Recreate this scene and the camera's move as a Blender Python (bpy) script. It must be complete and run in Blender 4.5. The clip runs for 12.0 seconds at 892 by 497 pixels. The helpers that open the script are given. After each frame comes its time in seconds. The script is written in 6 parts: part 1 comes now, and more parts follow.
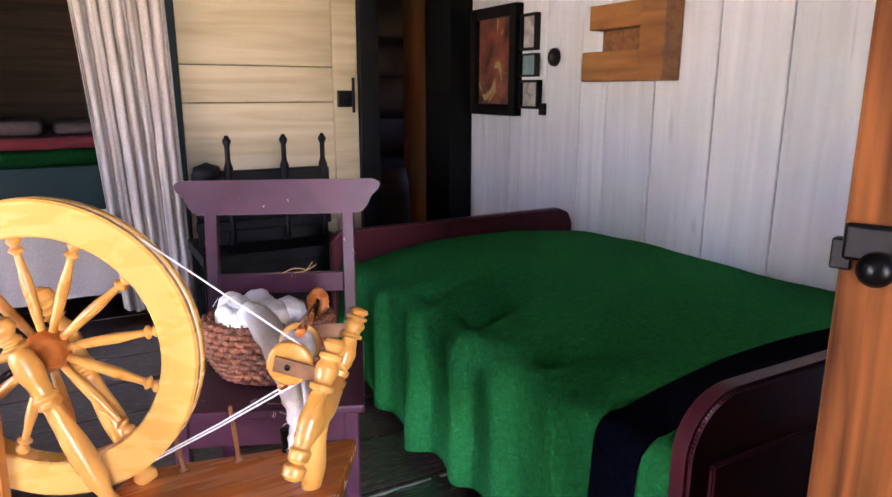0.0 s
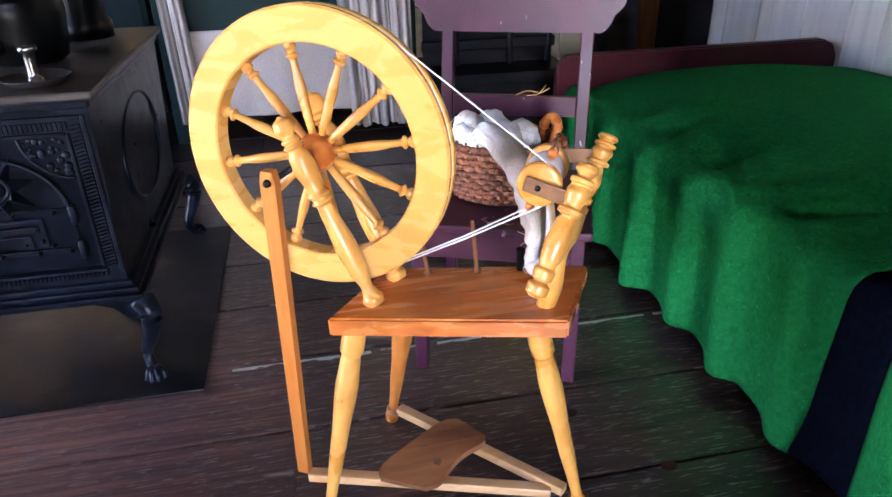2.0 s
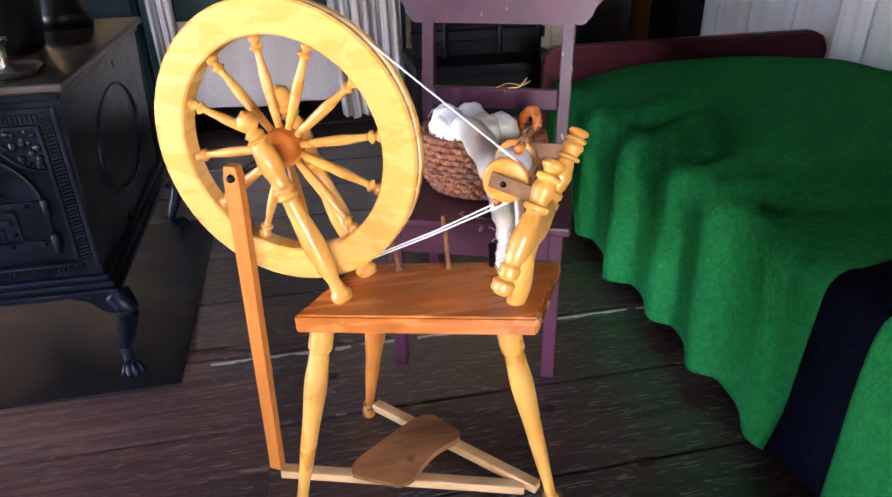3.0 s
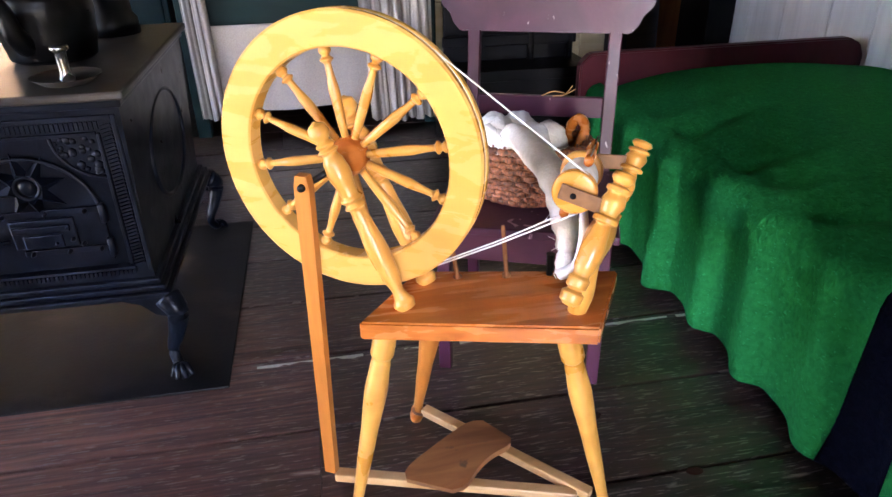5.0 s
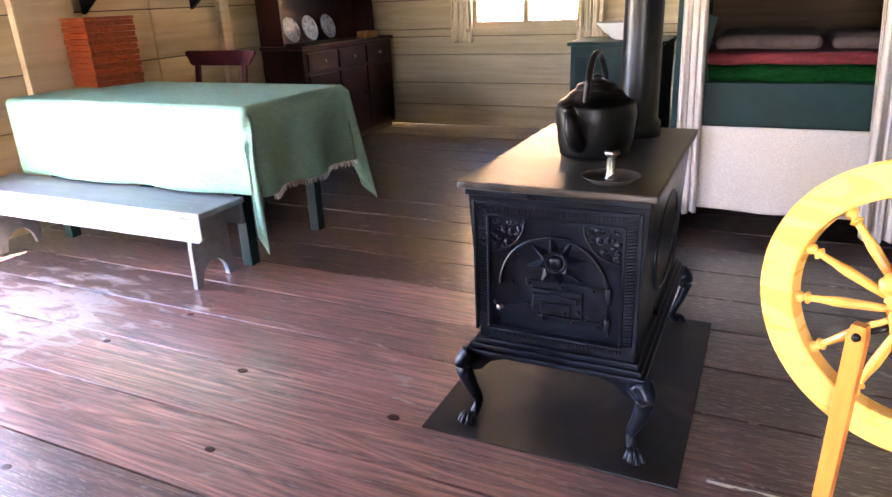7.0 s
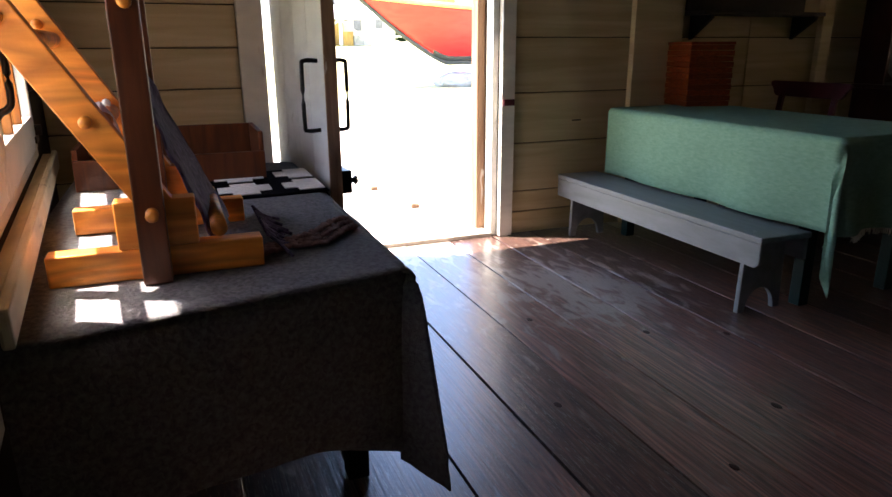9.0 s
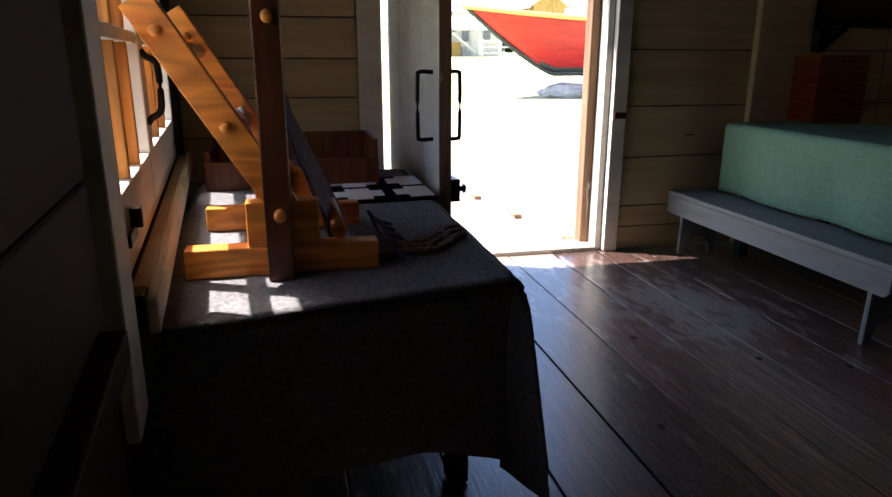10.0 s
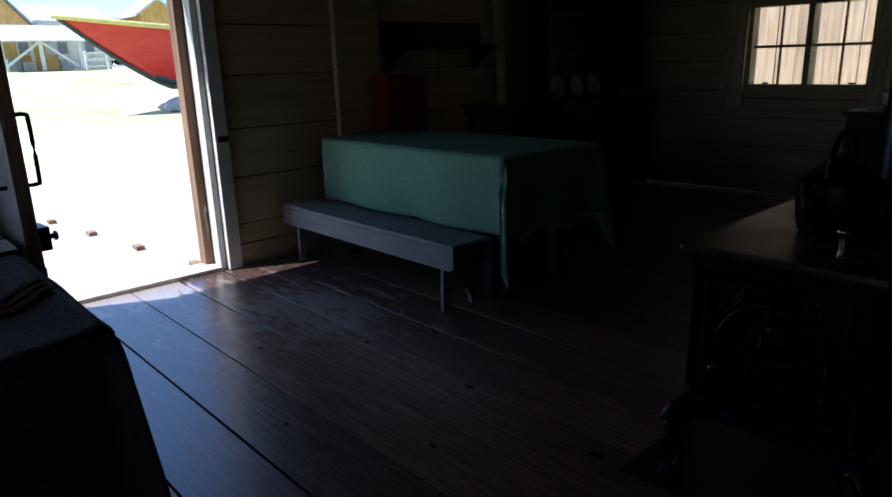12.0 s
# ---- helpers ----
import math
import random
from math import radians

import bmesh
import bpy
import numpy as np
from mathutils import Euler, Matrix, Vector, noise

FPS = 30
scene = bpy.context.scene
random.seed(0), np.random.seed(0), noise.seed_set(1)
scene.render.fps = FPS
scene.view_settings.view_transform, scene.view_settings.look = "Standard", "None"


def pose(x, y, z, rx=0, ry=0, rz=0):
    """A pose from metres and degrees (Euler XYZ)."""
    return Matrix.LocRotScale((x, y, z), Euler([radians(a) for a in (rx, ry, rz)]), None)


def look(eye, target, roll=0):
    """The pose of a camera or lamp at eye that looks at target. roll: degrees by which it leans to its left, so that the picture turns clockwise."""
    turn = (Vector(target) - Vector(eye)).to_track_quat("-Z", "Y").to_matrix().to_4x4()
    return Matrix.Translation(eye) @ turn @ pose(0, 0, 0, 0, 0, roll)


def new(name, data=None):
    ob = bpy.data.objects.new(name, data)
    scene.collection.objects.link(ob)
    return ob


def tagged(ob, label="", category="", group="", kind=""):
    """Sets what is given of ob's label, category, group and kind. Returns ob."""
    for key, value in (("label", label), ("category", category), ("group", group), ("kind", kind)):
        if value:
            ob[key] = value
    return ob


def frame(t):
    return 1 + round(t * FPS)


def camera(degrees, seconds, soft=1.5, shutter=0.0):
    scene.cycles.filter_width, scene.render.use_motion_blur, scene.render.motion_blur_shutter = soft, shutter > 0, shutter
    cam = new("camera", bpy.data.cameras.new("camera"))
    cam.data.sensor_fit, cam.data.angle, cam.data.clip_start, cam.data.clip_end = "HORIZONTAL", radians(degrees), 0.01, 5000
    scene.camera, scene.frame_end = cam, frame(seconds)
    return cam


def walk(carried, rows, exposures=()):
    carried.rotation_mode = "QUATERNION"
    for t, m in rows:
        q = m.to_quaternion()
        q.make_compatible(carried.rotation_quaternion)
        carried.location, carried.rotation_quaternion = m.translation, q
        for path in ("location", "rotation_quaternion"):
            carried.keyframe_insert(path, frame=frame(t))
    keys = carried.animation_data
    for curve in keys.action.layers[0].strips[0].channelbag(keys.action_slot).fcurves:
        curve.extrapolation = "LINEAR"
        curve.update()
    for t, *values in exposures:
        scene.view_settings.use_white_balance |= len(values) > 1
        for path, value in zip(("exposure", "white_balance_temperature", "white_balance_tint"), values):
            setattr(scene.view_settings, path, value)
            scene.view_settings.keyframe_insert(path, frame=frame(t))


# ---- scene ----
cam = camera(67.1, 12.0)
PATH = [
    (0, (-0.508, 0.43, 1.122), (0.434, 2.134, 0.664), 0.1),
    (0.5, (-0.538, 0.47, 1.097), (0.234, 2.15, 0.336), -0.1),
    (1, (-0.578, 0.478, 1.091), (-0.06, 2.204, 0.225), -0.6),
    (1.5, (-0.585, 0.481, 1.09), (-0.198, 2.223, 0.188), -0.9),
    (2, (-0.58, 0.483, 1.099), (-0.232, 2.226, 0.182), -1.1),
    (2.5, (-0.543, 0.483, 1.104), (-0.202, 2.218, 0.17), -1.1),
    (3, (-0.524, 0.489, 1.099), (-0.179, 2.22, 0.158), -1.0),
    (4.8, (-0.594, 0.498, 1.119), (-0.263, 2.23, 0.176), -0.9),
    (5, (-0.613, 0.5, 1.12), (-0.299, 2.238, 0.182), -1.0),
    (5.5, (-0.656, 0.503, 1.144), (-0.478, 2.265, 0.214), -1.3),
    (6, (-0.71, 0.505, 1.183), (-0.765, 2.285, 0.272), -1.8),
    (6.5, (-0.771, 0.483, 1.206), (-1.231, 2.252, 0.395), -2.4),
    (7, (-0.826, 0.439, 1.216), (-1.644, 2.125, 0.517), -2.5),
    (7.5, (-0.881, 0.379, 1.224), (-2.038, 1.878, 0.58), -2.5),
    (7.7, (-0.904, 0.346, 1.217), (-2.196, 1.738, 0.589), -2.1),
    (9.3, (-0.941, 0.217, 1.16), (-2.764, 0.816, 0.595), -0.1),
    (9.5, (-0.932, 0.209, 1.166), (-2.773, 0.754, 0.605), -0.0),
    (10, (-0.929, 0.188, 1.169), (-2.805, 0.622, 0.626), 0.1),
    (10.5, (-0.912, 0.197, 1.164), (-2.8, 0.573, 0.623), 0.0),
    (11, (-0.849, 0.244, 1.173), (-2.732, 0.649, 0.633), -0.2),
    (11.5, (-0.753, 0.288, 1.212), (-2.499, 1.100, 0.669), -0.8),
    (12, (-0.643, 0.276, 1.278), (-2.062, 1.578, 0.739), -1.7),
]
EXPOSURES = [(0.0, 5.65, 6450, 42), (0.5, 5.9, 5800, 38), (1.0, 6.05, 5500, 36), (2.0, 5.8, 6050, 33), (2.6, 5.8, 6400, 31), (6.0, 5.8, 6700, 33), (6.5, 6.2, 6950, 35), (7.0, 6.6, 7000, 34), (7.7, 6.55, 7200, 32), (9.3, 2.4, 6800, 19), (10.0, 1.95, 6500, 18), (10.5, 1.6, 6200, 17), (12.0, 0.95, 5300, 14)]
walk(cam, [(t, look(eye, target, roll)) for t, eye, target, roll in PATH], EXPOSURES)

# ---- world, sun, lamps ----
world = bpy.data.worlds.new("sky")
scene.world = world
world.use_nodes = True
wn = world.node_tree.nodes
sky = wn.new("ShaderNodeTexSky")
sky.sky_type = "NISHITA"
sky.sun_disc = False
sky.ozone_density, sky.dust_density = 3.0, 0.4
SUN_WAY = Vector((0.23, 0.47, -1.0)).normalized()
sky.sun_elevation = math.asin(-SUN_WAY.z)
sky.sun_rotation = math.atan2(-SUN_WAY.x, -SUN_WAY.y)
world.node_tree.links.new(sky.outputs["Color"], wn["Background"].inputs["Color"])
wn["Background"].inputs["Strength"].default_value = 0.12


def lamp(name, kind, m, energy, color, **more):
    data = bpy.data.lights.new(name, kind)
    data.energy, data.color = energy, color
    if kind == "SUN":
        data.angle = radians(0.6)
    else:
        data.shape, data.size, data.size_y = "RECTANGLE", more["w"], more["h"]
    ob = new(name, data)
    ob.matrix_world = m
    return ob


# area lamp added in the outer opening behind the walker, standing in for daylight
lamp("entry_fill", "AREA", look((-0.80, -2.98, 1.15), (-0.35, 1.6, 0.8)), 1.25, (1.0, 0.96, 0.90), w=0.88, h=1.8)
lamp("sun", "SUN", look((0, 0, 8), Vector((0, 0, 8)) + SUN_WAY), 5.0, (1, 0.94, 0.84))


# ---- materials ----
def ramp(nt, fac, stops):
    r = nt.nodes.new("ShaderNodeValToRGB")
    el = r.color_ramp.elements
    while len(el) < len(stops):
        el.new(0.5)
    for e, (p, c) in zip(el, stops):
        e.position, e.color = p, (*c, 1)
    nt.links.new(fac, r.inputs["Fac"])
    return r.outputs["Color"]


def surface(name, c1, c2, scale=(6, 6, 6), rough=0.6, vary=0.12, bump=0.15, metal=0.0, wear=None, wear_scale=(2, 2, 2), wear_at=0.62,
            rnd=0.0, spec=0.5, detail=6, fine=90.0, sheen=0.0, soften=0.06, local=False, worn=(), light_pool=None, coat=0.0, rings=None, flecks=None):
    m = bpy.data.materials.new(name)
    m.use_nodes = True
    nt = m.node_tree
    link = nt.links.new
    b = nt.nodes["Principled BSDF"]
    if local:
        coord = nt.nodes.new("ShaderNodeTexCoord").outputs["Object"]
    else:
        coord = nt.nodes.new("ShaderNodeNewGeometry").outputs["Position"]
    info = nt.nodes.new("ShaderNodeObjectInfo")

    def noise_at(sc, det, dist=0.0):
        mp = nt.nodes.new("ShaderNodeMapping")
        mp.inputs["Scale"].default_value = sc
        link(coord, mp.inputs["Vector"])
        shift = nt.nodes.new("ShaderNodeVectorMath")
        shift.operation = "ADD"
        link(mp.outputs["Vector"], shift.inputs[0])
        times = nt.nodes.new("ShaderNodeMath")
        times.operation = "MULTIPLY"
        times.inputs[1].default_value = 37.0 * (rnd > 0)
        link(info.outputs["Random"], times.inputs[0])
        link(times.outputs[0], shift.inputs[1])
        n = nt.nodes.new("ShaderNodeTexNoise")
        n.inputs["Scale"].default_value = 1.0
        n.inputs["Detail"].default_value = det
        n.inputs["Distortion"].default_value = dist
        link(shift.outputs[0], n.inputs["Vector"])
        return n.outputs["Fac"]

    grain = noise_at(scale, detail, 0.6)
    col = ramp(nt, grain, [(0.32, c1), (0.68, c2)])
    broad = noise_at((0.9, 0.9, 0.9), 3)
    hsv = nt.nodes.new("ShaderNodeHueSaturation")
    val = nt.nodes.new("ShaderNodeMapRange")
    val.inputs["To Min"].default_value, val.inputs["To Max"].default_value = 1 - 2 * vary, 1 + 2 * vary
    link(broad, val.inputs["Value"])
    if rnd:
        more = nt.nodes.new("ShaderNodeMapRange")
        more.inputs["To Min"].default_value, more.inputs["To Max"].default_value = 1 - rnd, 1 + rnd
        link(info.outputs["Random"], more.inputs["Value"])
        mul = nt.nodes.new("ShaderNodeMath")
        mul.operation = "MULTIPLY"
        link(val.outputs[0], mul.inputs[0])
        link(more.outputs[0], mul.inputs[1])
        link(mul.outputs[0], hsv.inputs["Value"])
    else:
        link(val.outputs[0], hsv.inputs["Value"])
    link(col, hsv.inputs["Color"])
    out = hsv.outputs["Color"]
    if rings:
        # growth rings drawn out along the board
        mp = nt.nodes.new("ShaderNodeMapping")
        mp.inputs["Scale"].default_value = rings[:3]
        link(coord, mp.inputs["Vector"])
        off = nt.nodes.new("ShaderNodeMath")
        off.operation = "MULTIPLY"
        off.inputs[1].default_value = 53.0
        link(info.outputs["Random"], off.inputs[0])
        shifted = nt.nodes.new("ShaderNodeVectorMath")
        link(mp.outputs["Vector"], shifted.inputs[0])
        link(off.outputs[0], shifted.inputs[1])
        field = nt.nodes.new("ShaderNodeTexNoise")
        field.inputs["Scale"].default_value, field.inputs["Detail"].default_value = 1.0, 1.5
        link(shifted.outputs[0], field.inputs["Vector"])
        many = nt.nodes.new("ShaderNodeMath")
        many.operation = "MULTIPLY"
        many.inputs[1].default_value = rings[3]
        link(field.outputs["Fac"], many.inputs[0])
        saw = nt.nodes.new("ShaderNodeMath")
        saw.operation = "PINGPONG"
        saw.inputs[1].default_value = 1.0
        link(many.outputs[0], saw.inputs[0])
        tone = nt.nodes.new("ShaderNodeMapRange")
        tone.inputs["To Min"].default_value, tone.inputs["To Max"].default_value = 1 - rings[4], 1 + rings[4]
        link(saw.outputs[0], tone.inputs["Value"])
        lined = nt.nodes.new("ShaderNodeVectorMath")
        lined.operation = "SCALE"
        link(out, lined.inputs[0])
        link(tone.outputs[0], lined.inputs["Scale"])
        out = lined.outputs[0]
    if light_pool:
        # base colour raised in a round pool, as light from the door falls
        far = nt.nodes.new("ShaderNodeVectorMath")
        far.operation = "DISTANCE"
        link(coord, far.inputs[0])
        far.inputs[1].default_value = (light_pool[0], light_pool[1], 0)
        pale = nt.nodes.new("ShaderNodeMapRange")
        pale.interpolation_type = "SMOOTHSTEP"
        pale.inputs["From Max"].default_value = light_pool[2]
        pale.inputs["To Min"].default_value, pale.inputs["To Max"].default_value = light_pool[3], 1.0
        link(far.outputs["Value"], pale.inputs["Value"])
        lit_base = nt.nodes.new("ShaderNodeVectorMath")
        lit_base.operation = "SCALE"
        link(out, lit_base.inputs[0])
        link(pale.outputs[0], lit_base.inputs["Scale"])
        out = lit_base.outputs[0]
    if wear:
        w = noise_at(wear_scale, 8, 0.9)
        for sx_, sy_, reach, much in worn:
            # a trodden spot the wear grows towards; the sill one paints in sun
            far = nt.nodes.new("ShaderNodeVectorMath")
            far.operation = "DISTANCE"
            link(coord, far.inputs[0])
            far.inputs[1].default_value = (sx_, sy_, 0)
            near = nt.nodes.new("ShaderNodeMapRange")
            near.inputs["From Min"].default_value, near.inputs["From Max"].default_value = 0.0, reach
            near.inputs["To Min"].default_value, near.inputs["To Max"].default_value = much, 0.0
            link(far.outputs["Value"], near.inputs["Value"])
            plus = nt.nodes.new("ShaderNodeMath")
            plus.operation = "ADD"
            link(w, plus.inputs[0])
            link(near.outputs[0], plus.inputs[1])
            w = plus.outputs[0]
        mask = ramp(nt, w, [(wear_at, (0, 0, 0)), (min(0.99, wear_at + soften), (1, 1, 1))])
        mix = nt.nodes.new("ShaderNodeMix")
        mix.data_type = "RGBA"
        link(mask, mix.inputs["Factor"])
        link(out, mix.inputs["A"])
        mix.inputs["B"].default_value = (*wear, 1)
        out = mix.outputs["Result"]
    if flecks:
        # thin pale scratches along the grain
        fm = ramp(nt, noise_at(flecks[:3], 4, 0.4), [(flecks[3], (0, 0, 0)), (flecks[3] + 0.05, (1, 1, 1))])
        fx_ = nt.nodes.new("ShaderNodeMix")
        fx_.data_type = "RGBA"
        link(fm, fx_.inputs["Factor"])
        link(out, fx_.inputs["A"])
        fx_.inputs["B"].default_value = (*flecks[4], 1)
        out = fx_.outputs["Result"]
    link(out, b.inputs["Base Color"])
    rr = nt.nodes.new("ShaderNodeMapRange")
    rr.inputs["To Min"].default_value, rr.inputs["To Max"].default_value = max(0.03, rough - 0.15), min(1, rough + 0.15)
    link(grain, rr.inputs["Value"])
    link(rr.outputs[0], b.inputs["Roughness"])
    b.inputs["Coat Weight"].default_value = coat
    b.inputs["Coat Roughness"].default_value = 0.26
    b.inputs["Metallic"].default_value = metal
    b.inputs["Specular IOR Level"].default_value = spec
    if sheen:
        b.inputs["Sheen Weight"].default_value = sheen
    tiny = noise_at((fine, fine, fine), 3)
    add = nt.nodes.new("ShaderNodeMath")
    add.operation = "MULTIPLY_ADD"
    add.inputs[1].default_value = 0.35
    link(tiny, add.inputs[0])
    link(grain, add.inputs[2])
    bp = nt.nodes.new("ShaderNodeBump")
    bp.inputs["Strength"].default_value = bump
    bp.inputs["Distance"].default_value = 0.01
    link(add.outputs[0], bp.inputs["Height"])
    link(bp.outputs["Normal"], b.inputs["Normal"])
    return m


# pool at (-2.5, 1.9) paints door light on; last worn spot paints sill sun
FLOOR = surface("floor_boards", (0.014, 0.0066, 0.0052), (0.058, 0.0265, 0.0195), (2.2, 80, 80), 0.36, 0.2, 0.2, wear=(0.33, 0.27, 0.235), wear_scale=(5, 14, 10), wear_at=0.65, rnd=0.36, soften=0.10, spec=0.8, coat=0.75, worn=((-3.70, 1.96, 0.95, 0.32), (-4.75, 1.45, 0.5, 0.7)), light_pool=(-2.5, 1.9, 2.4, 6.0), rings=(0.7, 9.0, 9.0, 32.0, 0.36), flecks=(22, 220, 60, 0.59, (0.20, 0.16, 0.14)))
WHITE_V = surface("white_vertical_boards", (0.72, 0.71, 0.70), (0.83, 0.82, 0.81), (22, 22, 1.3), 0.6, 0.08, 0.2, wear=(0.42, 0.42, 0.43), wear_scale=(9, 9, 1.4), wear_at=0.64, rnd=0.05, soften=0.2)
# white wall paint toned cream, the warm light put into its colour
CREAM_H = surface("cream_horizontal_boards", (0.42, 0.325, 0.18), (0.56, 0.455, 0.285), (1.2, 1.2, 18), 0.62, 0.1, 0.22, wear=(0.30, 0.24, 0.17), wear_scale=(1.5, 1.5, 7), wear_at=0.66, rnd=0.06, soften=0.2)
WHITE_P = surface("white_paint", (0.62, 0.60, 0.55), (0.76, 0.74, 0.68), (4, 4, 12), 0.5, 0.08, 0.15, wear=(0.35, 0.30, 0.24), wear_scale=(8, 8, 4), wear_at=0.68, soften=0.1)
# dark brown boards, with the shade on them put into the colour
DARK_H = surface("shade_dark_boards", (0.022, 0.013, 0.008), (0.055, 0.033, 0.02), (1.2, 1.2, 18), 0.7, 0.15, 0.2, rnd=0.1, spec=0.1)
SILL = surface("worn_cream_sill", (0.55, 0.44, 0.27), (0.80, 0.71, 0.52), (3, 14, 14), 0.55, 0.12, 0.2, wear=(0.2, 0.13, 0.07), wear_scale=(5, 16, 16), wear_at=0.64, soften=0.12)
JOINT = surface("dark_joint", (0.02, 0.015, 0.012), (0.05, 0.04, 0.03), rough=0.9)
CEIL = surface("ceiling_boards", (0.045, 0.027, 0.016), (0.085, 0.055, 0.03), (2, 18, 2), 0.7)
YELLOW = surface("yellow_varnished_wood", (0.56, 0.235, 0.035), (0.72, 0.35, 0.068), (12, 12, 12), 0.3, 0.07, 0.05, wear=(0.48, 0.2, 0.04), wear_scale=(9, 9, 9), wear_at=0.68, soften=0.15, spec=0.6)
RIM = surface("pale_yellow_varnished_wood", (0.69, 0.355, 0.072), (0.73, 0.39, 0.088), (8, 8, 30), 0.28, 0.05, 0.03, spec=0.6)
ORANGE_V = surface("orange_stained_rod", (0.42, 0.13, 0.02), (0.56, 0.20, 0.035), (30, 30, 3), 0.35, 0.08, 0.06)
ORANGE = surface("orange_stained_wood", (0.42, 0.105, 0.016), (0.60, 0.19, 0.034), (5, 40, 40), 0.26, 0.1, 0.06, rings=(1.6, 7, 7, 16.0, 0.13), wear=(0.66, 0.28, 0.09), wear_scale=(4, 20, 20), wear_at=0.68, soften=0.15, spec=0.6)
TREADLE = surface("worn_brown_wood", (0.17, 0.06, 0.018), (0.33, 0.135, 0.045), (5, 30, 30), 0.45, 0.12, 0.1, wear=(0.12, 0.06, 0.03), wear_scale=(14, 14, 14), wear_at=0.64)
PALE = surface("pale_wood", (0.5, 0.27, 0.1), (0.66, 0.4, 0.17), (8, 30, 30), 0.4, 0.1, 0.06)
PINE = surface("oiled_pine", (0.52, 0.155, 0.018), (0.80, 0.32, 0.05), (40, 3.0, 30), 0.42, 0.1, 0.12, rings=(7, 0.9, 7, 22.0, 0.22))
PINE_V = surface("oiled_pine_upright", (0.42, 0.12, 0.013), (0.70, 0.265, 0.038), (40, 40, 3.0), 0.42, 0.1, 0.12, rings=(7, 7, 0.9, 22.0, 0.3))
# loom uprights are pine with shade put into the colour; tray shares it
RED_SHADE_PINE = surface("red_brown_shade_pine", (0.055, 0.013, 0.003), (0.13, 0.034, 0.008), (30, 30, 3.0), 0.42, 0.12, 0.12)
PURPLE = surface("purple_paint", (0.042, 0.008, 0.018), (0.080, 0.017, 0.036), (7, 7, 7), 0.40, 0.14, 0.1, wear=(0.42, 0.28, 0.29), wear_scale=(26, 26, 10), wear_at=0.672, soften=0.03, spec=0.45)
MAROON = surface("maroon_paint", (0.05, 0.008, 0.012), (0.08, 0.014, 0.019), (6, 6, 6), 0.34, 0.12, 0.05, spec=0.25, wear=(0.14, 0.05, 0.045), wear_scale=(10, 10, 10), wear_at=0.74)
GREEN_WOOL = surface("green_wool", (0.0028, 0.145, 0.036), (0.0048, 0.205, 0.052), (70, 70, 70), 0.95, 0.18, 0.6, spec=0.02, fine=400, detail=5, flecks=(160, 60, 160, 0.63, (0.008, 0.27, 0.08)))
DARK_WOOL = surface("shaded_green_wool", (0.0006, 0.016, 0.004), (0.0012, 0.03, 0.007), (70, 70, 70), 0.95, 0.14, 0.5, spec=0.02, fine=400, detail=4)
NAVY_WOOL = surface("navy_wool", (0.0015, 0.0018, 0.0045), (0.004, 0.0045, 0.010), (70, 70, 70), 0.95, 0.1, 0.5, spec=0.02, fine=400,  detail=4)
IRON = surface("stove_iron", (0.002, 0.003, 0.006), (0.006, 0.0095, 0.017), (14, 14, 14), 0.33, 0.2, 0.08, metal=0.15, fine=160, spec=0.22)
# top plate toned lighter than the body for the light it catches
IRON_TOP = surface("lightened_worn_top", (0.04, 0.034, 0.028), (0.09, 0.072, 0.056), (5, 5, 5), 0.40, 0.2, 0.05, metal=0.5, wear=(0.03, 0.025, 0.02), wear_scale=(7, 7, 7), wear_at=0.6)
BLACK_IRON = surface("black_iron", (0.002, 0.002, 0.0025), (0.006, 0.006, 0.006), (20, 20, 20), 0.34, 0.1, 0.1, metal=0.3, spec=0.3)
SHEET = surface("floor_plate", (0.005, 0.0045, 0.0048), (0.013, 0.010, 0.009), (5, 5, 5), 0.46, 0.25, 0.12, metal=0.1, wear=(0.06, 0.04, 0.033), wear_scale=(3, 5, 5), wear_at=0.57, soften=0.25, spec=0.35)
BRASS = surface("pewter", (0.22, 0.205, 0.18), (0.36, 0.34, 0.30), rough=0.28, metal=0.9, bump=0.03)
WICKER = surface("wicker", (0.03, 0.007, 0.003), (0.40, 0.135, 0.055), (150, 150, 90), 0.45, 0.15, 0.3, rnd=0.3)
RED_WICKER = surface("red_wicker", (0.10, 0.012, 0.003), (0.28, 0.048, 0.008), (40, 40, 120), 0.34, 0.15, 0.3, rnd=0.2)
FLEECE = surface("white_fleece", (0.80, 0.78, 0.73), (0.90, 0.885, 0.85), (60, 60, 60), 0.95, 0.03, 0.3, spec=0.1, fine=220, sheen=0.0)
CORD = surface("white_cord", (0.72, 0.7, 0.66), (0.84, 0.82, 0.78), (80, 80, 80), 0.9, 0.03, 0.2)
LEATHER = surface("leather", (0.13, 0.055, 0.02), (0.24, 0.11, 0.045), (30, 30, 30), 0.55)
MINT = surface("mint_cloth", (0.145, 0.28, 0.195), (0.195, 0.345, 0.25), (30, 30, 90), 0.85, 0.06, 0.2, spec=0.2, fine=500)
FRINGE = surface("pale_fringe", (0.5, 0.52, 0.42), (0.64, 0.64, 0.55), (60, 60, 60), 0.9)
BENCH_P = surface("grey_bench_paint", (0.135, 0.143, 0.15), (0.20, 0.21, 0.22), (4, 20, 20), 0.55, 0.1, 0.12, wear=(0.2, 0.2, 0.2), wear_scale=(6, 22, 22), wear_at=0.67)
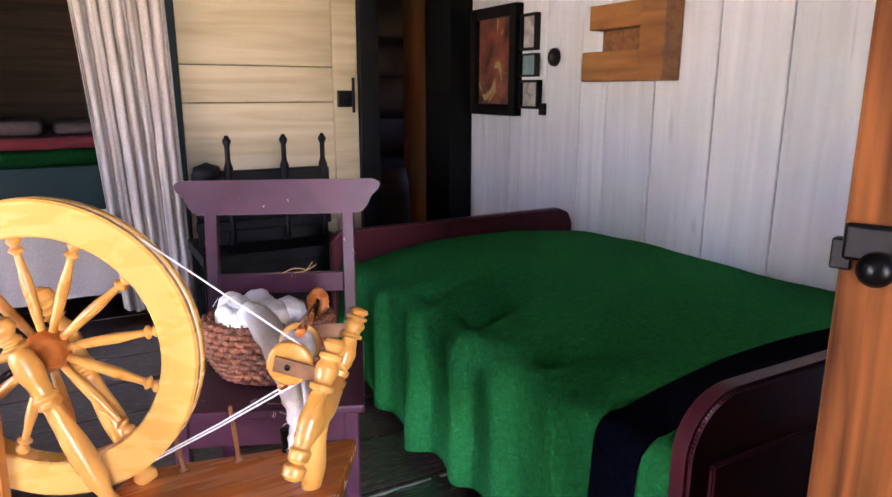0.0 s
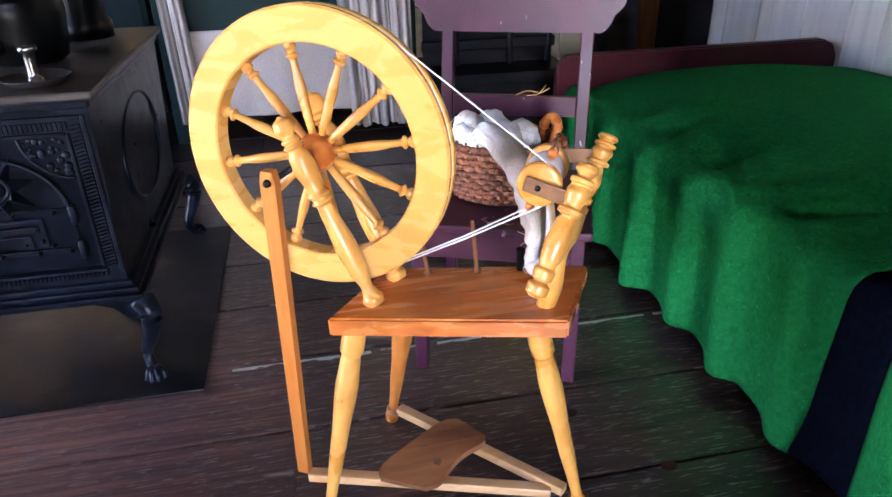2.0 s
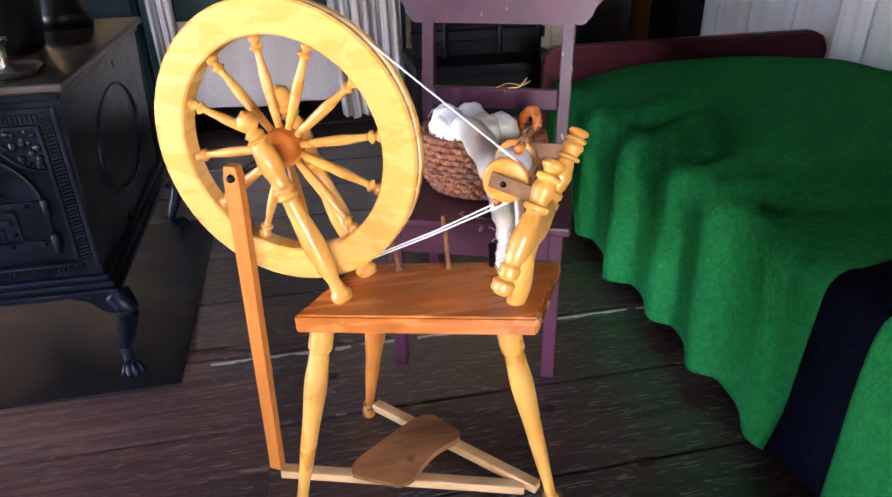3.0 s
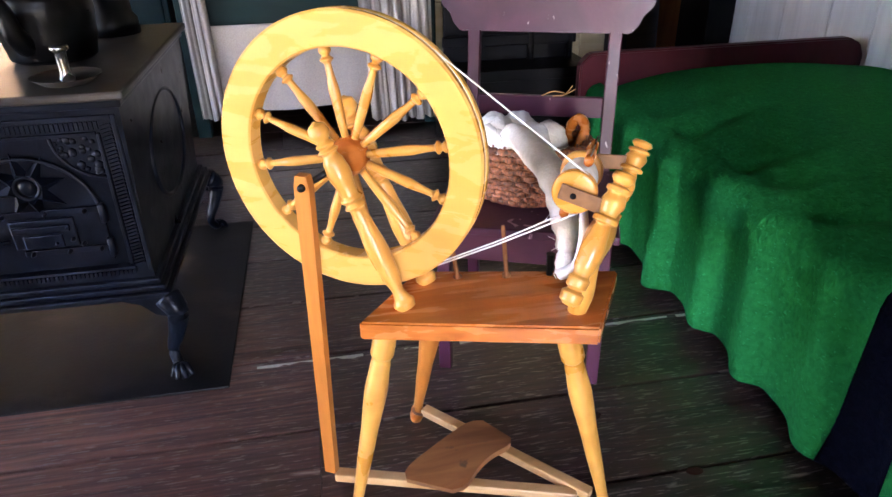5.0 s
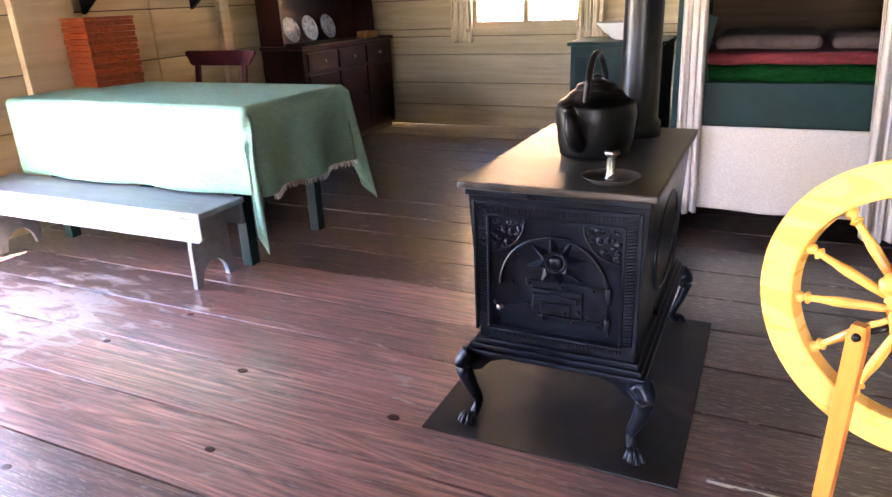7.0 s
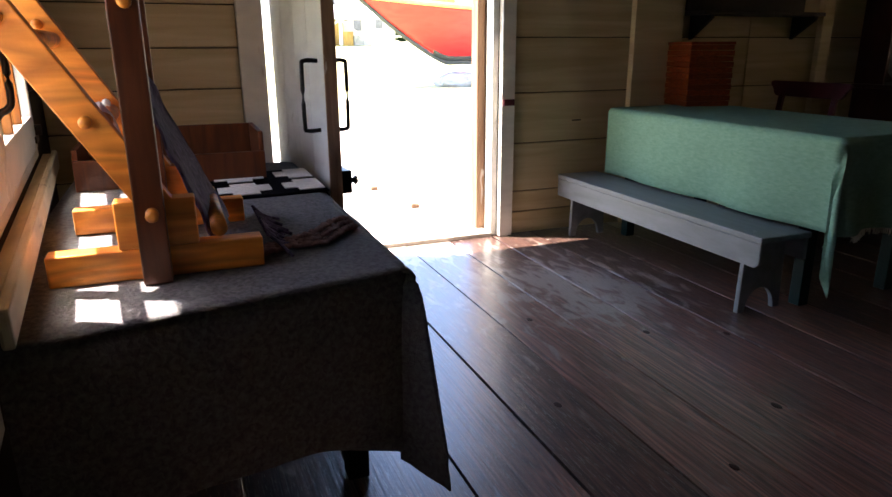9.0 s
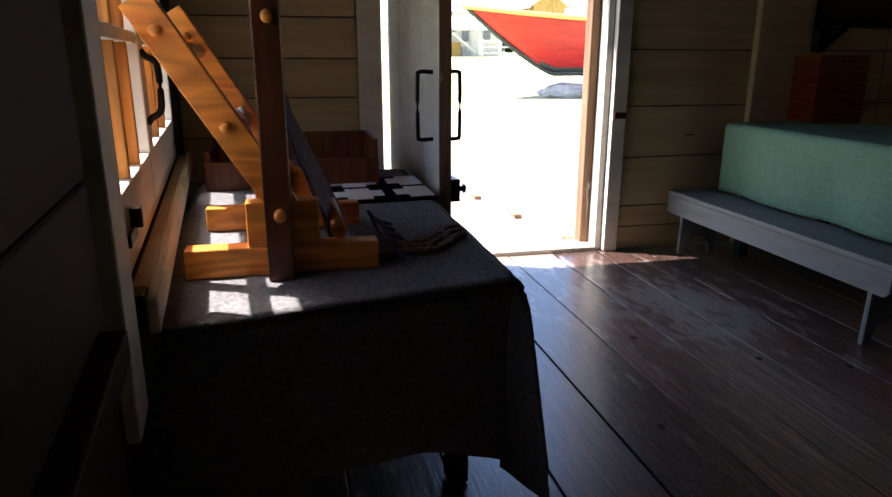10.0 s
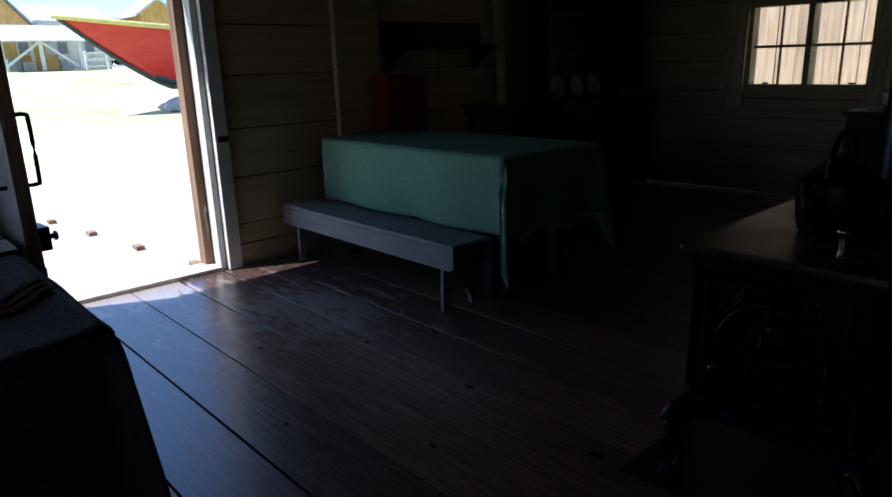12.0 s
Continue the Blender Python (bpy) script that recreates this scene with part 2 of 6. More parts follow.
GREEN_P = surface("dark_green_paint", (0.003, 0.014, 0.014), (0.0058, 0.023, 0.022), (5, 5, 5), 0.5, 0.1, 0.08, spec=0.12)
LINEN = surface("white_linen", (0.40, 0.35, 0.305), (0.50, 0.445, 0.395), (160, 160, 160), 0.9, 0.06, 0.14, spec=0.1, fine=500)
SHEER = surface("cream_window_curtain", (0.6, 0.5, 0.33), (0.75, 0.65, 0.46), (60, 60, 12), 0.9, 0.06, 0.2)
BEIGE = surface("shaded_bed_ticking", (0.036, 0.021, 0.018), (0.066, 0.041, 0.035), (20, 20, 20), 0.9)
RED_WOOL = surface("red_wool", (0.07, 0.002, 0.004), (0.12, 0.004, 0.006), (60, 60, 60), 0.95)
HUTCH = surface("dark_red_brown_wood", (0.02, 0.005, 0.004), (0.045, 0.011, 0.008), (8, 8, 3), 0.4, 0.15, 0.08, spec=0.25)
# log post colour raised as if lit; log walls below darkened as unlit
LOG = surface("brown_log", (0.26, 0.08, 0.022), (0.52, 0.19, 0.06), (14, 14, 1.4), 0.7, 0.2, 0.4)
DARKROOM = surface("unlit_dark_logs", (0.014, 0.0045, 0.002), (0.04, 0.013, 0.005), (1.5, 12, 12), 0.8, 0.2, 0.3)
CARVED = surface("honey_board", (0.28, 0.10, 0.022), (0.48, 0.20, 0.05), (20, 3, 20), 0.5, 0.15, 0.15)
BLACK_WOOD = surface("black_painted_wood", (0.003, 0.003, 0.0035), (0.008, 0.007, 0.007), (9, 9, 9), 0.5, bump=0.1, spec=0.2)
GREY_WOOL = surface("grey_wool_cloth", (0.09, 0.09, 0.096), (0.19, 0.19, 0.20), (80, 80, 80), 0.95, 0.12, 0.5, spec=0.05, fine=420, detail=4)
WHITE_WEAVE = surface("white_weave", (0.6, 0.57, 0.54), (0.78, 0.75, 0.72), (60, 60, 60), 0.95, bump=0.4)
PURPLE_WEAVE = surface("purple_weave", (0.016, 0.009, 0.03), (0.13, 0.095, 0.19), (120, 60, 40), 0.9, bump=0.4)
BRAID = surface("brown_yarn", (0.12, 0.06, 0.05), (0.26, 0.15, 0.13), (90, 90, 90), 0.95)
DOORWOOD = surface("brown_door_wood", (0.08, 0.02, 0.005), (0.26, 0.085, 0.02), (38, 38, 2.2), 0.6, 0.12, 0.25, spec=0.12, rings=(9, 9, 0.8, 22.0, 0.4))
WEATHERED = surface("weathered_post", (0.16, 0.085, 0.045), (0.34, 0.2, 0.12), (26, 26, 2.0), 0.8, 0.15, 0.5, wear=(0.6, 0.55, 0.48), wear_scale=(16, 16, 4), wear_at=0.66)
GRASS = surface("grass_ground", (0.34, 0.37, 0.15), (0.5, 0.52, 0.27), (0.8, 0.8, 0.8), 0.95, 0.2, 0.5, wear=(0.6, 0.56, 0.44), wear_scale=(0.12, 0.12, 0.12), wear_at=0.5, soften=0.2)
GRAVEL = surface("sandy_path", (0.42, 0.38, 0.31), (0.58, 0.54, 0.46), (5, 5, 5), 0.95, 0.1, 0.6)
DECK = surface("grey_deck", (0.38, 0.35, 0.30), (0.54, 0.5, 0.44), (2, 20, 20), 0.8, 0.1, 0.3, rnd=0.1)
BOAT_RED = surface("red_hull_paint", (0.40, 0.014, 0.016), (0.52, 0.03, 0.028), (1.2, 1.2, 6), 0.4, 0.08, 0.06)
BOAT_YELLOW = surface("yellow_rail_paint", (0.5, 0.42, 0.13), (0.62, 0.54, 0.2), rough=0.5)
BOAT_DARK = surface("dark_keel_paint", (0.02, 0.03, 0.035), (0.05, 0.055, 0.055), rough=0.6)
ROCK = surface("grey_rock", (0.34, 0.34, 0.33), (0.55, 0.54, 0.52), (3, 3, 3), 0.9, 0.2, 0.6)
LEAF = surface("hedge_leaves", (0.03, 0.07, 0.02), (0.08, 0.14, 0.04), (9, 9, 9), 0.8, 0.2, 0.3, rnd=0.2)
PLANK_OUT = surface("sunlit_board_wall", (0.42, 0.27, 0.15), (0.62, 0.45, 0.29), (22, 22, 1.2), 0.8, 0.15, 0.3, rnd=0.15)
MUSTARD = surface("mustard_paint", (0.45, 0.27, 0.07), (0.6, 0.38, 0.12), (6, 6, 2), 0.7)
GREYROOF = surface("slate_roof", (0.16, 0.17, 0.19), (0.27, 0.28, 0.3), (6, 6, 6), 0.7)
PALE_ROOF = surface("pale_grey_roof", (0.5, 0.5, 0.5), (0.66, 0.66, 0.66), (6, 6, 6), 0.7)
CHINA = surface("blue_white_china", (0.12, 0.15, 0.2), (0.40, 0.41, 0.42), (30, 30, 30), 0.2, bump=0.02)
PICTURE = surface("dark_oil_print", (0.03, 0.012, 0.01), (0.36, 0.10, 0.06), (7, 9, 7), 0.35, 0.2, 0.02, wear=(0.5, 0.38, 0.16), wear_scale=(6, 8, 6), wear_at=0.6)
PAPER = surface("faded_print", (0.3, 0.22, 0.2), (0.7, 0.66, 0.6), (16, 16, 16), 0.6, bump=0.02)
TEALP = surface("teal_print", (0.16, 0.28, 0.29), (0.26, 0.4, 0.4), (16, 16, 16), 0.6, bump=0.02)
glass = bpy.data.materials.new("window_glass")
glass.use_nodes = True
gb = glass.node_tree.nodes["Principled BSDF"]
gb.inputs["Transmission Weight"].default_value, gb.inputs["Roughness"].default_value, gb.inputs["IOR"].default_value = 1.0, 0.01, 1.03


# ---- builders ----
def put(name, bm, material, smooth=False, parent=None, label=""):
    me = bpy.data.meshes.new(name)
    bmesh.ops.recalc_face_normals(bm, faces=bm.faces)
    bm.to_mesh(me)
    bm.free()
    if smooth:
        for p in me.polygons:
            p.use_smooth = True
    me.materials.append(material)
    ob = new(name, me)
    if parent:
        ob.parent = parent
        ob.matrix_parent_inverse = base_of(parent).inverted()
    if label:
        tagged(ob, label)
    return ob


def base_of(ob):
    m = ob.matrix_basis.copy()
    if ob.parent:
        m = base_of(ob.parent) @ ob.matrix_parent_inverse @ m
    return m


def part(name, bm, material, parent, label="", smooth=False):
    return put(name, bm, material, smooth, parent, label)


def thing(name, at, label, category, group="", kind=""):
    e = new(name)
    e.empty_display_size = 0.1
    e.matrix_basis = Matrix.Translation(at)
    return tagged(e, label, category, group, kind)


def box(bm, lo, hi, m=None, bev=0.0):
    lo, hi = Vector(lo), Vector(hi)
    vs = bmesh.ops.create_cube(bm, size=1.0)["verts"]
    bmesh.ops.scale(bm, vec=hi - lo, verts=vs)
    bmesh.ops.translate(bm, vec=(lo + hi) / 2, verts=vs)
    if bev:
        es = list({e for v in vs for e in v.link_edges})
        r = bmesh.ops.bevel(bm, geom=es, offset=bev, segments=2, affect="EDGES", profile=0.5)
        vs = list({v for f in r["faces"] for v in f.verts} | {v for v in vs if v.is_valid})
    if m is not None:
        bmesh.ops.transform(bm, matrix=m, verts=vs)
    return bm


def B(lo, hi, m=None, bev=0.004):
    return box(bmesh.new(), lo, hi, m, bev)


def frame_of(a, b):
    a, b = Vector(a), Vector(b)
    return Matrix.Translation(a) @ (b - a).to_track_quat("Z", "X").to_matrix().to_4x4()


def lathe(bm, a, b, prof, seg=18):
    """A turned piece from a to b; prof: rows of (share of the length, radius)."""
    m = frame_of(a, b)
    n = (Vector(b) - Vector(a)).length
    rings = []
    for t, r in prof:
        rings.append([bm.verts.new(m @ Vector((r * math.cos(2 * math.pi * k / seg), r * math.sin(2 * math.pi * k / seg), t * n))) for k in range(seg)])
    for p, q in zip(rings, rings[1:]):
        for k in range(seg):
            bm.faces.new((p[k], p[(k + 1) % seg], q[(k + 1) % seg], q[k]))
    for ring in (rings[0], rings[-1]):
        bm.faces.new(ring)
    return bm


def smoothed(prof, per=4):
    out = []
    for (t0, r0), (t1, r1) in zip(prof, prof[1:]):
        for k in range(per):
            f = k / per
            s = f * f * (3 - 2 * f)
            out.append((t0 + (t1 - t0) * f, r0 + (r1 - r0) * s))
    return out + [prof[-1]]


def tube(bm, pts, r, seg=8, closed=False):
    pts = [Vector(p) for p in pts]
    rings = []
    n = len(pts)
    for k, p in enumerate(pts):
        if closed:
            d = pts[(k + 1) % n] - pts[k - 1]
        else:
            d = pts[min(k + 1, n - 1)] - pts[max(k - 1, 0)]
        q = d.to_track_quat("Z", "X").to_matrix()
        rad = r[k] if isinstance(r, (list, tuple)) else r
        rings.append([bm.verts.new(p + q @ Vector((rad * math.cos(2 * math.pi * j / seg), rad * math.sin(2 * math.pi * j / seg), 0))) for j in range(seg)])
    pairs = list(zip(rings, rings[1:])) + ([(rings[-1], rings[0])] if closed else [])
    for a, b in pairs:
        for j in range(seg):
            bm.faces.new((a[j], a[(j + 1) % seg], b[(j + 1) % seg], b[j]))
    if not closed:
        bm.faces.new(rings[0])
        bm.faces.new(rings[-1])
    return bm


def sheet(nu, nv, f, thick=0.0):
    """A cloth: f(u, v) for u and v from 0 to 1; thick: its thickness."""
    bm = bmesh.new()
    g = [[bm.verts.new(f(i / nu, j / nv)) for j in range(nv + 1)] for i in range(nu + 1)]
    for i in range(nu):
        for j in range(nv):
            bm.faces.new((g[i][j], g[i + 1][j], g[i + 1][j + 1], g[i][j + 1]))
    if thick:
        bm.normal_update()
        under = [[bm.verts.new(v.co - v.normal * thick) for v in row] for row in g]
        for i in range(nu):
            for j in range(nv):
                bm.faces.new((under[i][j], under[i][j + 1], under[i + 1][j + 1], under[i + 1][j]))
        rim = [(i, 0) for i in range(nu)] + [(nu, j) for j in range(nv)] + [(i, nv) for i in range(nu, 0, -1)] + [(0, j) for j in range(nv, 0, -1)]
        for (i, j), (k, l) in zip(rim, rim[1:] + rim[:1]):
            bm.faces.new((g[i][j], g[k][l], under[k][l], under[i][j]))
    return bm


def outline(pts, depth, m, bev=0.0):
    """A flat board with the given outline in its own x and z, depth along its y."""
    bm = bmesh.new()
    vs = [bm.verts.new((x, 0, z)) for x, z in pts]
    f = bm.faces.new(vs)
    r = bmesh.ops.extrude_face_region(bm, geom=[f])
    bmesh.ops.translate(bm, vec=(0, depth, 0), verts=[v for v in r["geom"] if isinstance(v, bmesh.types.BMVert)])
    if bev:
        bmesh.ops.bevel(bm, geom=[e for e in bm.edges], offset=bev, segments=2, affect="EDGES")
    bmesh.ops.transform(bm, matrix=m, verts=bm.verts[:])
    return bm


def nz(x, y=0.0, z=0.0):
    return noise.noise(Vector((x, y, z)))


def spline(pts, n=12):
    out = []
    P = [Vector(p) for p in pts]
    P = [2 * P[0] - P[1]] + P + [2 * P[-1] - P[-2]]
    for i in range(1, len(P) - 2):
        a, b, c, d = P[i - 1], P[i], P[i + 1], P[i + 2]
        for k in range(n):
            t = k / n
            out.append(0.5 * (2 * b + (c - a) * t + (2 * a - 5 * b + 4 * c - d) * t * t + (3 * b - a - 3 * c + d) * t ** 3))
    return out + [P[-2]]


# ---- the room: plan numbers ----
XW, XE, YN, YB, ZC = -4.72, 1.60, 6.65, 4.07, 2.25
SLOPE = 0.095


def ys(x):
    return -0.36 + SLOPE * (x - XW)


SM = Matrix.Translation((XW, -0.36, 0)) @ Matrix.Rotation(math.atan(SLOPE), 4, "Z")  # south wall's frame: x along it, y into the room
SC = 1 / math.cos(math.atan(SLOPE))


def sx(x):
    return (x - XW) * SC


def core(name, boxes, label, m=None, material=JOINT):
    bm = bmesh.new()
    for lo, hi in boxes:
        box(bm, lo, hi, m)
    return tagged(put(name, bm, material), label, "wall", kind="structure")


# west wall: boards lie horizontally, with the open house door
T = 0.16
wall_west = core("wall_west", [((XW - T, -0.6, 0), (XW - 0.02, 0.70, ZC)), ((XW - T, 2.08, 0), (XW - 0.02, YN, ZC)), ((XW - T, 0.70, 1.93), (XW - 0.02, 2.08, ZC))],
                 "wall of wide horizontal boards, white paint toned cream for warm light")
wall_north = core("wall_north", [((XW - T, YN + 0.02, 0), (-3.47, YN + T, ZC)), ((-2.37, YN + 0.02, 0), (1.8, YN + T, ZC)), ((-3.47, YN + 0.02, 0), (-2.37, YN + T, 0.93)), ((-3.47, YN + 0.02, 1.72), (-2.37, YN + T, ZC))],
                  "wall of horizontal boards with a window, white paint toned cream for warm light")
wall_east = core("wall_east", [((XE + 0.02, 0.0, 0), (XE + T, YB + 0.02, ZC))], "white painted wall of upright boards")
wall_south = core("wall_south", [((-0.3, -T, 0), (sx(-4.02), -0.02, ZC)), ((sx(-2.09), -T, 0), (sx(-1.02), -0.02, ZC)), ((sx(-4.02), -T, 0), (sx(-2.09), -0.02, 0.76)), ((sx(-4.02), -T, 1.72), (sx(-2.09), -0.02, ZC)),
                                 ((sx(-1.02), -T, 1.98), (sx(0.02), -0.02, ZC)), ((sx(0.02), -T, 0), (sx(1.75), -0.02, ZC))], "board wall with a sunny window, its boards coloured dark as shade", SM)
wall_partition = core("wall_partition", [((-0.02, YB + 0.02, 0), (0.94, YB + 0.14, ZC)), ((0.94, YB + 0.02, 1.95), (XE, YB + 0.14, ZC)), ((-1.30, YB + 0.02, 2.0), (-0.02, YB + 0.14, ZC))],
                      "cream board partition beside the built-in bed")
# small unseen opening in its east side, added to light the log post
core("wall_back_room", [((0.5, YN - 0.1, 0), (3.2, YN, ZC)), ((3.1, YB, 0), (3.2, 4.55, ZC)), ((3.1, 4.9, 0), (3.2, YN, ZC)), ((3.1, 4.55, 0), (3.2, 4.9, 1.0)), ((3.1, 4.55, 1.4), (3.2, 4.9, ZC)), ((0.45, YB + 0.14, 0), (0.5, YN, ZC)), ((XE + T, YB + 0.0, 0), (3.2, YB + 0.1, ZC))], "log walls of the room beyond the doorway, darkened as unlit", material=DARKROOM)
bm = B((XW - T, -0.52, ZC), (3.2, YN + T, ZC + 0.12), bev=0)
for k in range(9):
    box(bm, (XW, -0.4 + k * 0.85, ZC - 0.16), (XE, -0.28 + k * 0.85, ZC))
tagged(put("ceiling", bm, CEIL), "low boarded ceiling with beams", "ceiling", kind="structure")
bm = B((XW - T, -0.75, -0.12), (XE + T, YN + T, -0.02), bev=0)
box(bm, (XE + T, YB, -0.12), (3.2, YN + T, -0.02))
floor = tagged(put("floor", bm, JOINT), "worn dark red-brown plank floor", "floor", kind="structure")

# unseen roofed walls added behind the walker to cut light from the south
core("wall_entry", [((-1.75, -3.0, -0.25), (-1.62, ys(-1.7) - 0.17, 2.3)), ((0.62, -3.0, -0.25), (0.75, ys(0.7) - 0.17, 2.3)), ((-1.75, -3.1, 2.3), (0.75, ys(-1.7) - 0.17, 2.4)),
                    ((-1.75, -3.1, -0.25), (-1.25, -3.0, 2.3)), ((-0.35, -3.1, -0.25), (0.75, -3.0, 2.3)), ((-1.62, -3.0, -0.25), (0.62, ys(-1.7) - 0.17, -0.05))], "unseen dark boarded walls and roof added to cut light", material=DARK_H)

# door casings and jambs
bm = bmesh.new()
box(bm, (XW - 0.02, 2.08, 0), (XW + 0.03, 2.168, 2.05), bev=0.004)
box(bm, (XW - 0.02, 0.57, 0), (XW + 0.03, 0.70, 2.05), bev=0.004)
box(bm, (XW - 0.02, 0.70, 1.93), (XW + 0.028, 2.08, 2.05), bev=0.004)
tagged(put("trim_west_door", bm, WHITE_P), "white painted casing round the open house door", "trim", kind="structure")
bm = bmesh.new()
box(bm, (XW - 0.12, 2.04, 0), (XW - 0.021, 2.079, 1.93), bev=0.003)
tagged(put("trim_west_jamb", bm, WHITE_P), "chipped white door jamb", "trim", kind="structure")
tagged(put("trim_west_post", B((XW - 0.22, 1.985, 0), (XW - 0.125, 2.085, 2.0), bev=0.008), WEATHERED), "weathered brown outer door post", "trim", kind="structure")
tagged(put("trim_door_sill", B((XW - 0.2, 0.74, -0.02), (XW, 2.04, 0.025), bev=0.006), DECK), "worn grey door sill", "trim", kind="structure")
tagged(put("wall_block", B((XW + 0.028, 2.088, 0.825), (XW + 0.045, 2.16, 0.862), bev=0.002), MAROON), "small red wooden block on the door casing", "block")

# west door, open into the room
hx, hy, fx, fy = XW + 0.02, 0.765, -3.75, 0.835
DM = Matrix.Translation((hx, hy, 0)) @ Matrix.Rotation(math.atan2(fy - hy, fx - hx), 4, "Z")
DL = math.hypot(fx - hx, fy - hy)
door_1 = thing("door_1", (hx, hy, 0), "white painted board door standing open into the room", "door", kind="structure")
for k in range(4):
    part("board", B((DL * k / 4 + 0.002, -0.028, 0.03), (DL * (k + 1) / 4 - 0.002, 0.028, 1.9), DM, 0.004), WHITE_P, door_1)
for z in (0.35, 1.55):
    part("ledge", B((0.04, 0.028, z), (DL - 0.06, 0.05, z + 0.13), DM, 0.004), WHITE_P, door_1)
part("edge", B((DL + 0.0005, -0.027, 0.03), (DL + 0.008, 0.027, 1.9), DM, 0.002), WEATHERED, door_1, "bare brown worn edge")
for s in (-1, 1):
    hb = bmesh.new()
    y0, y1 = s * 0.028, s * 0.095
    tube(hb, [DM @ Vector(p) for p in spline([(DL - 0.09, y0, 1.115), (DL - 0.09, y1 * 0.9, 1.115), (DL - 0.09, y1, 1.08), (DL - 0.09, y1, 0.86), (DL - 0.09, y1 * 0.9, 0.83), (DL - 0.09, y0, 0.83)], 5)], 0.009)
    part("pull_handle", hb, BLACK_IRON, door_1, "black iron pull handle", True)
part("lock_box", B((DL - 0.14, 0.03, 0.56), (DL - 0.01, 0.075, 0.66), DM), BLACK_IRON, door_1, "black iron rim lock")
lb = bmesh.new()
lathe(lb, DM @ Vector((DL - 0.05, 0.076, 0.61)), DM @ Vector((DL - 0.05, 0.11, 0.61)), [(0, 0.012), (0.5, 0.012), (0.7, 0.022), (1, 0.018)], 12)
part("knob", lb, BRASS, door_1, "brass knob", True)

# entrance door leaf beside the walker
ED = Vector((0.151, 0.805, 0))
EH = Vector((0.352, 0.14, 0))
EM = Matrix.Translation(ED) @ Matrix.Rotation(math.atan2((EH - ED).y, (EH - ED).x), 4, "Z")
EL = (EH - ED).length
door_2 = thing("door_2", EH, "brown grained wooden entrance door, open, with an iron latch", "door", kind="structure")
part("stile", B((0.0, -0.022, 0.02), (0.12, 0.022, 1.95), EM, 0.005), DOORWOOD, door_2)
part("stile", B((EL - 0.12, -0.022, 0.02), (EL, 0.022, 1.95), EM, 0.005), DOORWOOD, door_2)
for z0, z1 in ((0.02, 0.22), (0.86, 1.0), (1.8, 1.95)):
    part("rail", B((0.121, -0.02, z0), (EL - 0.121, 0.02, z1), EM, 0.004), DOORWOOD, door_2)
part("panel", B((0.121, -0.008, 0.22), (EL - 0.121, 0.008, 0.86), EM, 0.002), DOORWOOD, door_2)
part("panel", B((0.121, -0.008, 1.0), (EL - 0.121, 0.008, 1.8), EM, 0.002), WHITE_P, door_2, "white upper panel")
part("latch_plate", B((0.003, -0.033, 0.966), (0.06, -0.0225, 1.002), EM, 0.004), BLACK_IRON, door_2, "black iron latch")
lb = bmesh.new()
lathe(lb, EM @ Vector((0.035, -0.03, 0.962)), EM @ Vector((0.035, -0.05, 0.962)), [(0, 0.017), (0.6, 0.016), (1, 0.009)], 18)
part("latch_boss", lb, BLACK_IRON, door_2, smooth=True)
part("bolt", B((-0.007, -0.028, 0.955), (0.012, -0.012, 0.985), EM, 0.002), BLACK_IRON, door_2)


# ---- built-in bed, partition, dark doorway ----
box_bed = thing("box_bed", (-0.64, 4.6, 0), "dark green built-in box bed with white skirt and blankets", "bed")
part("post", B((-1.27, YB - 0.02, 0), (-1.20, YB + 0.06, 2.0), bev=0.006), GREEN_P, box_bed)
part("post", B((-0.075, YB - 0.02, 0), (-0.005, YB + 0.06, 2.0), bev=0.006), GREEN_P, box_bed)
part("front_board", B((-1.20, YB, 0.53), (-0.075, YB + 0.04, 0.77), bev=0.006), GREEN_P, box_bed)
# inner boards are dark brown, with the bed's shade put into the colour
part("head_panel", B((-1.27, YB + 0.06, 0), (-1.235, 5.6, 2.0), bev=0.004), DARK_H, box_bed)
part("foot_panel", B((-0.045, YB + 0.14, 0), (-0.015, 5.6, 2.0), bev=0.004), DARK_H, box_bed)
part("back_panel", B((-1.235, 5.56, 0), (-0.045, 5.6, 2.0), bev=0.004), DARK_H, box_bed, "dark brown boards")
part("roof_panel", B((-1.27, YB + 0.06, 2.0), (-0.015, 5.6, 2.04), bev=0.004), GREEN_P, box_bed)
part("wing", outline([(0, 0), (0.09, 0), (0.07, 0.12), (0.11, 0.3), (0, 0.34)], 0.03, Matrix.Translation((-1.2, YB + 0.05, 0.77))), GREEN_P, box_bed)


def layer(name, z0, z1, x0, x1, y0, y1, material, label, category):
    bm = B((x0, y0, z0), (x1, y1, z1), bev=min(0.03, (z1 - z0) * 0.45))
    bmesh.ops.subdivide_edges(bm, edges=[e for e in bm.edges if e.calc_length() > 0.3], cuts=10, use_grid_fill=True)
    for v in bm.verts:
        v.co.z += 0.012 * nz(v.co.x * 5, v.co.y * 5, z0 * 9)
    ob = put(name, bm, material, True)
    return tagged(ob, label, category)


# bedding colours are darkened in place of the shade inside the bed
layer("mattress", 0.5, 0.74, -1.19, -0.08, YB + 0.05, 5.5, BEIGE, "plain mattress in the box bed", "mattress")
layer("folded_blanket", 0.76, 0.84, -1.16, -0.1, YB + 0.06, 5.4, DARK_WOOL, "folded green wool blanket in the box bed, darkened as shade", "blanket")
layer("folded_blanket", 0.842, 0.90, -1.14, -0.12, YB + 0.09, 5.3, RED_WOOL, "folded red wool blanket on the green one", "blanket")
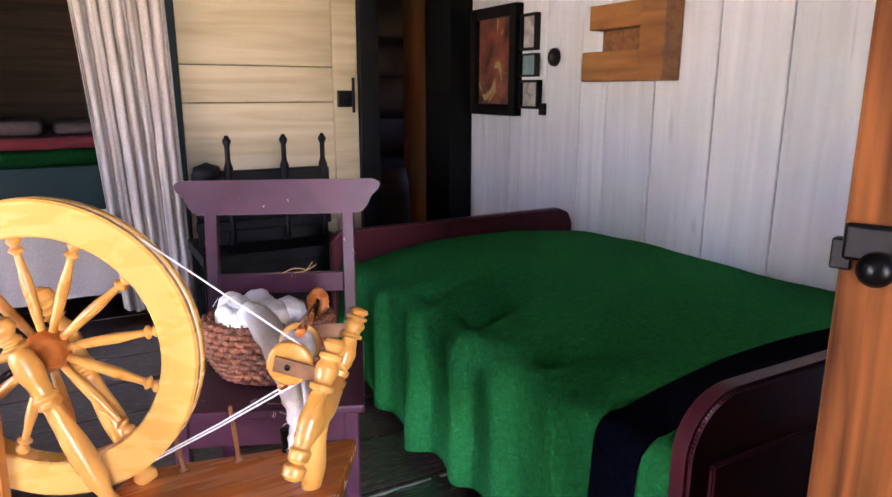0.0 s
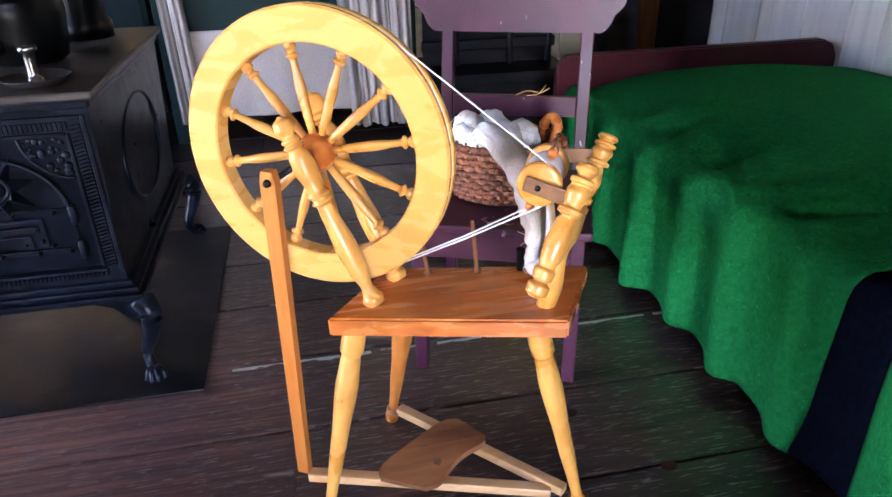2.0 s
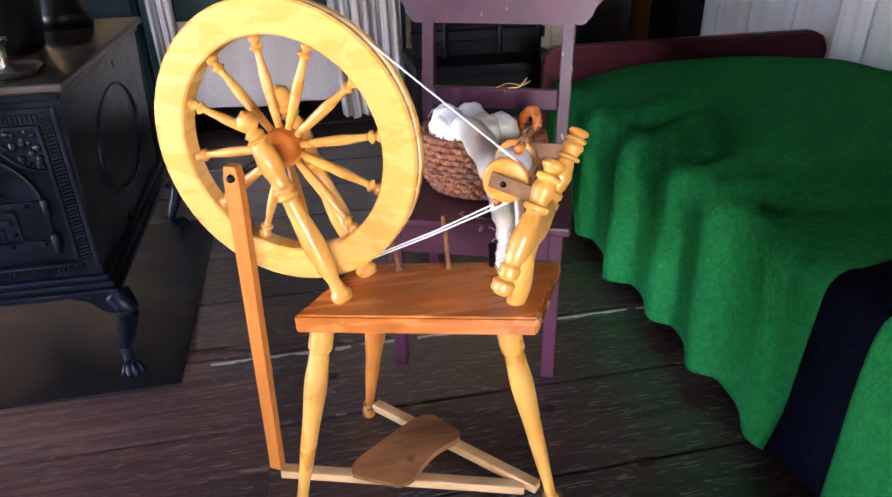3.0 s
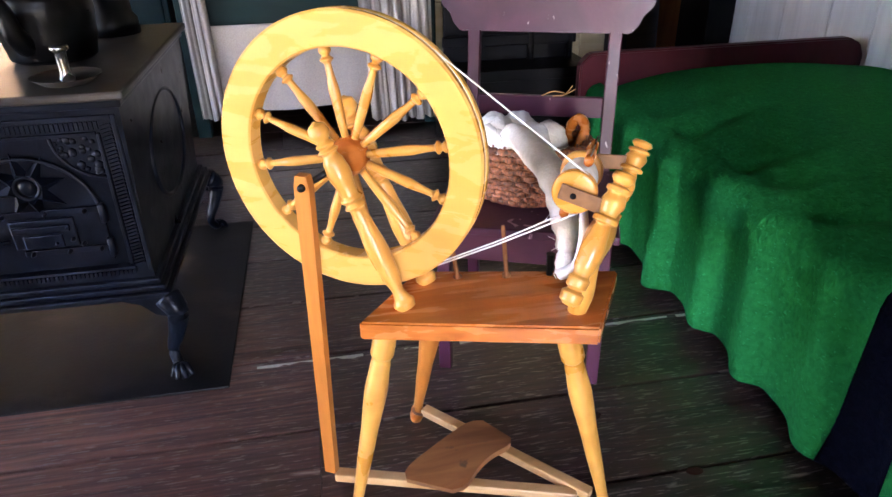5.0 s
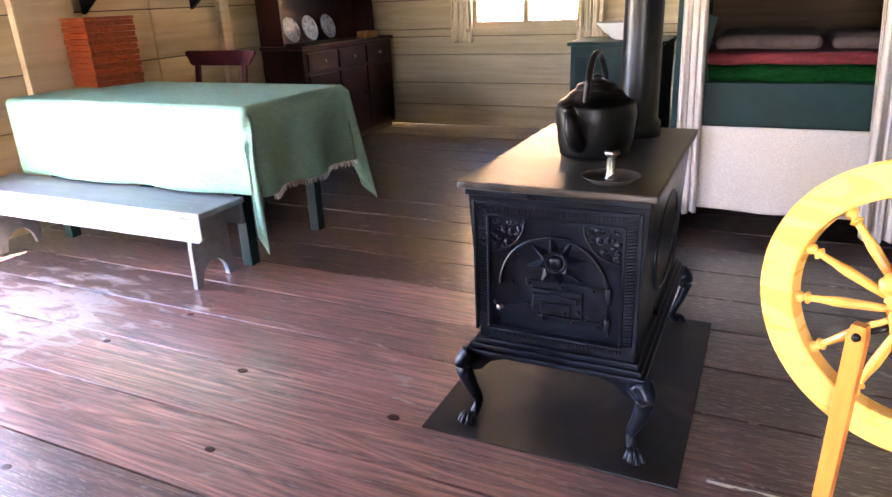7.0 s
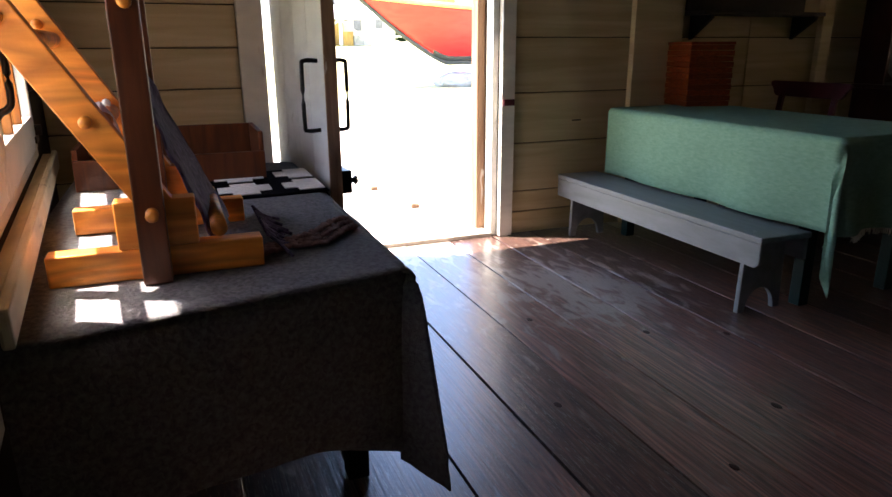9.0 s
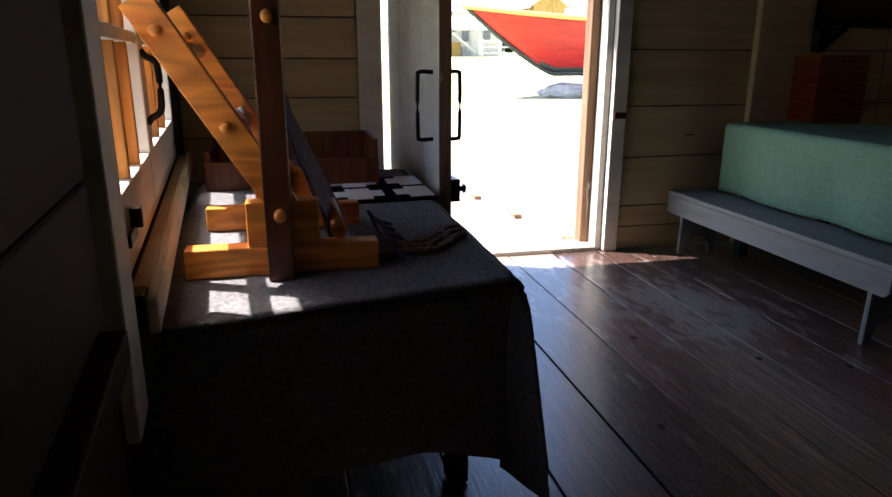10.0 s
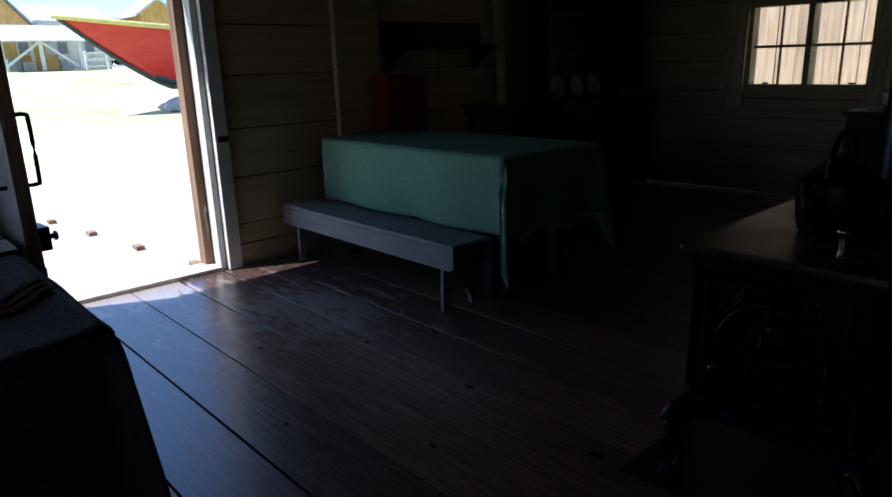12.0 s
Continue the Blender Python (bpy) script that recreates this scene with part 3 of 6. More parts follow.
layer("pillow", 0.91, 0.975, -1.1, -0.62, YB + 0.15, 4.9, BEIGE, "soft beige pillow on the blankets, darkened as shade", "pillow")
layer("pillow", 0.91, 0.965, -0.58, -0.14, YB + 0.2, 4.9, BEIGE, "soft beige pillow on the blankets, darkened as shade", "pillow")


def drape(name, x0, x1, xb0, xb1, ztop, zbot, y, amp, folds, label, category="curtain", material=LINEN, seed=0.0, scall=0.0):
    def f(u, v):
        xt, xb = x0 + (x1 - x0) * u, xb0 + (xb1 - xb0) * u
        w = v ** 0.8
        x = xt + (xb - xt) * w
        a = amp * (0.35 + 0.65 * v)
        ph = folds * 2 * math.pi * u + 1.3 * nz(u * 3 + seed, v * 1.2, seed)
        yy = y + a * math.sin(ph) + 0.4 * a * math.sin(2.3 * ph + seed) + 0.5 * a * nz(u * 9, v * 4, seed)
        z = ztop + (zbot - ztop) * v + scall * math.sin(ph * 0.5) * v
        return Vector((x + 0.25 * a * math.cos(ph), yy, z))
    return tagged(put(name, sheet(int(folds * 14), 22, f, 0.003), material, True), label, category)


drape("bed_skirt", -1.2, -0.09, -1.2, -0.09, 0.56, 0.13, YB - 0.03, 0.004, 4, "smooth white linen skirt below the bed board", "skirt", seed=3, scall=0.006)
drape("bed_curtain", -0.50, -0.06, -0.37, -0.02, 1.98, 0.05, YB - 0.07, 0.030, 7.5, "gathered white linen bed curtain", seed=1, scall=0.01)
drape("bed_curtain", -1.26, -1.16, -1.23, -1.11, 1.98, 0.11, YB - 0.06, 0.02, 3, "narrow drawn-back white linen bed curtain", seed=2, scall=0.01)
bm = tube(bmesh.new(), [(-1.25, YB - 0.06, 1.985), (-0.02, YB - 0.06, 1.985)], 0.012)
tagged(put("curtain_rod", bm, BLACK_IRON, True), "thin curtain rod over the box bed", "rod")

# dark doorway and what lies beyond it
bm = bmesh.new()
box(bm, (0.94, YB - 0.03, 0), (1.055, YB + 0.16, 1.95), bev=0.005)
box(bm, (1.445, YB - 0.15, 0), (XE - 0.004, YB + 0.16, 1.95), bev=0.005)
box(bm, (0.94, YB - 0.025, 1.95), (XE - 0.004, YB + 0.15, 2.06), bev=0.005)
tagged(put("trim_inner_doorway", bm, BLACK_WOOD), "black painted frame of the inner doorway", "trim", kind="structure")
bm = lathe(bmesh.new(), (1.59, 4.6, 0), (1.59, 4.6, ZC), [(0, 0.115), (0.3, 0.11), (0.6, 0.105), (1, 0.1)], 14)
tagged(put("log_post", bm, LOG, True), "round brown log post in the dark room", "post")
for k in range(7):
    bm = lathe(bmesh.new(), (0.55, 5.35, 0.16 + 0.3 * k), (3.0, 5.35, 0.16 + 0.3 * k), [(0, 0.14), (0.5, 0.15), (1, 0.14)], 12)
    tagged(put("wall_log", bm, DARKROOM, True), "brown log of the inner room's wall, darkened as unlit", "log", "logs of the inner room")
bm = lathe(bmesh.new(), (1.28, 4.5, 0), (1.28, 4.5, 0.62), [(0, 0.15), (0.3, 0.17), (0.8, 0.16), (1, 0.14)], 14)
tagged(put("barrel", bm, DARK_H, True), "dark wooden tub in the inner room", "tub")
lt = thing("door_latch", (0.87, YB - 0.03, 1.1), "black iron box latch on the cream boards", "latch")
part("case", B((0.81, YB - 0.035, 1.03), (0.90, YB - 0.001, 1.12)), BLACK_IRON, lt)
part("bar", B((0.885, YB - 0.05, 1.0), (0.90, YB - 0.036, 1.19), bev=0.003), BLACK_IRON, lt)

# black settle below the partition
settle = thing("settle", (0.28, 3.65, 0), "black wooden settle with turned back posts", "bench")
part("seat", B((-0.06, 3.42, 0.36), (0.62, 3.86, 0.41)), BLACK_WOOD, settle)
part("back_rail", B((-0.05, 3.60, 0.66), (0.59, 3.64, 0.76), bev=0.01), BLACK_WOOD, settle)
part("back_rail", B((-0.05, 3.60, 0.48), (0.59, 3.63, 0.53), bev=0.006), BLACK_WOOD, settle)
part("back_panel", B((-0.04, 3.642, 0.1), (0.58, 3.655, 0.73), bev=0.003), BLACK_WOOD, settle)
part("scroll", lathe(bmesh.new(), (-0.05, 3.56, 0.76), (0.06, 3.56, 0.76), [(0, 0.03), (0.5, 0.05), (1, 0.03)], 14), BLACK_WOOD, settle, smooth=True)
for x in (0.11, 0.37, 0.56):
    part("spindle", lathe(bmesh.new(), (x, 3.61, 0.41), (x, 3.61, 0.92), smoothed([(0, 0.016), (0.5, 0.014), (0.7, 0.022), (0.78, 0.012), (0.9, 0.012), (0.95, 0.02), (1, 0.008)]), 12), BLACK_WOOD, settle, smooth=True)
for x in (-0.03, 0.58):
    for y in (3.45, 3.82):
        part("leg", B((x - 0.025, y - 0.025, 0), (x + 0.025, y + 0.025, 0.36)), BLACK_WOOD, settle)
part("front_panel", B((-0.06, 3.43, 0.05), (0.62, 3.45, 0.36)), BLACK_WOOD, settle)

# ---- east wall: what hangs there ----
shelf = thing("wall_box", (XE, 2.67, 1.17), "honey-brown wooden wall box with an open niche", "wall shelf")
part("side_board", B((XE - 0.10, 2.36, 1.160), (XE - 0.001, 2.49, 1.475), bev=0.005), CARVED, shelf)
part("lower_board", B((XE - 0.075, 2.491, 1.16), (XE - 0.001, 2.86, 1.285), bev=0.005), CARVED, shelf)
part("upper_board", B((XE - 0.075, 2.491, 1.375), (XE - 0.001, 2.82, 1.475), bev=0.005), CARVED, shelf)
part("niche_back", B((XE - 0.02, 2.491, 1.286), (XE - 0.001, 2.79, 1.374), bev=0.002), TREADLE, shelf)


def picture(name, y0, y1, z0, z1, bar, material, label, d=0.035, frame_material=BLACK_WOOD):
    p = thing(name, (XE, (y0 + y1) / 2, z0), label, "picture")
    part("frame_bar", B((XE - d, y0, z0), (XE - 0.001, y0 + bar, z1)), frame_material, p)
    part("frame_bar", B((XE - d, y1 - bar, z0), (XE - 0.001, y1, z1)), frame_material, p)
    part("frame_bar", B((XE - d, y0 + bar, z0), (XE - 0.001, y1 - bar, z0 + bar)), frame_material, p)
    part("frame_bar", B((XE - d, y0 + bar, z1 - bar), (XE - 0.001, y1 - bar, z1)), frame_material, p)
    part("print", B((XE - d * 0.5, y0 + bar, z0 + bar), (XE - 0.001, y1 - bar, z1 - bar), bev=0), material, p)
    return p


picture("framed_picture", 3.42, 3.87, 0.99, 1.56, 0.06, PICTURE, "large dark picture in a heavy black frame", 0.05)
picture("framed_print", 3.27, 3.405, 1.32, 1.50, 0.014, PAPER, "small faded print in a thin dark frame")
picture("framed_print", 3.265, 3.405, 1.19, 1.305, 0.01, TEALP, "small teal print in a thin dark frame")
picture("framed_print", 3.24, 3.40, 1.03, 1.175, 0.014, PAPER, "small faded print in a thin dark frame")
hook = thing("iron_plaque", (XE, 3.15, 1.23), "small black iron plaque with a pale centre", "plaque")
part("plate", lathe(bmesh.new(), (XE, 3.15, 1.28), (XE - 0.02, 3.15, 1.28), [(0, 0.045), (0.7, 0.042), (1, 0.03)], 16), BLACK_IRON, hook)
part("disc", lathe(bmesh.new(), (XE - 0.0205, 3.15, 1.28), (XE - 0.024, 3.15, 1.28), [(0, 0.018), (1, 0.016)], 12), BRASS, hook)
part("drop", B((XE - 0.02, 3.20, 1.0), (XE - 0.001, 3.245, 1.06)), BLACK_IRON, tagged(thing("iron_bracket", (XE, 3.22, 1.0), "small black iron bracket on the white wall", "bracket")))

# ---- the bed with the green blanket ----
bed = thing("bed", (0.97, 2.0, 0), "maroon painted wooden bed", "bed")


def board_end(top, x0, x1, r):
    pts = [(x0, 0), (x0, top - r)]
    pts += [(x0 + r - r * math.cos(a), top - r + r * math.sin(a)) for a in [math.pi / 2 * k / 24 for k in range(1, 25)]]
    pts += [(x1, top), (x1, 0)]
    return pts


part("headboard", outline([(0.36, 0.05), (0.36, 0.53), (0.40, 0.57), (1.50, 0.575), (1.555, 0.55), (1.58, 0.5), (1.58, 0.05)], 0.045, Matrix.Translation((0, 2.94, 0)), 0.006), MAROON, bed)
part("footboard", outline(board_end(0.622, 0.345, 1.58, 0.12), 0.045, Matrix.Translation((0, 1.125, 0)), 0.008), MAROON, bed)
part("foot_panel", outline([(0.395, 0.16), (0.395, 0.49), (0.40, 0.495), (1.50, 0.495), (1.50, 0.16)], 0.014, Matrix.Translation((0, 1.112, 0)), 0.004), MAROON, bed)
part("side_rail", B((0.41, 1.17, 0.22), (0.45, 2.94, 0.38)), MAROON, bed)
part("side_rail", B((1.54, 1.17, 0.22), (1.58, 2.94, 0.38)), MAROON, bed)
part("mattress", B((0.48, 1.18, 0.3), (1.53, 2.93, 0.43), bev=0.03), BEIGE, bed)
for x in (0.36, 1.54):
    for y in (1.13, 2.94):
        part("leg", B((x, y, 0), (x + 0.045, y + 0.04, 0.06)), MAROON, bed)

BY0, BY1 = 1.185, 2.925


def ridge(y, y0, steep, gentle):
    """A soft fold, steep on the side towards the foot of the bed."""
    return math.exp(-((y - y0) / (steep if y < y0 else gentle)) ** 2)


def fold(y, f):
    """How far the hanging side stands out in its folds."""
    y -= 0.10 * (1 - f)
    out = 0.066 * ridge(y, 2.13, 0.03, 0.08) + 0.042 * ridge(y, 2.42, 0.03, 0.08) + 0.038 * ridge(y, 2.70, 0.04, 0.08)
    out += 0.046 * ridge(y, 1.88, 0.03, 0.08) + 0.052 * ridge(y, 1.66, 0.025, 0.07) + 0.040 * ridge(y, 1.43, 0.04, 0.06)
    return out - 0.03


def blanket_at(s, y):
    """s: metres across the blanket from its wall side; y: along the bed."""
    if s < 1.14:
        x = 1.585 - s
        e = max(0.0, (s - 0.8) / 0.34)
        z = 0.478 + 0.035 * math.sin(math.pi * min(1, s / 1.1)) - 0.03 * e * e + 0.014 * nz(x * 3, y * 3, 2)
        z -= 0.03 * max(0.0, (y - 2.5) / 0.42) ** 1.5
        w = 0.004 * e * math.sin(y * 17 + 3 * nz(y * 2, 1, 4))
        w -= 0.038 * math.exp(-((y - 1.69 + 0.45 * (x - 0.45)) / 0.04) ** 2) * e + 0.034 * math.exp(-((y - 2.30 - 0.2 * (x - 0.45)) / 0.035) ** 2) * e + 0.026 * math.exp(-((y - 2.02) / 0.035) ** 2) * e
        w += 0.018 * math.exp(-((y - 1.80 + 0.3 * (x - 0.45)) / 0.05) ** 2) * e + 0.02 * math.exp(-((y - 2.4 - 0.25 * (x - 0.45)) / 0.05) ** 2) * e
        return Vector((x, y, z + w))
    d = s - 1.14
    f = min(1.0, d / 0.43)
    ang = min(1.0, d / 0.10)
    hang = 0.385 + 0.02 * nz(y * 2.5, 7, 1)
    x = 0.445 - 0.062 * math.sin(ang * math.pi / 2) - 0.042 * f - fold(y, f) * (0.55 + 0.45 * f) * min(1.0, d / 0.08) + 0.006 * nz(y * 6, f * 3, 8)
    z = 0.452 - 0.05 * (1 - math.cos(ang * math.pi / 2)) - max(0, d - 0.08) / 0.35 * (hang - 0.03)
    k, g = max(0.0, min(1.0, (1.29 - y) / 0.10)), min(1.0, 2.6 * f)
    x = min(x, x + (0.312 + 0.02 * (1 - f) - x) * min(1.0, 2 * k) * g)
    return Vector((x, y - 0.06 * f * max(0.0, (1.45 - y) / 0.37) - 0.10 * g * k, max(z, 0.025)))


def blanket_piece(y0, y1, n):
    return sheet(64, n, lambda u, v: blanket_at(u * 1.57, y0 + (y1 - y0) * v), 0.012)


blanket = tagged(put("wool_blanket", blanket_piece(1.405, BY1, 116), GREEN_WOOL, True), "thick green wool blanket with a navy stripe on the bed", "blanket")
part("stripe", blanket_piece(1.275, 1.405, 14), NAVY_WOOL, blanket, "navy wool stripe", True)
part("end_band", blanket_piece(BY0, 1.275, 10), GREEN_WOOL, blanket, smooth=True)

# ---- spinning wheel ----
wheel = thing("spinning_wheel", (-0.38, 1.52, 0), "yellow varnished wooden spinning wheel with treadle", "spinning wheel")
BZ = 0.475
PL = [(-0.593, 1.462), (-0.197, 1.362), (-0.092, 1.538), (-0.47, 1.618)]
bm = bmesh.new()
lo = [bm.verts.new((x, y, BZ - 0.036)) for x, y in PL]
hi = [bm.verts.new((x, y, BZ)) for x, y in PL]
bm.faces.new(hi)
bm.faces.new(lo)
for k in range(4):
    bm.faces.new((lo[k], lo[(k + 1) % 4], hi[(k + 1) % 4], hi[k]))
bmesh.ops.bevel(bm, geom=bm.edges[:], offset=0.004, segments=2, affect="EDGES")
part("bench_board", bm, ORANGE, wheel, "orange-brown polished board")

LEG = smoothed([(0, 0.014), (0.04, 0.0165), (0.07, 0.012), (0.085, 0.0155), (0.105, 0.0105), (0.45, 0.016), (0.72, 0.0215), (0.83, 0.0185), (0.868, 0.0172), (0.888, 0.0215), (0.93, 0.0215), (1, 0.020)])
for foot, top in (((-0.635, 1.47, 0), (-0.545, 1.483, BZ - 0.034)), ((-0.135, 1.372, 0), (-0.238, 1.405, BZ - 0.034)), ((-0.470, 1.735, 0), (-0.437, 1.580, BZ - 0.034))):
    part("leg", lathe(bmesh.new(), foot, top, LEG), ORANGE_V if foot[1] > 1.6 else YELLOW, wheel, smooth=True)

WC = Vector((-0.577, 1.628, 0.714))
WYAW, WR = -0.50, 0.247
WM = Matrix.Translation(WC) @ Matrix.Rotation(WYAW, 4, "Z") @ Matrix.Rotation(radians(-2.0), 4, "X")  # x along the wheel, -y to the front, z up


def ring(bm, prof, m, seg=72):
    """A ring about the local y axis; prof: closed loop of (radius, y)."""
    rows = []
    for k in range(seg):
        a = 2 * math.pi * k / seg
        rows.append([bm.verts.new(m @ Vector((r * math.cos(a), y, r * math.sin(a)))) for r, y in prof])
    for k in range(seg):
        p, q = rows[k], rows[(k + 1) % seg]
        for j in range(len(prof)):
            bm.faces.new((p[j], p[(j + 1) % len(prof)], q[(j + 1) % len(prof)], q[j]))
    return bm


RI = WR * 0.760
rim_prof = [(RI, -0.016), (RI + 0.003, -0.019), (WR - 0.004, -0.019), (WR, -0.016), (WR, -0.006), (WR - 0.005, -0.002), (WR - 0.005, 0.002), (WR, 0.006), (WR, 0.016), (WR - 0.004, 0.019), (RI + 0.003, 0.019), (RI, 0.016)]
drive = part("drive_wheel", ring(bmesh.new(), rim_prof, WM), RIM, wheel, "broad yellow wheel rim")
for p in drive.data.polygons:
    p.use_smooth = False
hub = lathe(bmesh.new(), WM @ Vector((0, -0.045, 0)), WM @ Vector((0, 0.045, 0)), smoothed([(0, 0.014), (0.15, 0.022), (0.3, 0.033), (0.5, 0.035), (0.7, 0.033), (0.85, 0.022), (1, 0.014)]), 24)
part("hub", hub, ORANGE, drive, "turned orange-brown hub", True)
SPOKE = smoothed([(0, 0.0065), (0.25, 0.0085), (0.5, 0.0095), (0.72, 0.0065), (0.80, 0.006), (0.84, 0.012), (0.88, 0.006), (0.93, 0.011), (1, 0.0075)])
for k in range(12):
    a = 2 * math.pi * (k + 0.35) / 12
    d = Vector((math.cos(a), 0, math.sin(a)))
    part("spoke", lathe(bmesh.new(), WM @ (d * 0.034), WM @ (d * (RI + 0.004)), SPOKE, 10), YELLOW, drive, smooth=True)

POST = smoothed([(0, 0.021), (0.03, 0.024), (0.06, 0.017), (0.1, 0.013), (0.2, 0.021), (0.32, 0.024), (0.5, 0.018), (0.555, 0.016), (0.57, 0.023), (0.59, 0.018), (0.61, 0.024), (0.63, 0.019), (0.66, 0.019), (0.74, 0.025), (0.80, 0.022), (0.84, 0.015),
                 (0.855, 0.022), (0.87, 0.016), (0.885, 0.02), (0.905, 0.013), (0.94, 0.022), (0.975, 0.019), (1, 0.004)])
POST = [(t, r * 0.82) for t, r in POST]
f_foot, f_top = Vector((-0.506, 1.494, BZ)), Vector((-0.632, 1.563, 0.799))
part("wheel_post", lathe(bmesh.new(), f_foot, f_top, POST), YELLOW, wheel, smooth=True)
r_foot, r_top = Vector((-0.455, 1.572, BZ)), Vector((-0.580, 1.668, 0.810))
part("wheel_post", lathe(bmesh.new(), r_foot, r_top, POST), YELLOW, wheel, smooth=True)
axle = tube(bmesh.new(), spline([WC + WM.to_3x3() @ Vector(p) for p in ((0, -0.04, 0), (0, -0.085, 0), (-0.006, -0.095, -0.004), (-0.022, -0.098, -0.014), (-0.03, -0.102, -0.018), (-0.03, -0.125, -0.018))], 5), 0.006)
part("crank", axle, BLACK_IRON, wheel, "black iron crank", True)
pin = WC + WM.to_3x3() @ Vector((-0.03, -0.114, -0.018))
rod_foot = Vector((-0.672, 1.549, 0.062))
dv = (rod_foot - pin)
RM = frame_of(pin - dv * 0.03, rod_foot)
rl = dv.length * 1.03
bm = bmesh.new()
vs = []
for t, w in ((0, 0.010), (0.03, 0.0138), (0.08, 0.0138), (0.5, 0.0128), (1, 0.0118)):
    vs.append([bm.verts.new(RM @ Vector((sx_ * w, sy_ * 0.009, t * rl))) for sx_, sy_ in ((-1, -1), (1, -1), (1, 1), (-1, 1))])
for p, q in zip(vs, vs[1:]):
    for j in range(4):
        bm.faces.new((p[j], p[(j + 1) % 4], q[(j + 1) % 4], q[j]))
bm.faces.new(vs[0])
bm.faces.new(vs[-1])
# the broad side faces the front
part("footman", bm, ORANGE_V, wheel, "orange-brown connecting rod")
part("footman_pin", lathe(bmesh.new(), pin + Vector((0.006, 0.012, 0)), pin + Vector((-0.006, -0.014, 0)), [(0, 0.008), (0.6, 0.008), (1, 0.006)], 12), BLACK_IRON, wheel, smooth=True)


def bar(a, b, w, h, material, name, bev=0.003, roll=None):
    m = frame_of(a, b)
    n = (Vector(b) - Vector(a)).length
    d = (Vector(b) - Vector(a)).normalized()
    side = d.cross(Vector((0, 0, 1))).normalized() if abs(d.z) < 0.95 else Vector((1, 0, 0))
    up = side.cross(d)
    mm = Matrix(((side.x, d.x, up.x, a[0]), (side.y, d.y, up.y, a[1]), (side.z, d.z, up.z, a[2]), (0, 0, 0, 1)))
    return B((-w / 2, 0, -h / 2), (w / 2, n, h / 2), mm, bev)


part("treadle_bar", bar((-0.665, 1.548, 0.048), (-0.19, 1.405, 0.04), 0.024, 0.02, PALE, ""), PALE, wheel, "pale wooden treadle bar")
part("treadle_bar", bar((-0.455, 1.698, 0.055), (-0.165, 1.395, 0.045), 0.024, 0.02, PALE, ""), PALE, wheel, "pale wooden treadle bar")


def treadle_at(u, v):
    a = Vector((-0.548, 1.500, 0)) * (1 - v) + Vector((-0.349, 1.627, 0)) * v
    b = Vector((-0.416, 1.428, 0)) * (1 - v) + Vector((-0.277, 1.528, 0)) * v
    w = 0.018 * math.sin(math.pi * v)
    u = 0.5 + (u - 0.5) * (1 - 0.35 * abs(2 * v - 1) ** 7)
    p = a.lerp(b, u) + (a - b).normalized() * 0.0
    p += (b - a).normalized() * w * (1 if u > 0.5 else 0.3) * (-1 if u > 0.5 else 1)
    p.z = 0.068 + 0.010 * math.sin(math.pi * v * 1.0) + 0.012 * v
    return p


part("treadle", sheet(8, 14, treadle_at, 0.014), TREADLE, wheel, "worn brown foot treadle")
part("tie", ring(bmesh.new(), [(0.017, -0.004), (0.021, 0), (0.017, 0.004)], Matrix.Translation((-0.461, 1.705, 0.05)) @ Matrix.Rotation(radians(90), 4, "X"), 14), LEATHER, wheel)
part("tie", ring(bmesh.new(), [(0.017, -0.004), (0.021, 0), (0.017, 0.004)], Matrix.Translation((-0.142, 1.374, 0.04)) @ Matrix.Rotation(radians(90), 4, "X"), 14), LEATHER, wheel)

# mother-of-all: two maidens, flyer and bobbin
AX = Vector((0.45, 0.86, 0.0)).normalized()
MAID = smoothed([(0, 0.012), (0.03, 0.021), (0.09, 0.022), (0.12, 0.014), (0.14, 0.020), (0.20, 0.021), (0.23, 0.016), (0.30, 0.021), (0.42, 0.023), (0.55, 0.018), (0.61, 0.015), (0.63, 0.024), (0.66, 0.024), (0.68, 0.017), (0.78, 0.023), (0.84, 0.018), (0.855, 0.023), (0.88, 0.023), (0.9, 0.014), (0.95, 0.022), (0.985, 0.019), (1, 0.006)])
MAID = [(t, r * 0.82) for t, r in MAID]
m1a, m1b = Vector((-0.278, 1.318, 0.560)), Vector((-0.180, 1.372, 0.747))
m2b = Vector((-0.088, 1.508, 0.743))
m2a = m2b + (m1a - m1b) * 0.66
part("maiden", lathe(bmesh.new(), m1a, m1b, MAID), YELLOW, wheel, smooth=True)
part("maiden", lathe(bmesh.new(), m2a, m2b, MAID), YELLOW, wheel, smooth=True)
cx = m1a.lerp(m1b, 0.30)
dx_ = m2a.lerp(m2b, 0.06)
part("mother_of_all", lathe(bmesh.new(), cx - AX * 0.01, dx_ + AX * 0.02, smoothed([(0, 0.014), (0.2, 0.02), (0.5, 0.024), (0.8, 0.02), (1, 0.014)])), YELLOW, wheel, smooth=True)
mid = cx.lerp(dx_, 0.5)
part("tension_stem", lathe(bmesh.new(), Vector((mid.x - 0.02, mid.y + 0.02, BZ - 0.01)), mid, smoothed([(0, 0.016), (0.3, 0.02), (0.7, 0.014), (1, 0.017)])), YELLOW, wheel, smooth=True)
BC = Vector((-0.252, 1.393, 0.710))
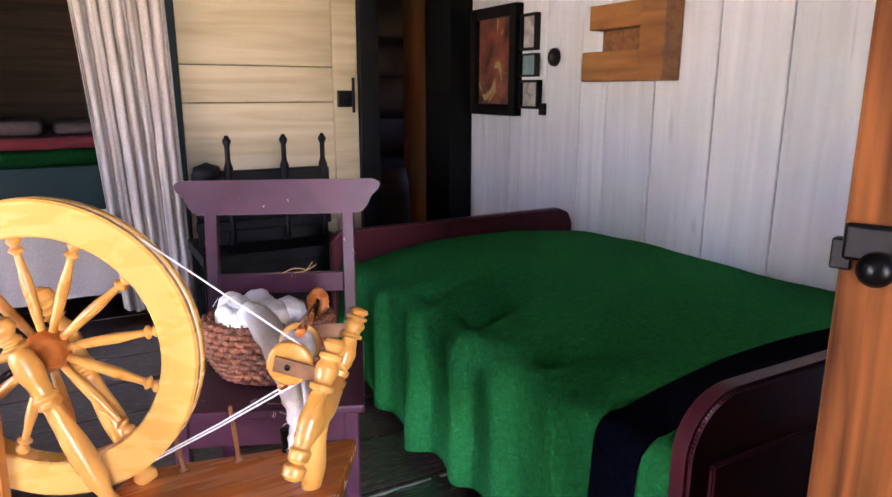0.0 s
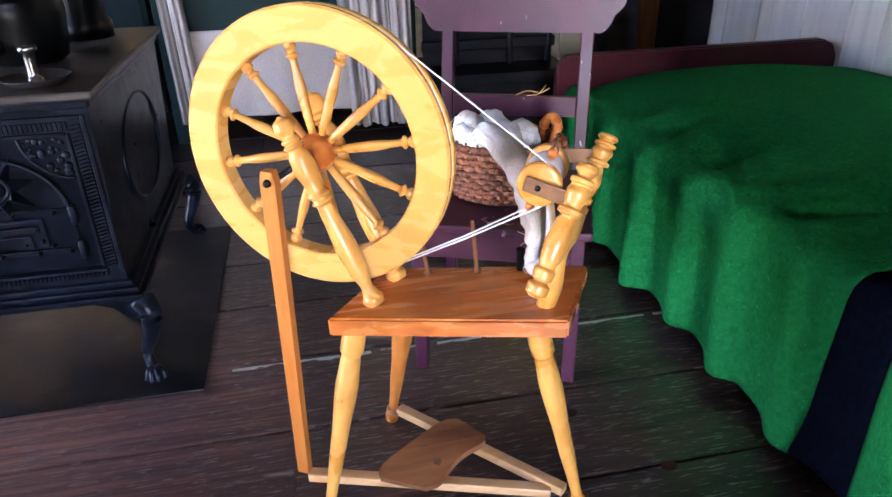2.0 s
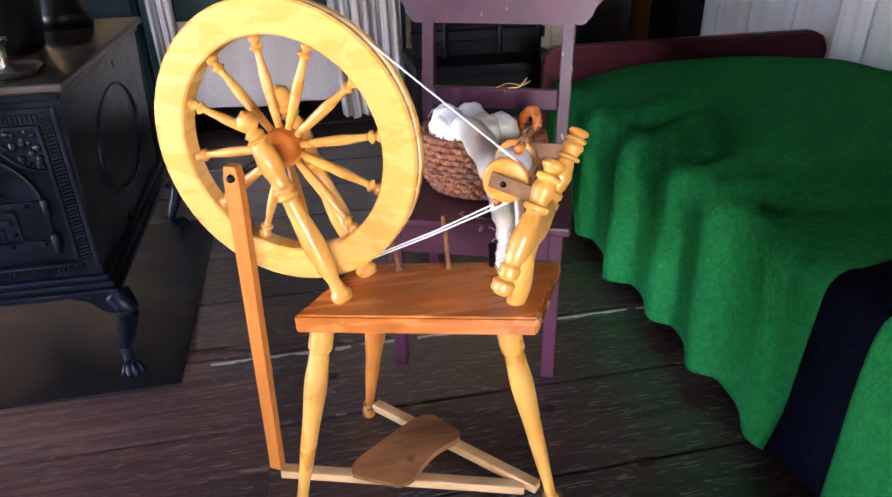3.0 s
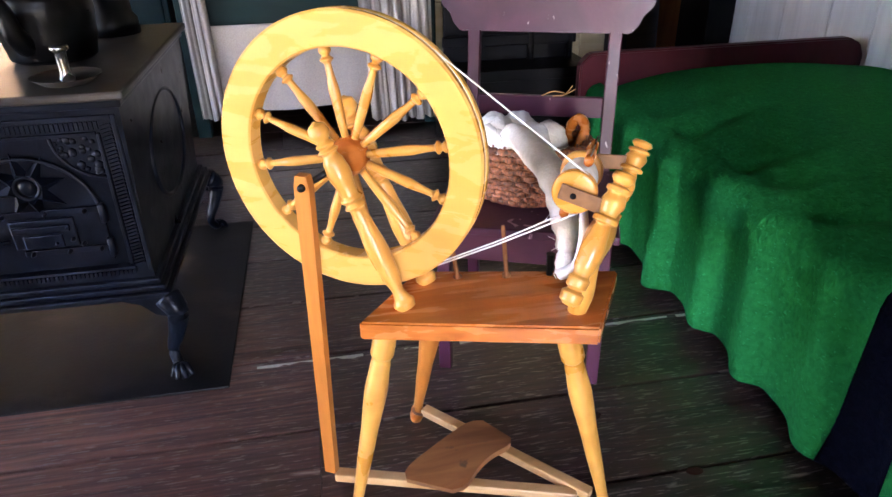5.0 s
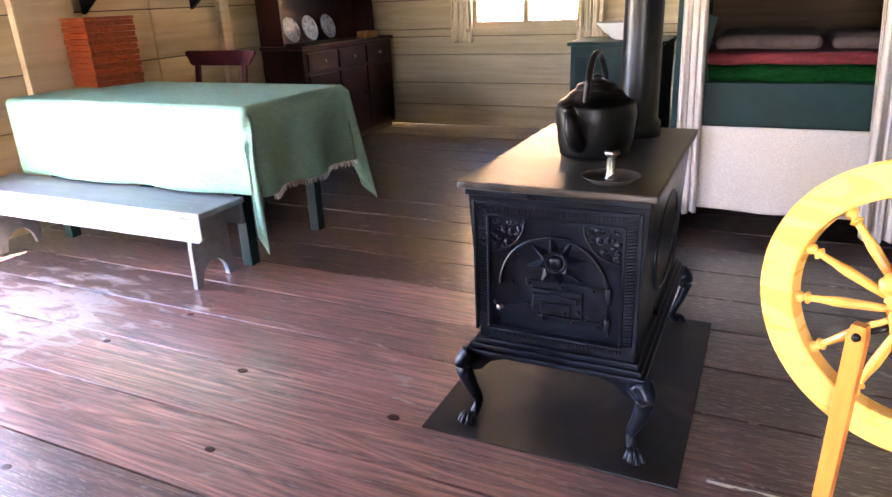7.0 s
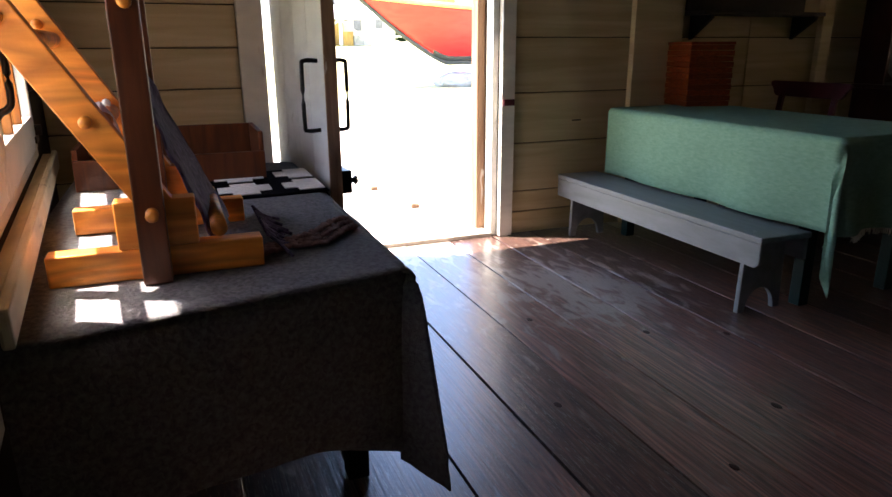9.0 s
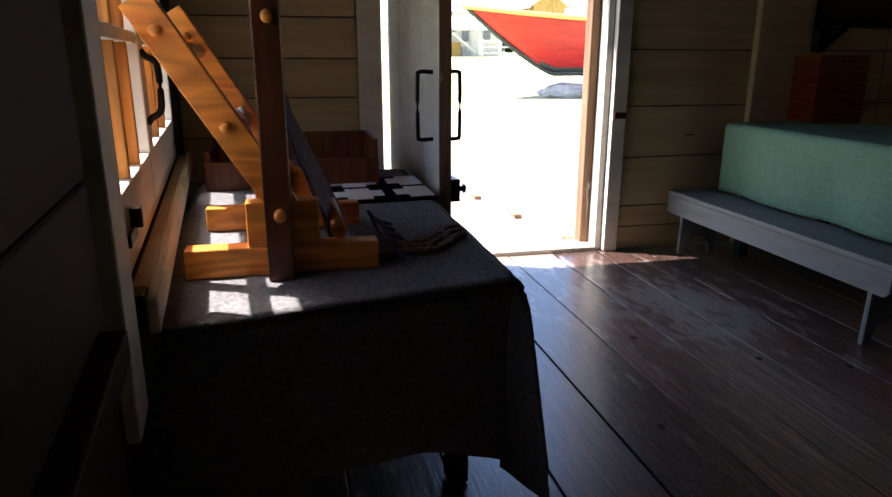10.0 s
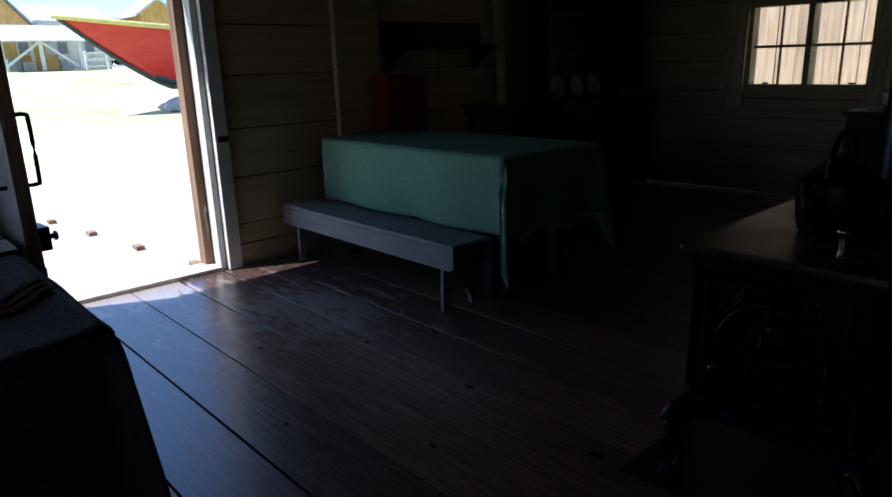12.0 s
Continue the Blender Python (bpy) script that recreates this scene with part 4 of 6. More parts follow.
for off, rad, th in ((0.0, 0.035, 0.018), (0.092, 0.035, 0.012)):
    c0 = BC + AX * off
    part("whorl", lathe(bmesh.new(), c0, c0 + AX * th, smoothed([(0, rad * 0.8), (0.15, rad), (0.45, rad), (0.5, rad * 0.94), (0.55, rad), (0.85, rad), (1, rad * 0.8)], 2), 32), YELLOW, wheel, smooth=True)
part("yarn_on_bobbin", lathe(bmesh.new(), BC + AX * 0.018, BC + AX * 0.092, smoothed([(0, 0.024), (0.3, 0.029), (0.7, 0.030), (1, 0.026)]), 24), FLEECE, wheel, "white yarn wound on the bobbin", True)
part("spindle", lathe(bmesh.new(), BC - AX * 0.012, BC + AX * 0.15, [(0, 0.005), (1, 0.005)], 10), BLACK_IRON, wheel, smooth=True)
fly = bmesh.new()
sd = Vector((0.3, -0.15, 0.95)).normalized()
tube(fly, spline([BC + AX * 0.02 + sd * 0.047, BC + AX * 0.07 + sd * 0.049, BC + AX * 0.115 + sd * 0.045, BC + AX * 0.14 + sd * 0.02, BC + AX * 0.145, BC + AX * 0.14 - sd * 0.02, BC + AX * 0.115 - sd * 0.045, BC + AX * 0.07 - sd * 0.049, BC + AX * 0.02 - sd * 0.047], 4), 0.0075, 10)
part("flyer", fly, ORANGE, wheel, "U-shaped wooden flyer", True)
for s in (1, -1):
    for k in range(4):
        hk = tube(bmesh.new(), spline([BC + AX * (0.03 + 0.022 * k) + sd * s * 0.050, BC + AX * (0.03 + 0.022 * k) + sd * s * 0.060, BC + AX * (0.036 + 0.022 * k) + sd * s * 0.063], 3), 0.0015, 5)
        part("hook", hk, BRASS, wheel)
for c0, tgt in ((BC - AX * 0.008, m1a.lerp(m1b, 0.72)), (BC + AX * 0.148, m2a.lerp(m2b, 0.72))):
    lm = bar(c0 + (c0 - tgt).normalized() * 0.022, tgt, 0.005, 0.026, LEATHER, "", 0.002)
    part("leather_bearing", lm, LEATHER, wheel, "brown leather bearing")
for x, y in ((-0.397, 1.575), (-0.306, 1.56)):
    lx = 0.02 if x > -0.35 else -0.005
    part("peg", lathe(bmesh.new(), (x, y, BZ), (x - 0.008, y + 0.006, BZ + (0.105 if x > -0.35 else 0.055)), [(0, 0.0085), (0.06, 0.0085), (0.08, 0.0045), (1, 0.004)], 10), TREADLE, wheel, smooth=True)
part("peg", lathe(bmesh.new(), (-0.225, 1.55, BZ), (-0.225, 1.55, BZ + 0.045), [(0, 0.006), (1, 0.008)], 10), BLACK_IRON, wheel)
# the drive cord: over the wheel, crossing to the whorl
bandpts = []
wd = BC + AX * 0.009
loc = WM.inverted() @ wd
ang = math.atan2(loc.z, loc.x)
dist = math.hypot(loc.x, loc.z)
b1 = math.acos((WR - 0.034) / dist)
for s in (1, -1):
    a = ang + s * b1
    pw = WM @ Vector((math.cos(a) * (WR - 0.003), -0.0, math.sin(a) * (WR - 0.003)))
    e = WM.to_3x3() @ Vector((math.cos(a), 0, math.sin(a)))
    pb = wd + e * 0.034
    part("drive_cord", tube(bmesh.new(), [pw, pw.lerp(pb, 0.5) + Vector((0, 0, -0.003 * (s < 0))), pb], 0.0015, 6), CORD, wheel, "white drive cord")
    if s < 0:
        part("drive_cord", tube(bmesh.new(), [pw + Vector((0, 0.004, 0.002)), pw.lerp(pb, 0.5) + AX * 0.006, pb + AX * 0.012 + Vector((0.02, 0, 0.012))], 0.0015, 6), CORD, wheel, "white drive cord")
bm = ring(bmesh.new(), [(WR - 0.006, -0.002), (WR - 0.001, 0), (WR - 0.006, 0.002)], WM)
part("drive_cord", bm, CORD, wheel)

# ---- purple chair, basket and fleece ----
CA = Vector((0.929, -0.372, 0))
CB = Vector((0.372, 0.929, 0))
C0 = Vector((0.0, 1.762, 0))
CM = Matrix(((CA.x, CB.x, 0, C0.x), (CA.y, CB.y, 0, C0.y), (0, 0, 1, 0), (0, 0, 0, 1)))  # x from -0.41 to 0 across, y back


def chair(name, m, mat, label, crest=0.10):
    c = thing(name, m.translation, label, "chair")
    part("seat", B((-0.425, -0.015, 0.408), (0.015, 0.40, 0.43), m, 0.006), mat, c)
    for x in (-0.41, -0.032):
        part("leg", B((x, 0.0, 0), (x + 0.032, 0.034, 0.408), m, 0.003), mat, c)
    part("apron", B((-0.378, 0.004, 0.335), (-0.032, 0.022, 0.407), m, 0.002), mat, c)
    part("apron", B((-0.405, 0.034, 0.345), (-0.39, 0.37, 0.407), m, 0.002), mat, c)
    part("apron", B((-0.02, 0.034, 0.345), (-0.005, 0.37, 0.407), m, 0.002), mat, c)
    for x in (-0.405, -0.037):
        n = bmesh.new()
        rows = []
        for z, y in ((0.0, 0.44), (0.2, 0.405), (0.42, 0.39), (0.62, 0.405), (0.80, 0.435)):
            rows.append([n.verts.new(m @ Vector((x + a, y + b, z))) for a, b in ((0, 0), (0.034, 0), (0.034, 0.028), (0, 0.028))])
        for p, q in zip(rows, rows[1:]):
            for j in range(4):
                n.faces.new((p[j], p[(j + 1) % 4], q[(j + 1) % 4], q[j]))
        n.faces.new(rows[0])
        n.faces.new(rows[-1])
        bmesh.ops.bevel(n, geom=[e for e in n.edges if abs((e.verts[0].co - e.verts[1].co).z) > 0.05], offset=0.003, segments=1, affect="EDGES")
        part("back_post", n, mat, c)
    pts = [(-0.425, 0), (-0.445, 0.02), (-0.455, 0.045), (-0.478, 0.068), (-0.482, 0.085), (-0.462, 0.095), (0.052, 0.095), (0.072, 0.085), (0.068, 0.068), (0.045, 0.045), (0.035, 0.02), (0.015, 0)]
    tilt = m @ Matrix.Translation((0, 0.433, 0.79)) @ Matrix.Rotation(radians(-8), 4, "X")
    part("crest_rail", outline(pts, 0.026, tilt, 0.003), mat, c)
    part("back_rail", B((-0.371, 0.402, 0.575), (-0.037, 0.42, 0.63), m, 0.003), mat, c)
    return c


chair("dining_chair", CM, PURPLE, "worn purple painted wooden chair holding a wool basket")
KC = CM @ Vector((-0.215, 0.19, 0.432))
basket = thing("wicker_basket", KC, "oval brown wicker basket full of white wool", "basket")
NR = 10
for k in range(NR):
    z = 0.012 + k * 0.0150
    g = 0.112 + 0.036 * math.sin(math.pi * 0.5 * min(1, k / 6)) - 0.004 * max(0, k - 8)
    pts = []
    for j in range(112):
        a = 2 * math.pi * j / 112
        w = 1 + 0.05 * math.cos(28 * a + (math.pi if k % 2 else 0))
        pts.append(CM.to_3x3() @ Vector((1.02 * g * w * math.cos(a), 0.74 * g * w * math.sin(a), 0)) + KC + Vector((0, 0, z)))
    part("woven_strand", tube(bmesh.new(), pts, 0.0088, 6, True), WICKER, basket, smooth=True)
for j in range(28):
    a = 2 * math.pi * (j + 0.5) / 28
    part("stake", tube(bmesh.new(), [CM.to_3x3() @ Vector((1.02 * g_ * math.cos(a), 0.74 * g_ * math.sin(a), 0)) + KC + Vector((0, 0, z_)) for g_, z_ in ((0.112, 0.004), (0.14, 0.06), (0.143, 0.11), (0.138, 0.16))], 0.0035, 5), WICKER, basket)
part("base", lathe(bmesh.new(), KC + Vector((0, 0, 0.001)), KC + Vector((0, 0, 0.014)), [(0, 0.085), (1, 0.088)], 24), WICKER, basket)
part("handle", tube(bmesh.new(), spline([KC + CM.to_3x3() @ Vector(p) for p in ((0.12, 0.02, 0.12), (0.135, 0.03, 0.17), (0.12, 0.05, 0.19), (0.10, 0.07, 0.165), (0.1, 0.075, 0.12))], 5), 0.013, 8), ORANGE, basket, "rounded wooden handle", True)


def puff(bm, c, r, seed, sq=(1, 1, 1)):
    vs = bmesh.ops.create_icosphere(bm, subdivisions=3, radius=1.0)["verts"]
    for v in vs:
        d = v.co.normalized()
        k = 1 + 0.22 * nz(d.x * 2 + seed, d.y * 2, d.z * 2) + 0.08 * nz(d.x * 7 + seed, d.y * 7, d.z * 7) + 0.02 * nz(d.x * 18 + seed, d.y * 18, d.z * 18)
        v.co = Vector(c) + Vector((d.x * sq[0], d.y * sq[1], d.z * sq[2])) * r * k


fl = thing("wool_fleece", KC + Vector((0, 0, 0.14)), "fluffy white wool fleece heaped in the basket", "wool")
for k, (a, b, z, r) in enumerate(((-0.07, -0.02, 0.155, 0.05), (-0.03, 0.02, 0.165, 0.045), (0.01, -0.03, 0.15, 0.05), (-0.05, -0.05, 0.145, 0.045), (0.05, 0.0, 0.15, 0.045), (-0.085, 0.01, 0.175, 0.035))):
    bm = bmesh.new()
    puff(bm, KC + CM.to_3x3() @ Vector((a, b, z)), r, k * 3.1)
    part("tuft", bm, FLEECE, fl, smooth=True)
rp = spline([KC + CM.to_3x3() @ Vector((-0.10, -0.05, 0.19)), KC + CM.to_3x3() @ Vector((-0.06, -0.07, 0.15)), KC + CM.to_3x3() @ Vector((-0.02, -0.09, 0.185)), (-0.215, 1.60, 0.66), (-0.206, 1.55, 0.60), (-0.204, 1.525, 0.545), (-0.212, 1.51, 0.497)], 8)
rad = [0.017 + 0.013 * math.sin(math.pi * min(1.0, k / (len(rp) - 1) * 1.15)) + 0.005 * nz(k * 0.5, 2) for k in range(len(rp))]
bm = tube(bmesh.new(), rp, rad, 12)
for v in bm.verts:
    v.co += 0.004 * Vector((nz(v.co.x * 60, v.co.y * 60, v.co.z * 60), nz(v.co.y * 60, v.co.z * 60, 4), nz(v.co.z * 60, v.co.x * 60, 8)))
rp_all = rp
rov = tagged(put("wool_roving", bm, FLEECE, True), "thick white wool roving hanging from the basket to the wheel", "wool")
rp = spline([(-0.218, 1.51, 0.50), (-0.2, 1.48, 0.53), (-0.205, 1.45, 0.60), (-0.215, 1.44, 0.665)], 6)
random.seed(14)
bm = bmesh.new()
for k in range(70):
    p = random.choice(rp_all) + Vector([random.gauss(0, 0.012) for _ in range(3)])
    d = Vector([random.gauss(0, 1) for _ in range(3)]).normalized() * random.uniform(0.006, 0.016)
    tube(bm, spline([p, p + d + Vector((0, 0, 0.004)), p + 1.7 * d + Vector([random.gauss(0, 0.008) for _ in range(3)])], 3), 0.0005, 4)
tagged(part("loose_wool", bm, FLEECE, rov, "loose white wool fibres"), kind="stuff")
part("thin_end", tube(bmesh.new(), rp, [0.014 - 0.0004 * k for k in range(len(rp))], 10), FLEECE, rov, smooth=True)

# ---- stove ----
stove = thing("wood_stove", (-1.295, 2.47, 0), "black cast iron wood stove with claw feet and an ornate door", "stove")
SX0, SX1, SY0, SY1 = -1.535, -1.055, 2.055, 2.88
taper = 0.018


def stove_body():
    n = bmesh.new()
    rows = []
    for z, k in ((0.275, taper), (0.30, taper), (0.715, 0.0)):
        rows.append([n.verts.new((x, y, z)) for x, y in ((SX0 + k, SY0 + k), (SX1 - k, SY0 + k), (SX1 - k, SY1 - k), (SX0 + k, SY1 - k))])
    for p, q in zip(rows, rows[1:]):
        for j in range(4):
            n.faces.new((p[j], p[(j + 1) % 4], q[(j + 1) % 4], q[j]))
    n.faces.new(rows[0])
    n.faces.new(rows[-1])
    return n


part("body", stove_body(), IRON, stove)
part("top_plate", B((SX0 - 0.022, SY0 - 0.03, 0.735), (SX1 + 0.022, SY1 + 0.03, 0.755), bev=0.006), IRON_TOP, stove, "worn iron top plate, toned lighter for the light it catches")
part("top_mould", B((SX0 - 0.008, SY0 - 0.014, 0.715), (SX1 + 0.008, SY1 + 0.014, 0.7345), bev=0.005), IRON, stove)
for k, (g, z) in enumerate(((-0.004, 0.262), (0.008, 0.248), (0.018, 0.232))):
    part("base_mould", B((SX0 - g, SY0 - g, z), (SX1 + g, SY1 + g, z + 0.0155), bev=0.004), IRON, stove)
FY = SY0 + 0.004  # the front
# raised frame of the front
cxs = (SX0 + SX1) / 2
for x0, x1, z0, z1 in ((SX0 + 0.012, SX0 + 0.022, 0.31, 0.70), (SX1 - 0.022, SX1 - 0.012, 0.31, 0.70), (SX0 + 0.022, SX1 - 0.022, 0.69, 0.70), (SX0 + 0.05, SX1 - 0.05, 0.315, 0.323),
                       (SX0 + 0.052, SX0 + 0.06, 0.33, 0.66), (SX1 - 0.06, SX1 - 0.052, 0.33, 0.66), (SX0 + 0.06, SX1 - 0.06, 0.655, 0.663)):
    part("front_bead", B((x0, FY - 0.01, z0), (x1, FY + 0.02, z1), bev=0.002), IRON, stove)
bm = bmesh.new()
for k in range(40):
    z = 0.325 + k * 0.0089
    for x in (SX0 + 0.037, SX1 - 0.037):
        box(bm, (x - 0.012, FY - 0.007, z), (x + 0.012, FY + 0.02, z + 0.0055), Matrix.Translation((x, 0, z)) @ Matrix.Rotation(radians(14 if x < cxs else -14), 4, "Y") @ Matrix.Translation((-x, 0, -z)))
for k in range(38):
    x = SX0 + 0.055 + k * 0.0099
    box(bm, (x, FY - 0.007, 0.668), (x + 0.006, FY + 0.02, 0.686))
    box(bm, (x, FY - 0.007, 0.30), (x + 0.006, FY + 0.02, 0.312))
part("rope_border", bm, IRON, stove, "ribbed cast border")
for s in (-1, 1):
    random.seed(5)
    for k in range(26):
        bm = bmesh.new()
        a, r = random.uniform(0, math.pi / 2), 0.085 * math.sqrt(random.random())
        c = Vector((cxs + s * (0.172 - r * math.cos(a)), FY + 0.002, 0.648 - r * math.sin(a)))
        vs = bmesh.ops.create_icosphere(bm, subdivisions=1, radius=random.uniform(0.007, 0.012))["verts"]
        bmesh.ops.scale(bm, vec=(1, 0.8, 1), verts=vs)
        bmesh.ops.translate(bm, vec=c, verts=vs)
        part("floret", bm, IRON, stove, "", True)
    arc = [Vector((cxs + s * (0.178 - 0.098 * math.cos(a)), FY - 0.002, 0.655 - 0.098 * math.sin(a))) for a in [math.pi / 2 * k / 12 for k in range(13)]]
    part("ornament_edge", tube(bmesh.new(), arc, 0.004, 6), IRON, stove, smooth=True)
DR, DZ0, DZ1 = 0.148, 0.345, 0.465
arcp = [(cxs - DR, DZ0)] + [(cxs - DR * math.cos(a), DZ1 + DR * math.sin(a)) for a in [math.pi * k / 24 for k in range(25)]] + [(cxs + DR, DZ0)]
sdoor = part("stove_door", outline([(x, z) for x, z in arcp], 0.012, Matrix.Translation((0, FY - 0.004, 0))), IRON, stove, "arched cast iron stove door")
part("door_rim", tube(bmesh.new(), [Vector((x, FY - 0.006, z)) for x, z in arcp[1:-1]], 0.0055, 8), IRON, sdoor, smooth=True)
bm = bmesh.new()
SC0 = Vector((cxs + 0.008, FY - 0.006, 0.545))
for k in range(8):
    a = 2 * math.pi * k / 8 + 0.2
    d = Vector((math.cos(a), 0, math.sin(a)))
    n_ = Vector((-d.z, 0, d.x))
    p0, p1, p2, p3 = SC0 + d * 0.024 + n_ * 0.019, SC0 + d * 0.024 - n_ * 0.019, SC0 + d * 0.086, SC0 + d * 0.038 + Vector((0, -0.018, 0))
    bm = bmesh.new()
    v = [bm.verts.new(p) for p in (p0, p1, p2, p3)]
    for i_ in ((0, 1, 3), (1, 2, 3), (2, 0, 3)):
        bm.faces.new([v[i] for i in i_])
    part("star_point", bm, IRON, sdoor)
bm = bmesh.new()
vs = bmesh.ops.create_uvsphere(bm, u_segments=14, v_segments=8, radius=0.02)["verts"]
bmesh.ops.scale(bm, vec=(1, 0.5, 1), verts=vs)
bmesh.ops.translate(bm, vec=SC0, verts=vs)
part("star_boss", bm, IRON, sdoor, smooth=True)
part("star_ring", ring(bmesh.new(), [(0.022, -0.006), (0.029, -0.008), (0.032, 0.0), (0.022, 0.0)], Matrix.Translation(SC0), 24), IRON, sdoor, smooth=True)
part("damper_strap", B((cxs - 0.075, FY - 0.014, 0.474), (cxs + 0.155, FY - 0.005, 0.490), bev=0.002), IRON, sdoor)
part("damper_strap", B((cxs - 0.04, FY - 0.014, 0.376), (cxs + 0.155, FY - 0.005, 0.390), bev=0.002), IRON, sdoor)
part("damper_plate", B((cxs - 0.055, FY - 0.016, 0.395), (cxs + 0.085, FY - 0.005, 0.468), bev=0.004), IRON, sdoor)
part("damper_slide", B((cxs - 0.05, FY - 0.026, 0.438), (cxs + 0.075, FY - 0.0165, 0.455), bev=0.003), IRON, sdoor)
part("damper_box", B((cxs - 0.03, FY - 0.024, 0.398), (cxs + 0.055, FY - 0.0165, 0.432), bev=0.003), IRON, sdoor)
for x, z in ((-0.06, 0.482), (0.03, 0.482), (0.115, 0.482), (0.07, 0.447), (-0.02, 0.383), (0.06, 0.383), (0.13, 0.383), (0.04, 0.41), (0.075, 0.415), (0.095, 0.40)):
    lb = lathe(bmesh.new(), (cxs + x, FY - 0.012, z), (cxs + x, FY - 0.03, z), [(0, 0.005), (0.5, 0.005), (1, 0.002)], 8)
    part("rivet", lb, IRON, sdoor, smooth=True)
for z in (0.46, 0.372):
    lb = lathe(bmesh.new(), (cxs + 0.152, FY - 0.014, z - 0.012), (cxs + 0.152, FY - 0.014, z + 0.036), [(0, 0.006), (0.1, 0.009), (0.9, 0.009), (1, 0.006)], 10)
    part("hinge", lb, IRON, sdoor, smooth=True)
lt2 = tube(bmesh.new(), spline([(cxs - 0.06, FY - 0.016, 0.42), (cxs - 0.11, FY - 0.02, 0.414), (cxs - 0.15, FY - 0.024, 0.41), (cxs - 0.158, FY - 0.03, 0.418)], 4), 0.006)
part("door_catch", lt2, IRON, sdoor, "iron door catch", True)
lb = lathe(bmesh.new(), (cxs - 0.138, FY - 0.016, 0.408), (cxs - 0.138, FY - 0.045, 0.406), [(0, 0.006), (0.5, 0.007), (0.8, 0.012), (1, 0.008)], 10)
part("catch_knob", lb, BRASS, sdoor, smooth=True)
part("side_ornament", ring(bmesh.new(), [(0.143, -0.002), (0.147, -0.0045), (0.151, -0.002), (0.154, 0.004), (0.14, 0.004)], Matrix.Translation((SX1 - 0.004, 2.47, 0.5)) @ Matrix.Rotation(radians(90), 4, "Z") @ Matrix.Diagonal((1.5, 1, 0.95, 1)), 40), IRON, stove, "oval cast relief", True)
for lx, dxs in ((SX0 + 0.0, -1), (SX1 - 0.0, 1)):
    for ly, dys in ((SY0 + 0.0, -1), (SY1 - 0.0, 1)):
        pth = spline([(lx + 0.005 * dxs, ly + 0.0 * dys, 0.225), (lx + 0.025 * dxs, ly + 0.018 * dys, 0.19), (lx + 0.008 * dxs, ly + 0.008 * dys, 0.12), (lx - 0.012 * dxs, ly - 0.002 * dys, 0.065), (lx - 0.004 * dxs, ly + 0.014 * dys, 0.028), (lx + 0.004 * dxs, ly + 0.035 * dys, 0.018)], 5)
        n_ = len(pth)
        lg = part("leg", tube(bmesh.new(), pth, [0.034 - 0.020 * min(1, k / (n_ * 0.6)) for k in range(n_)], 12), IRON, stove, "curved claw-footed leg", True)
        cl = bmesh.new()
        for a in (-0.9, -0.3, 0.3, 0.9):
            e = Vector((math.sin(a) * 0.7 + 0.15 * dxs, dys * math.cos(a), 0)) * 0.042
            base = Vector((lx + 0.002 * dxs, ly + 0.018 * dys, 0.026))
            tube(cl, spline([base, base + e * 0.6 + Vector((0, 0, 0.006)), base + e + Vector((0, 0, -0.018))], 4), 0.0085, 8)
        part("claw", cl, IRON, lg, smooth=True)
        br = outline([(0, 0), (0.11, 0), (0.06, -0.018), (0.03, -0.05), (0, -0.06)], 0.012, Matrix.Translation((lx, ly + 0.004 * dys - 0.006, 0.232)) @ Matrix.Diagonal((-dxs, 1, 1, 1)))
        part("bracket", br, IRON, lg)
pipe = part("stove_pipe", lathe(bmesh.new(), (-1.215, 2.76, 0.7551), (-1.215, 2.76, ZC), [(0, 0.075), (0.03, 0.075), (0.04, 0.062), (0.42, 0.062), (0.425, 0.066), (0.44, 0.066), (0.445, 0.062), (1, 0.062)], 28), BLACK_IRON, stove, "black stove pipe", True)
tagged(put("stove_plate", B((-1.665, 1.945, -0.0015), (-0.925, 2.95, 0.005), bev=0.002), SHEET), "dark sheet iron plate under the stove", "hearth plate")

# kettle and candlestick on the stove
KX, KY, KZ = -1.282, 2.43, 0.7552
kettle = thing("kettle", (KX, KY, KZ), "large black iron kettle on the stove", "kettle")
part("body", lathe(bmesh.new(), (KX, KY, KZ), (KX, KY, KZ + 0.20), smoothed([(0, 0.092), (0.04, 0.103), (0.3, 0.112), (0.62, 0.118), (0.76, 0.114), (0.9, 0.08), (1, 0.056)]), 32), BLACK_IRON, kettle, smooth=True)
part("lid", lathe(bmesh.new(), (KX, KY, KZ + 0.192), (KX, KY, KZ + 0.236), smoothed([(0, 0.062), (0.3, 0.057), (0.6, 0.027), (0.7, 0.011), (0.85, 0.017), (1, 0.006)]), 24), BLACK_IRON, kettle, smooth=True)
part("spout", tube(bmesh.new(), spline([(KX - 0.025, KY - 0.092, KZ + 0.05), (KX - 0.032, KY - 0.13, KZ + 0.08), (KX - 0.036, KY - 0.142, KZ + 0.13), (KX - 0.04, KY - 0.16, KZ + 0.165)], 5), [0.03 - 0.001 * k for k in range(16)], 12), BLACK_IRON, kettle, smooth=True)
part("handle", tube(bmesh.new(), spline([(KX + 0.01, KY + 0.09, KZ + 0.165), (KX + 0.0, KY + 0.10, KZ + 0.23), (KX - 0.005, KY + 0.05, KZ + 0.285), (KX - 0.005, KY - 0.03, KZ + 0.285), (KX - 0.005, KY - 0.085, KZ + 0.23), (KX - 0.01, KY - 0.085, KZ + 0.165)], 6), 0.0095), BLACK_IRON, kettle, smooth=True)
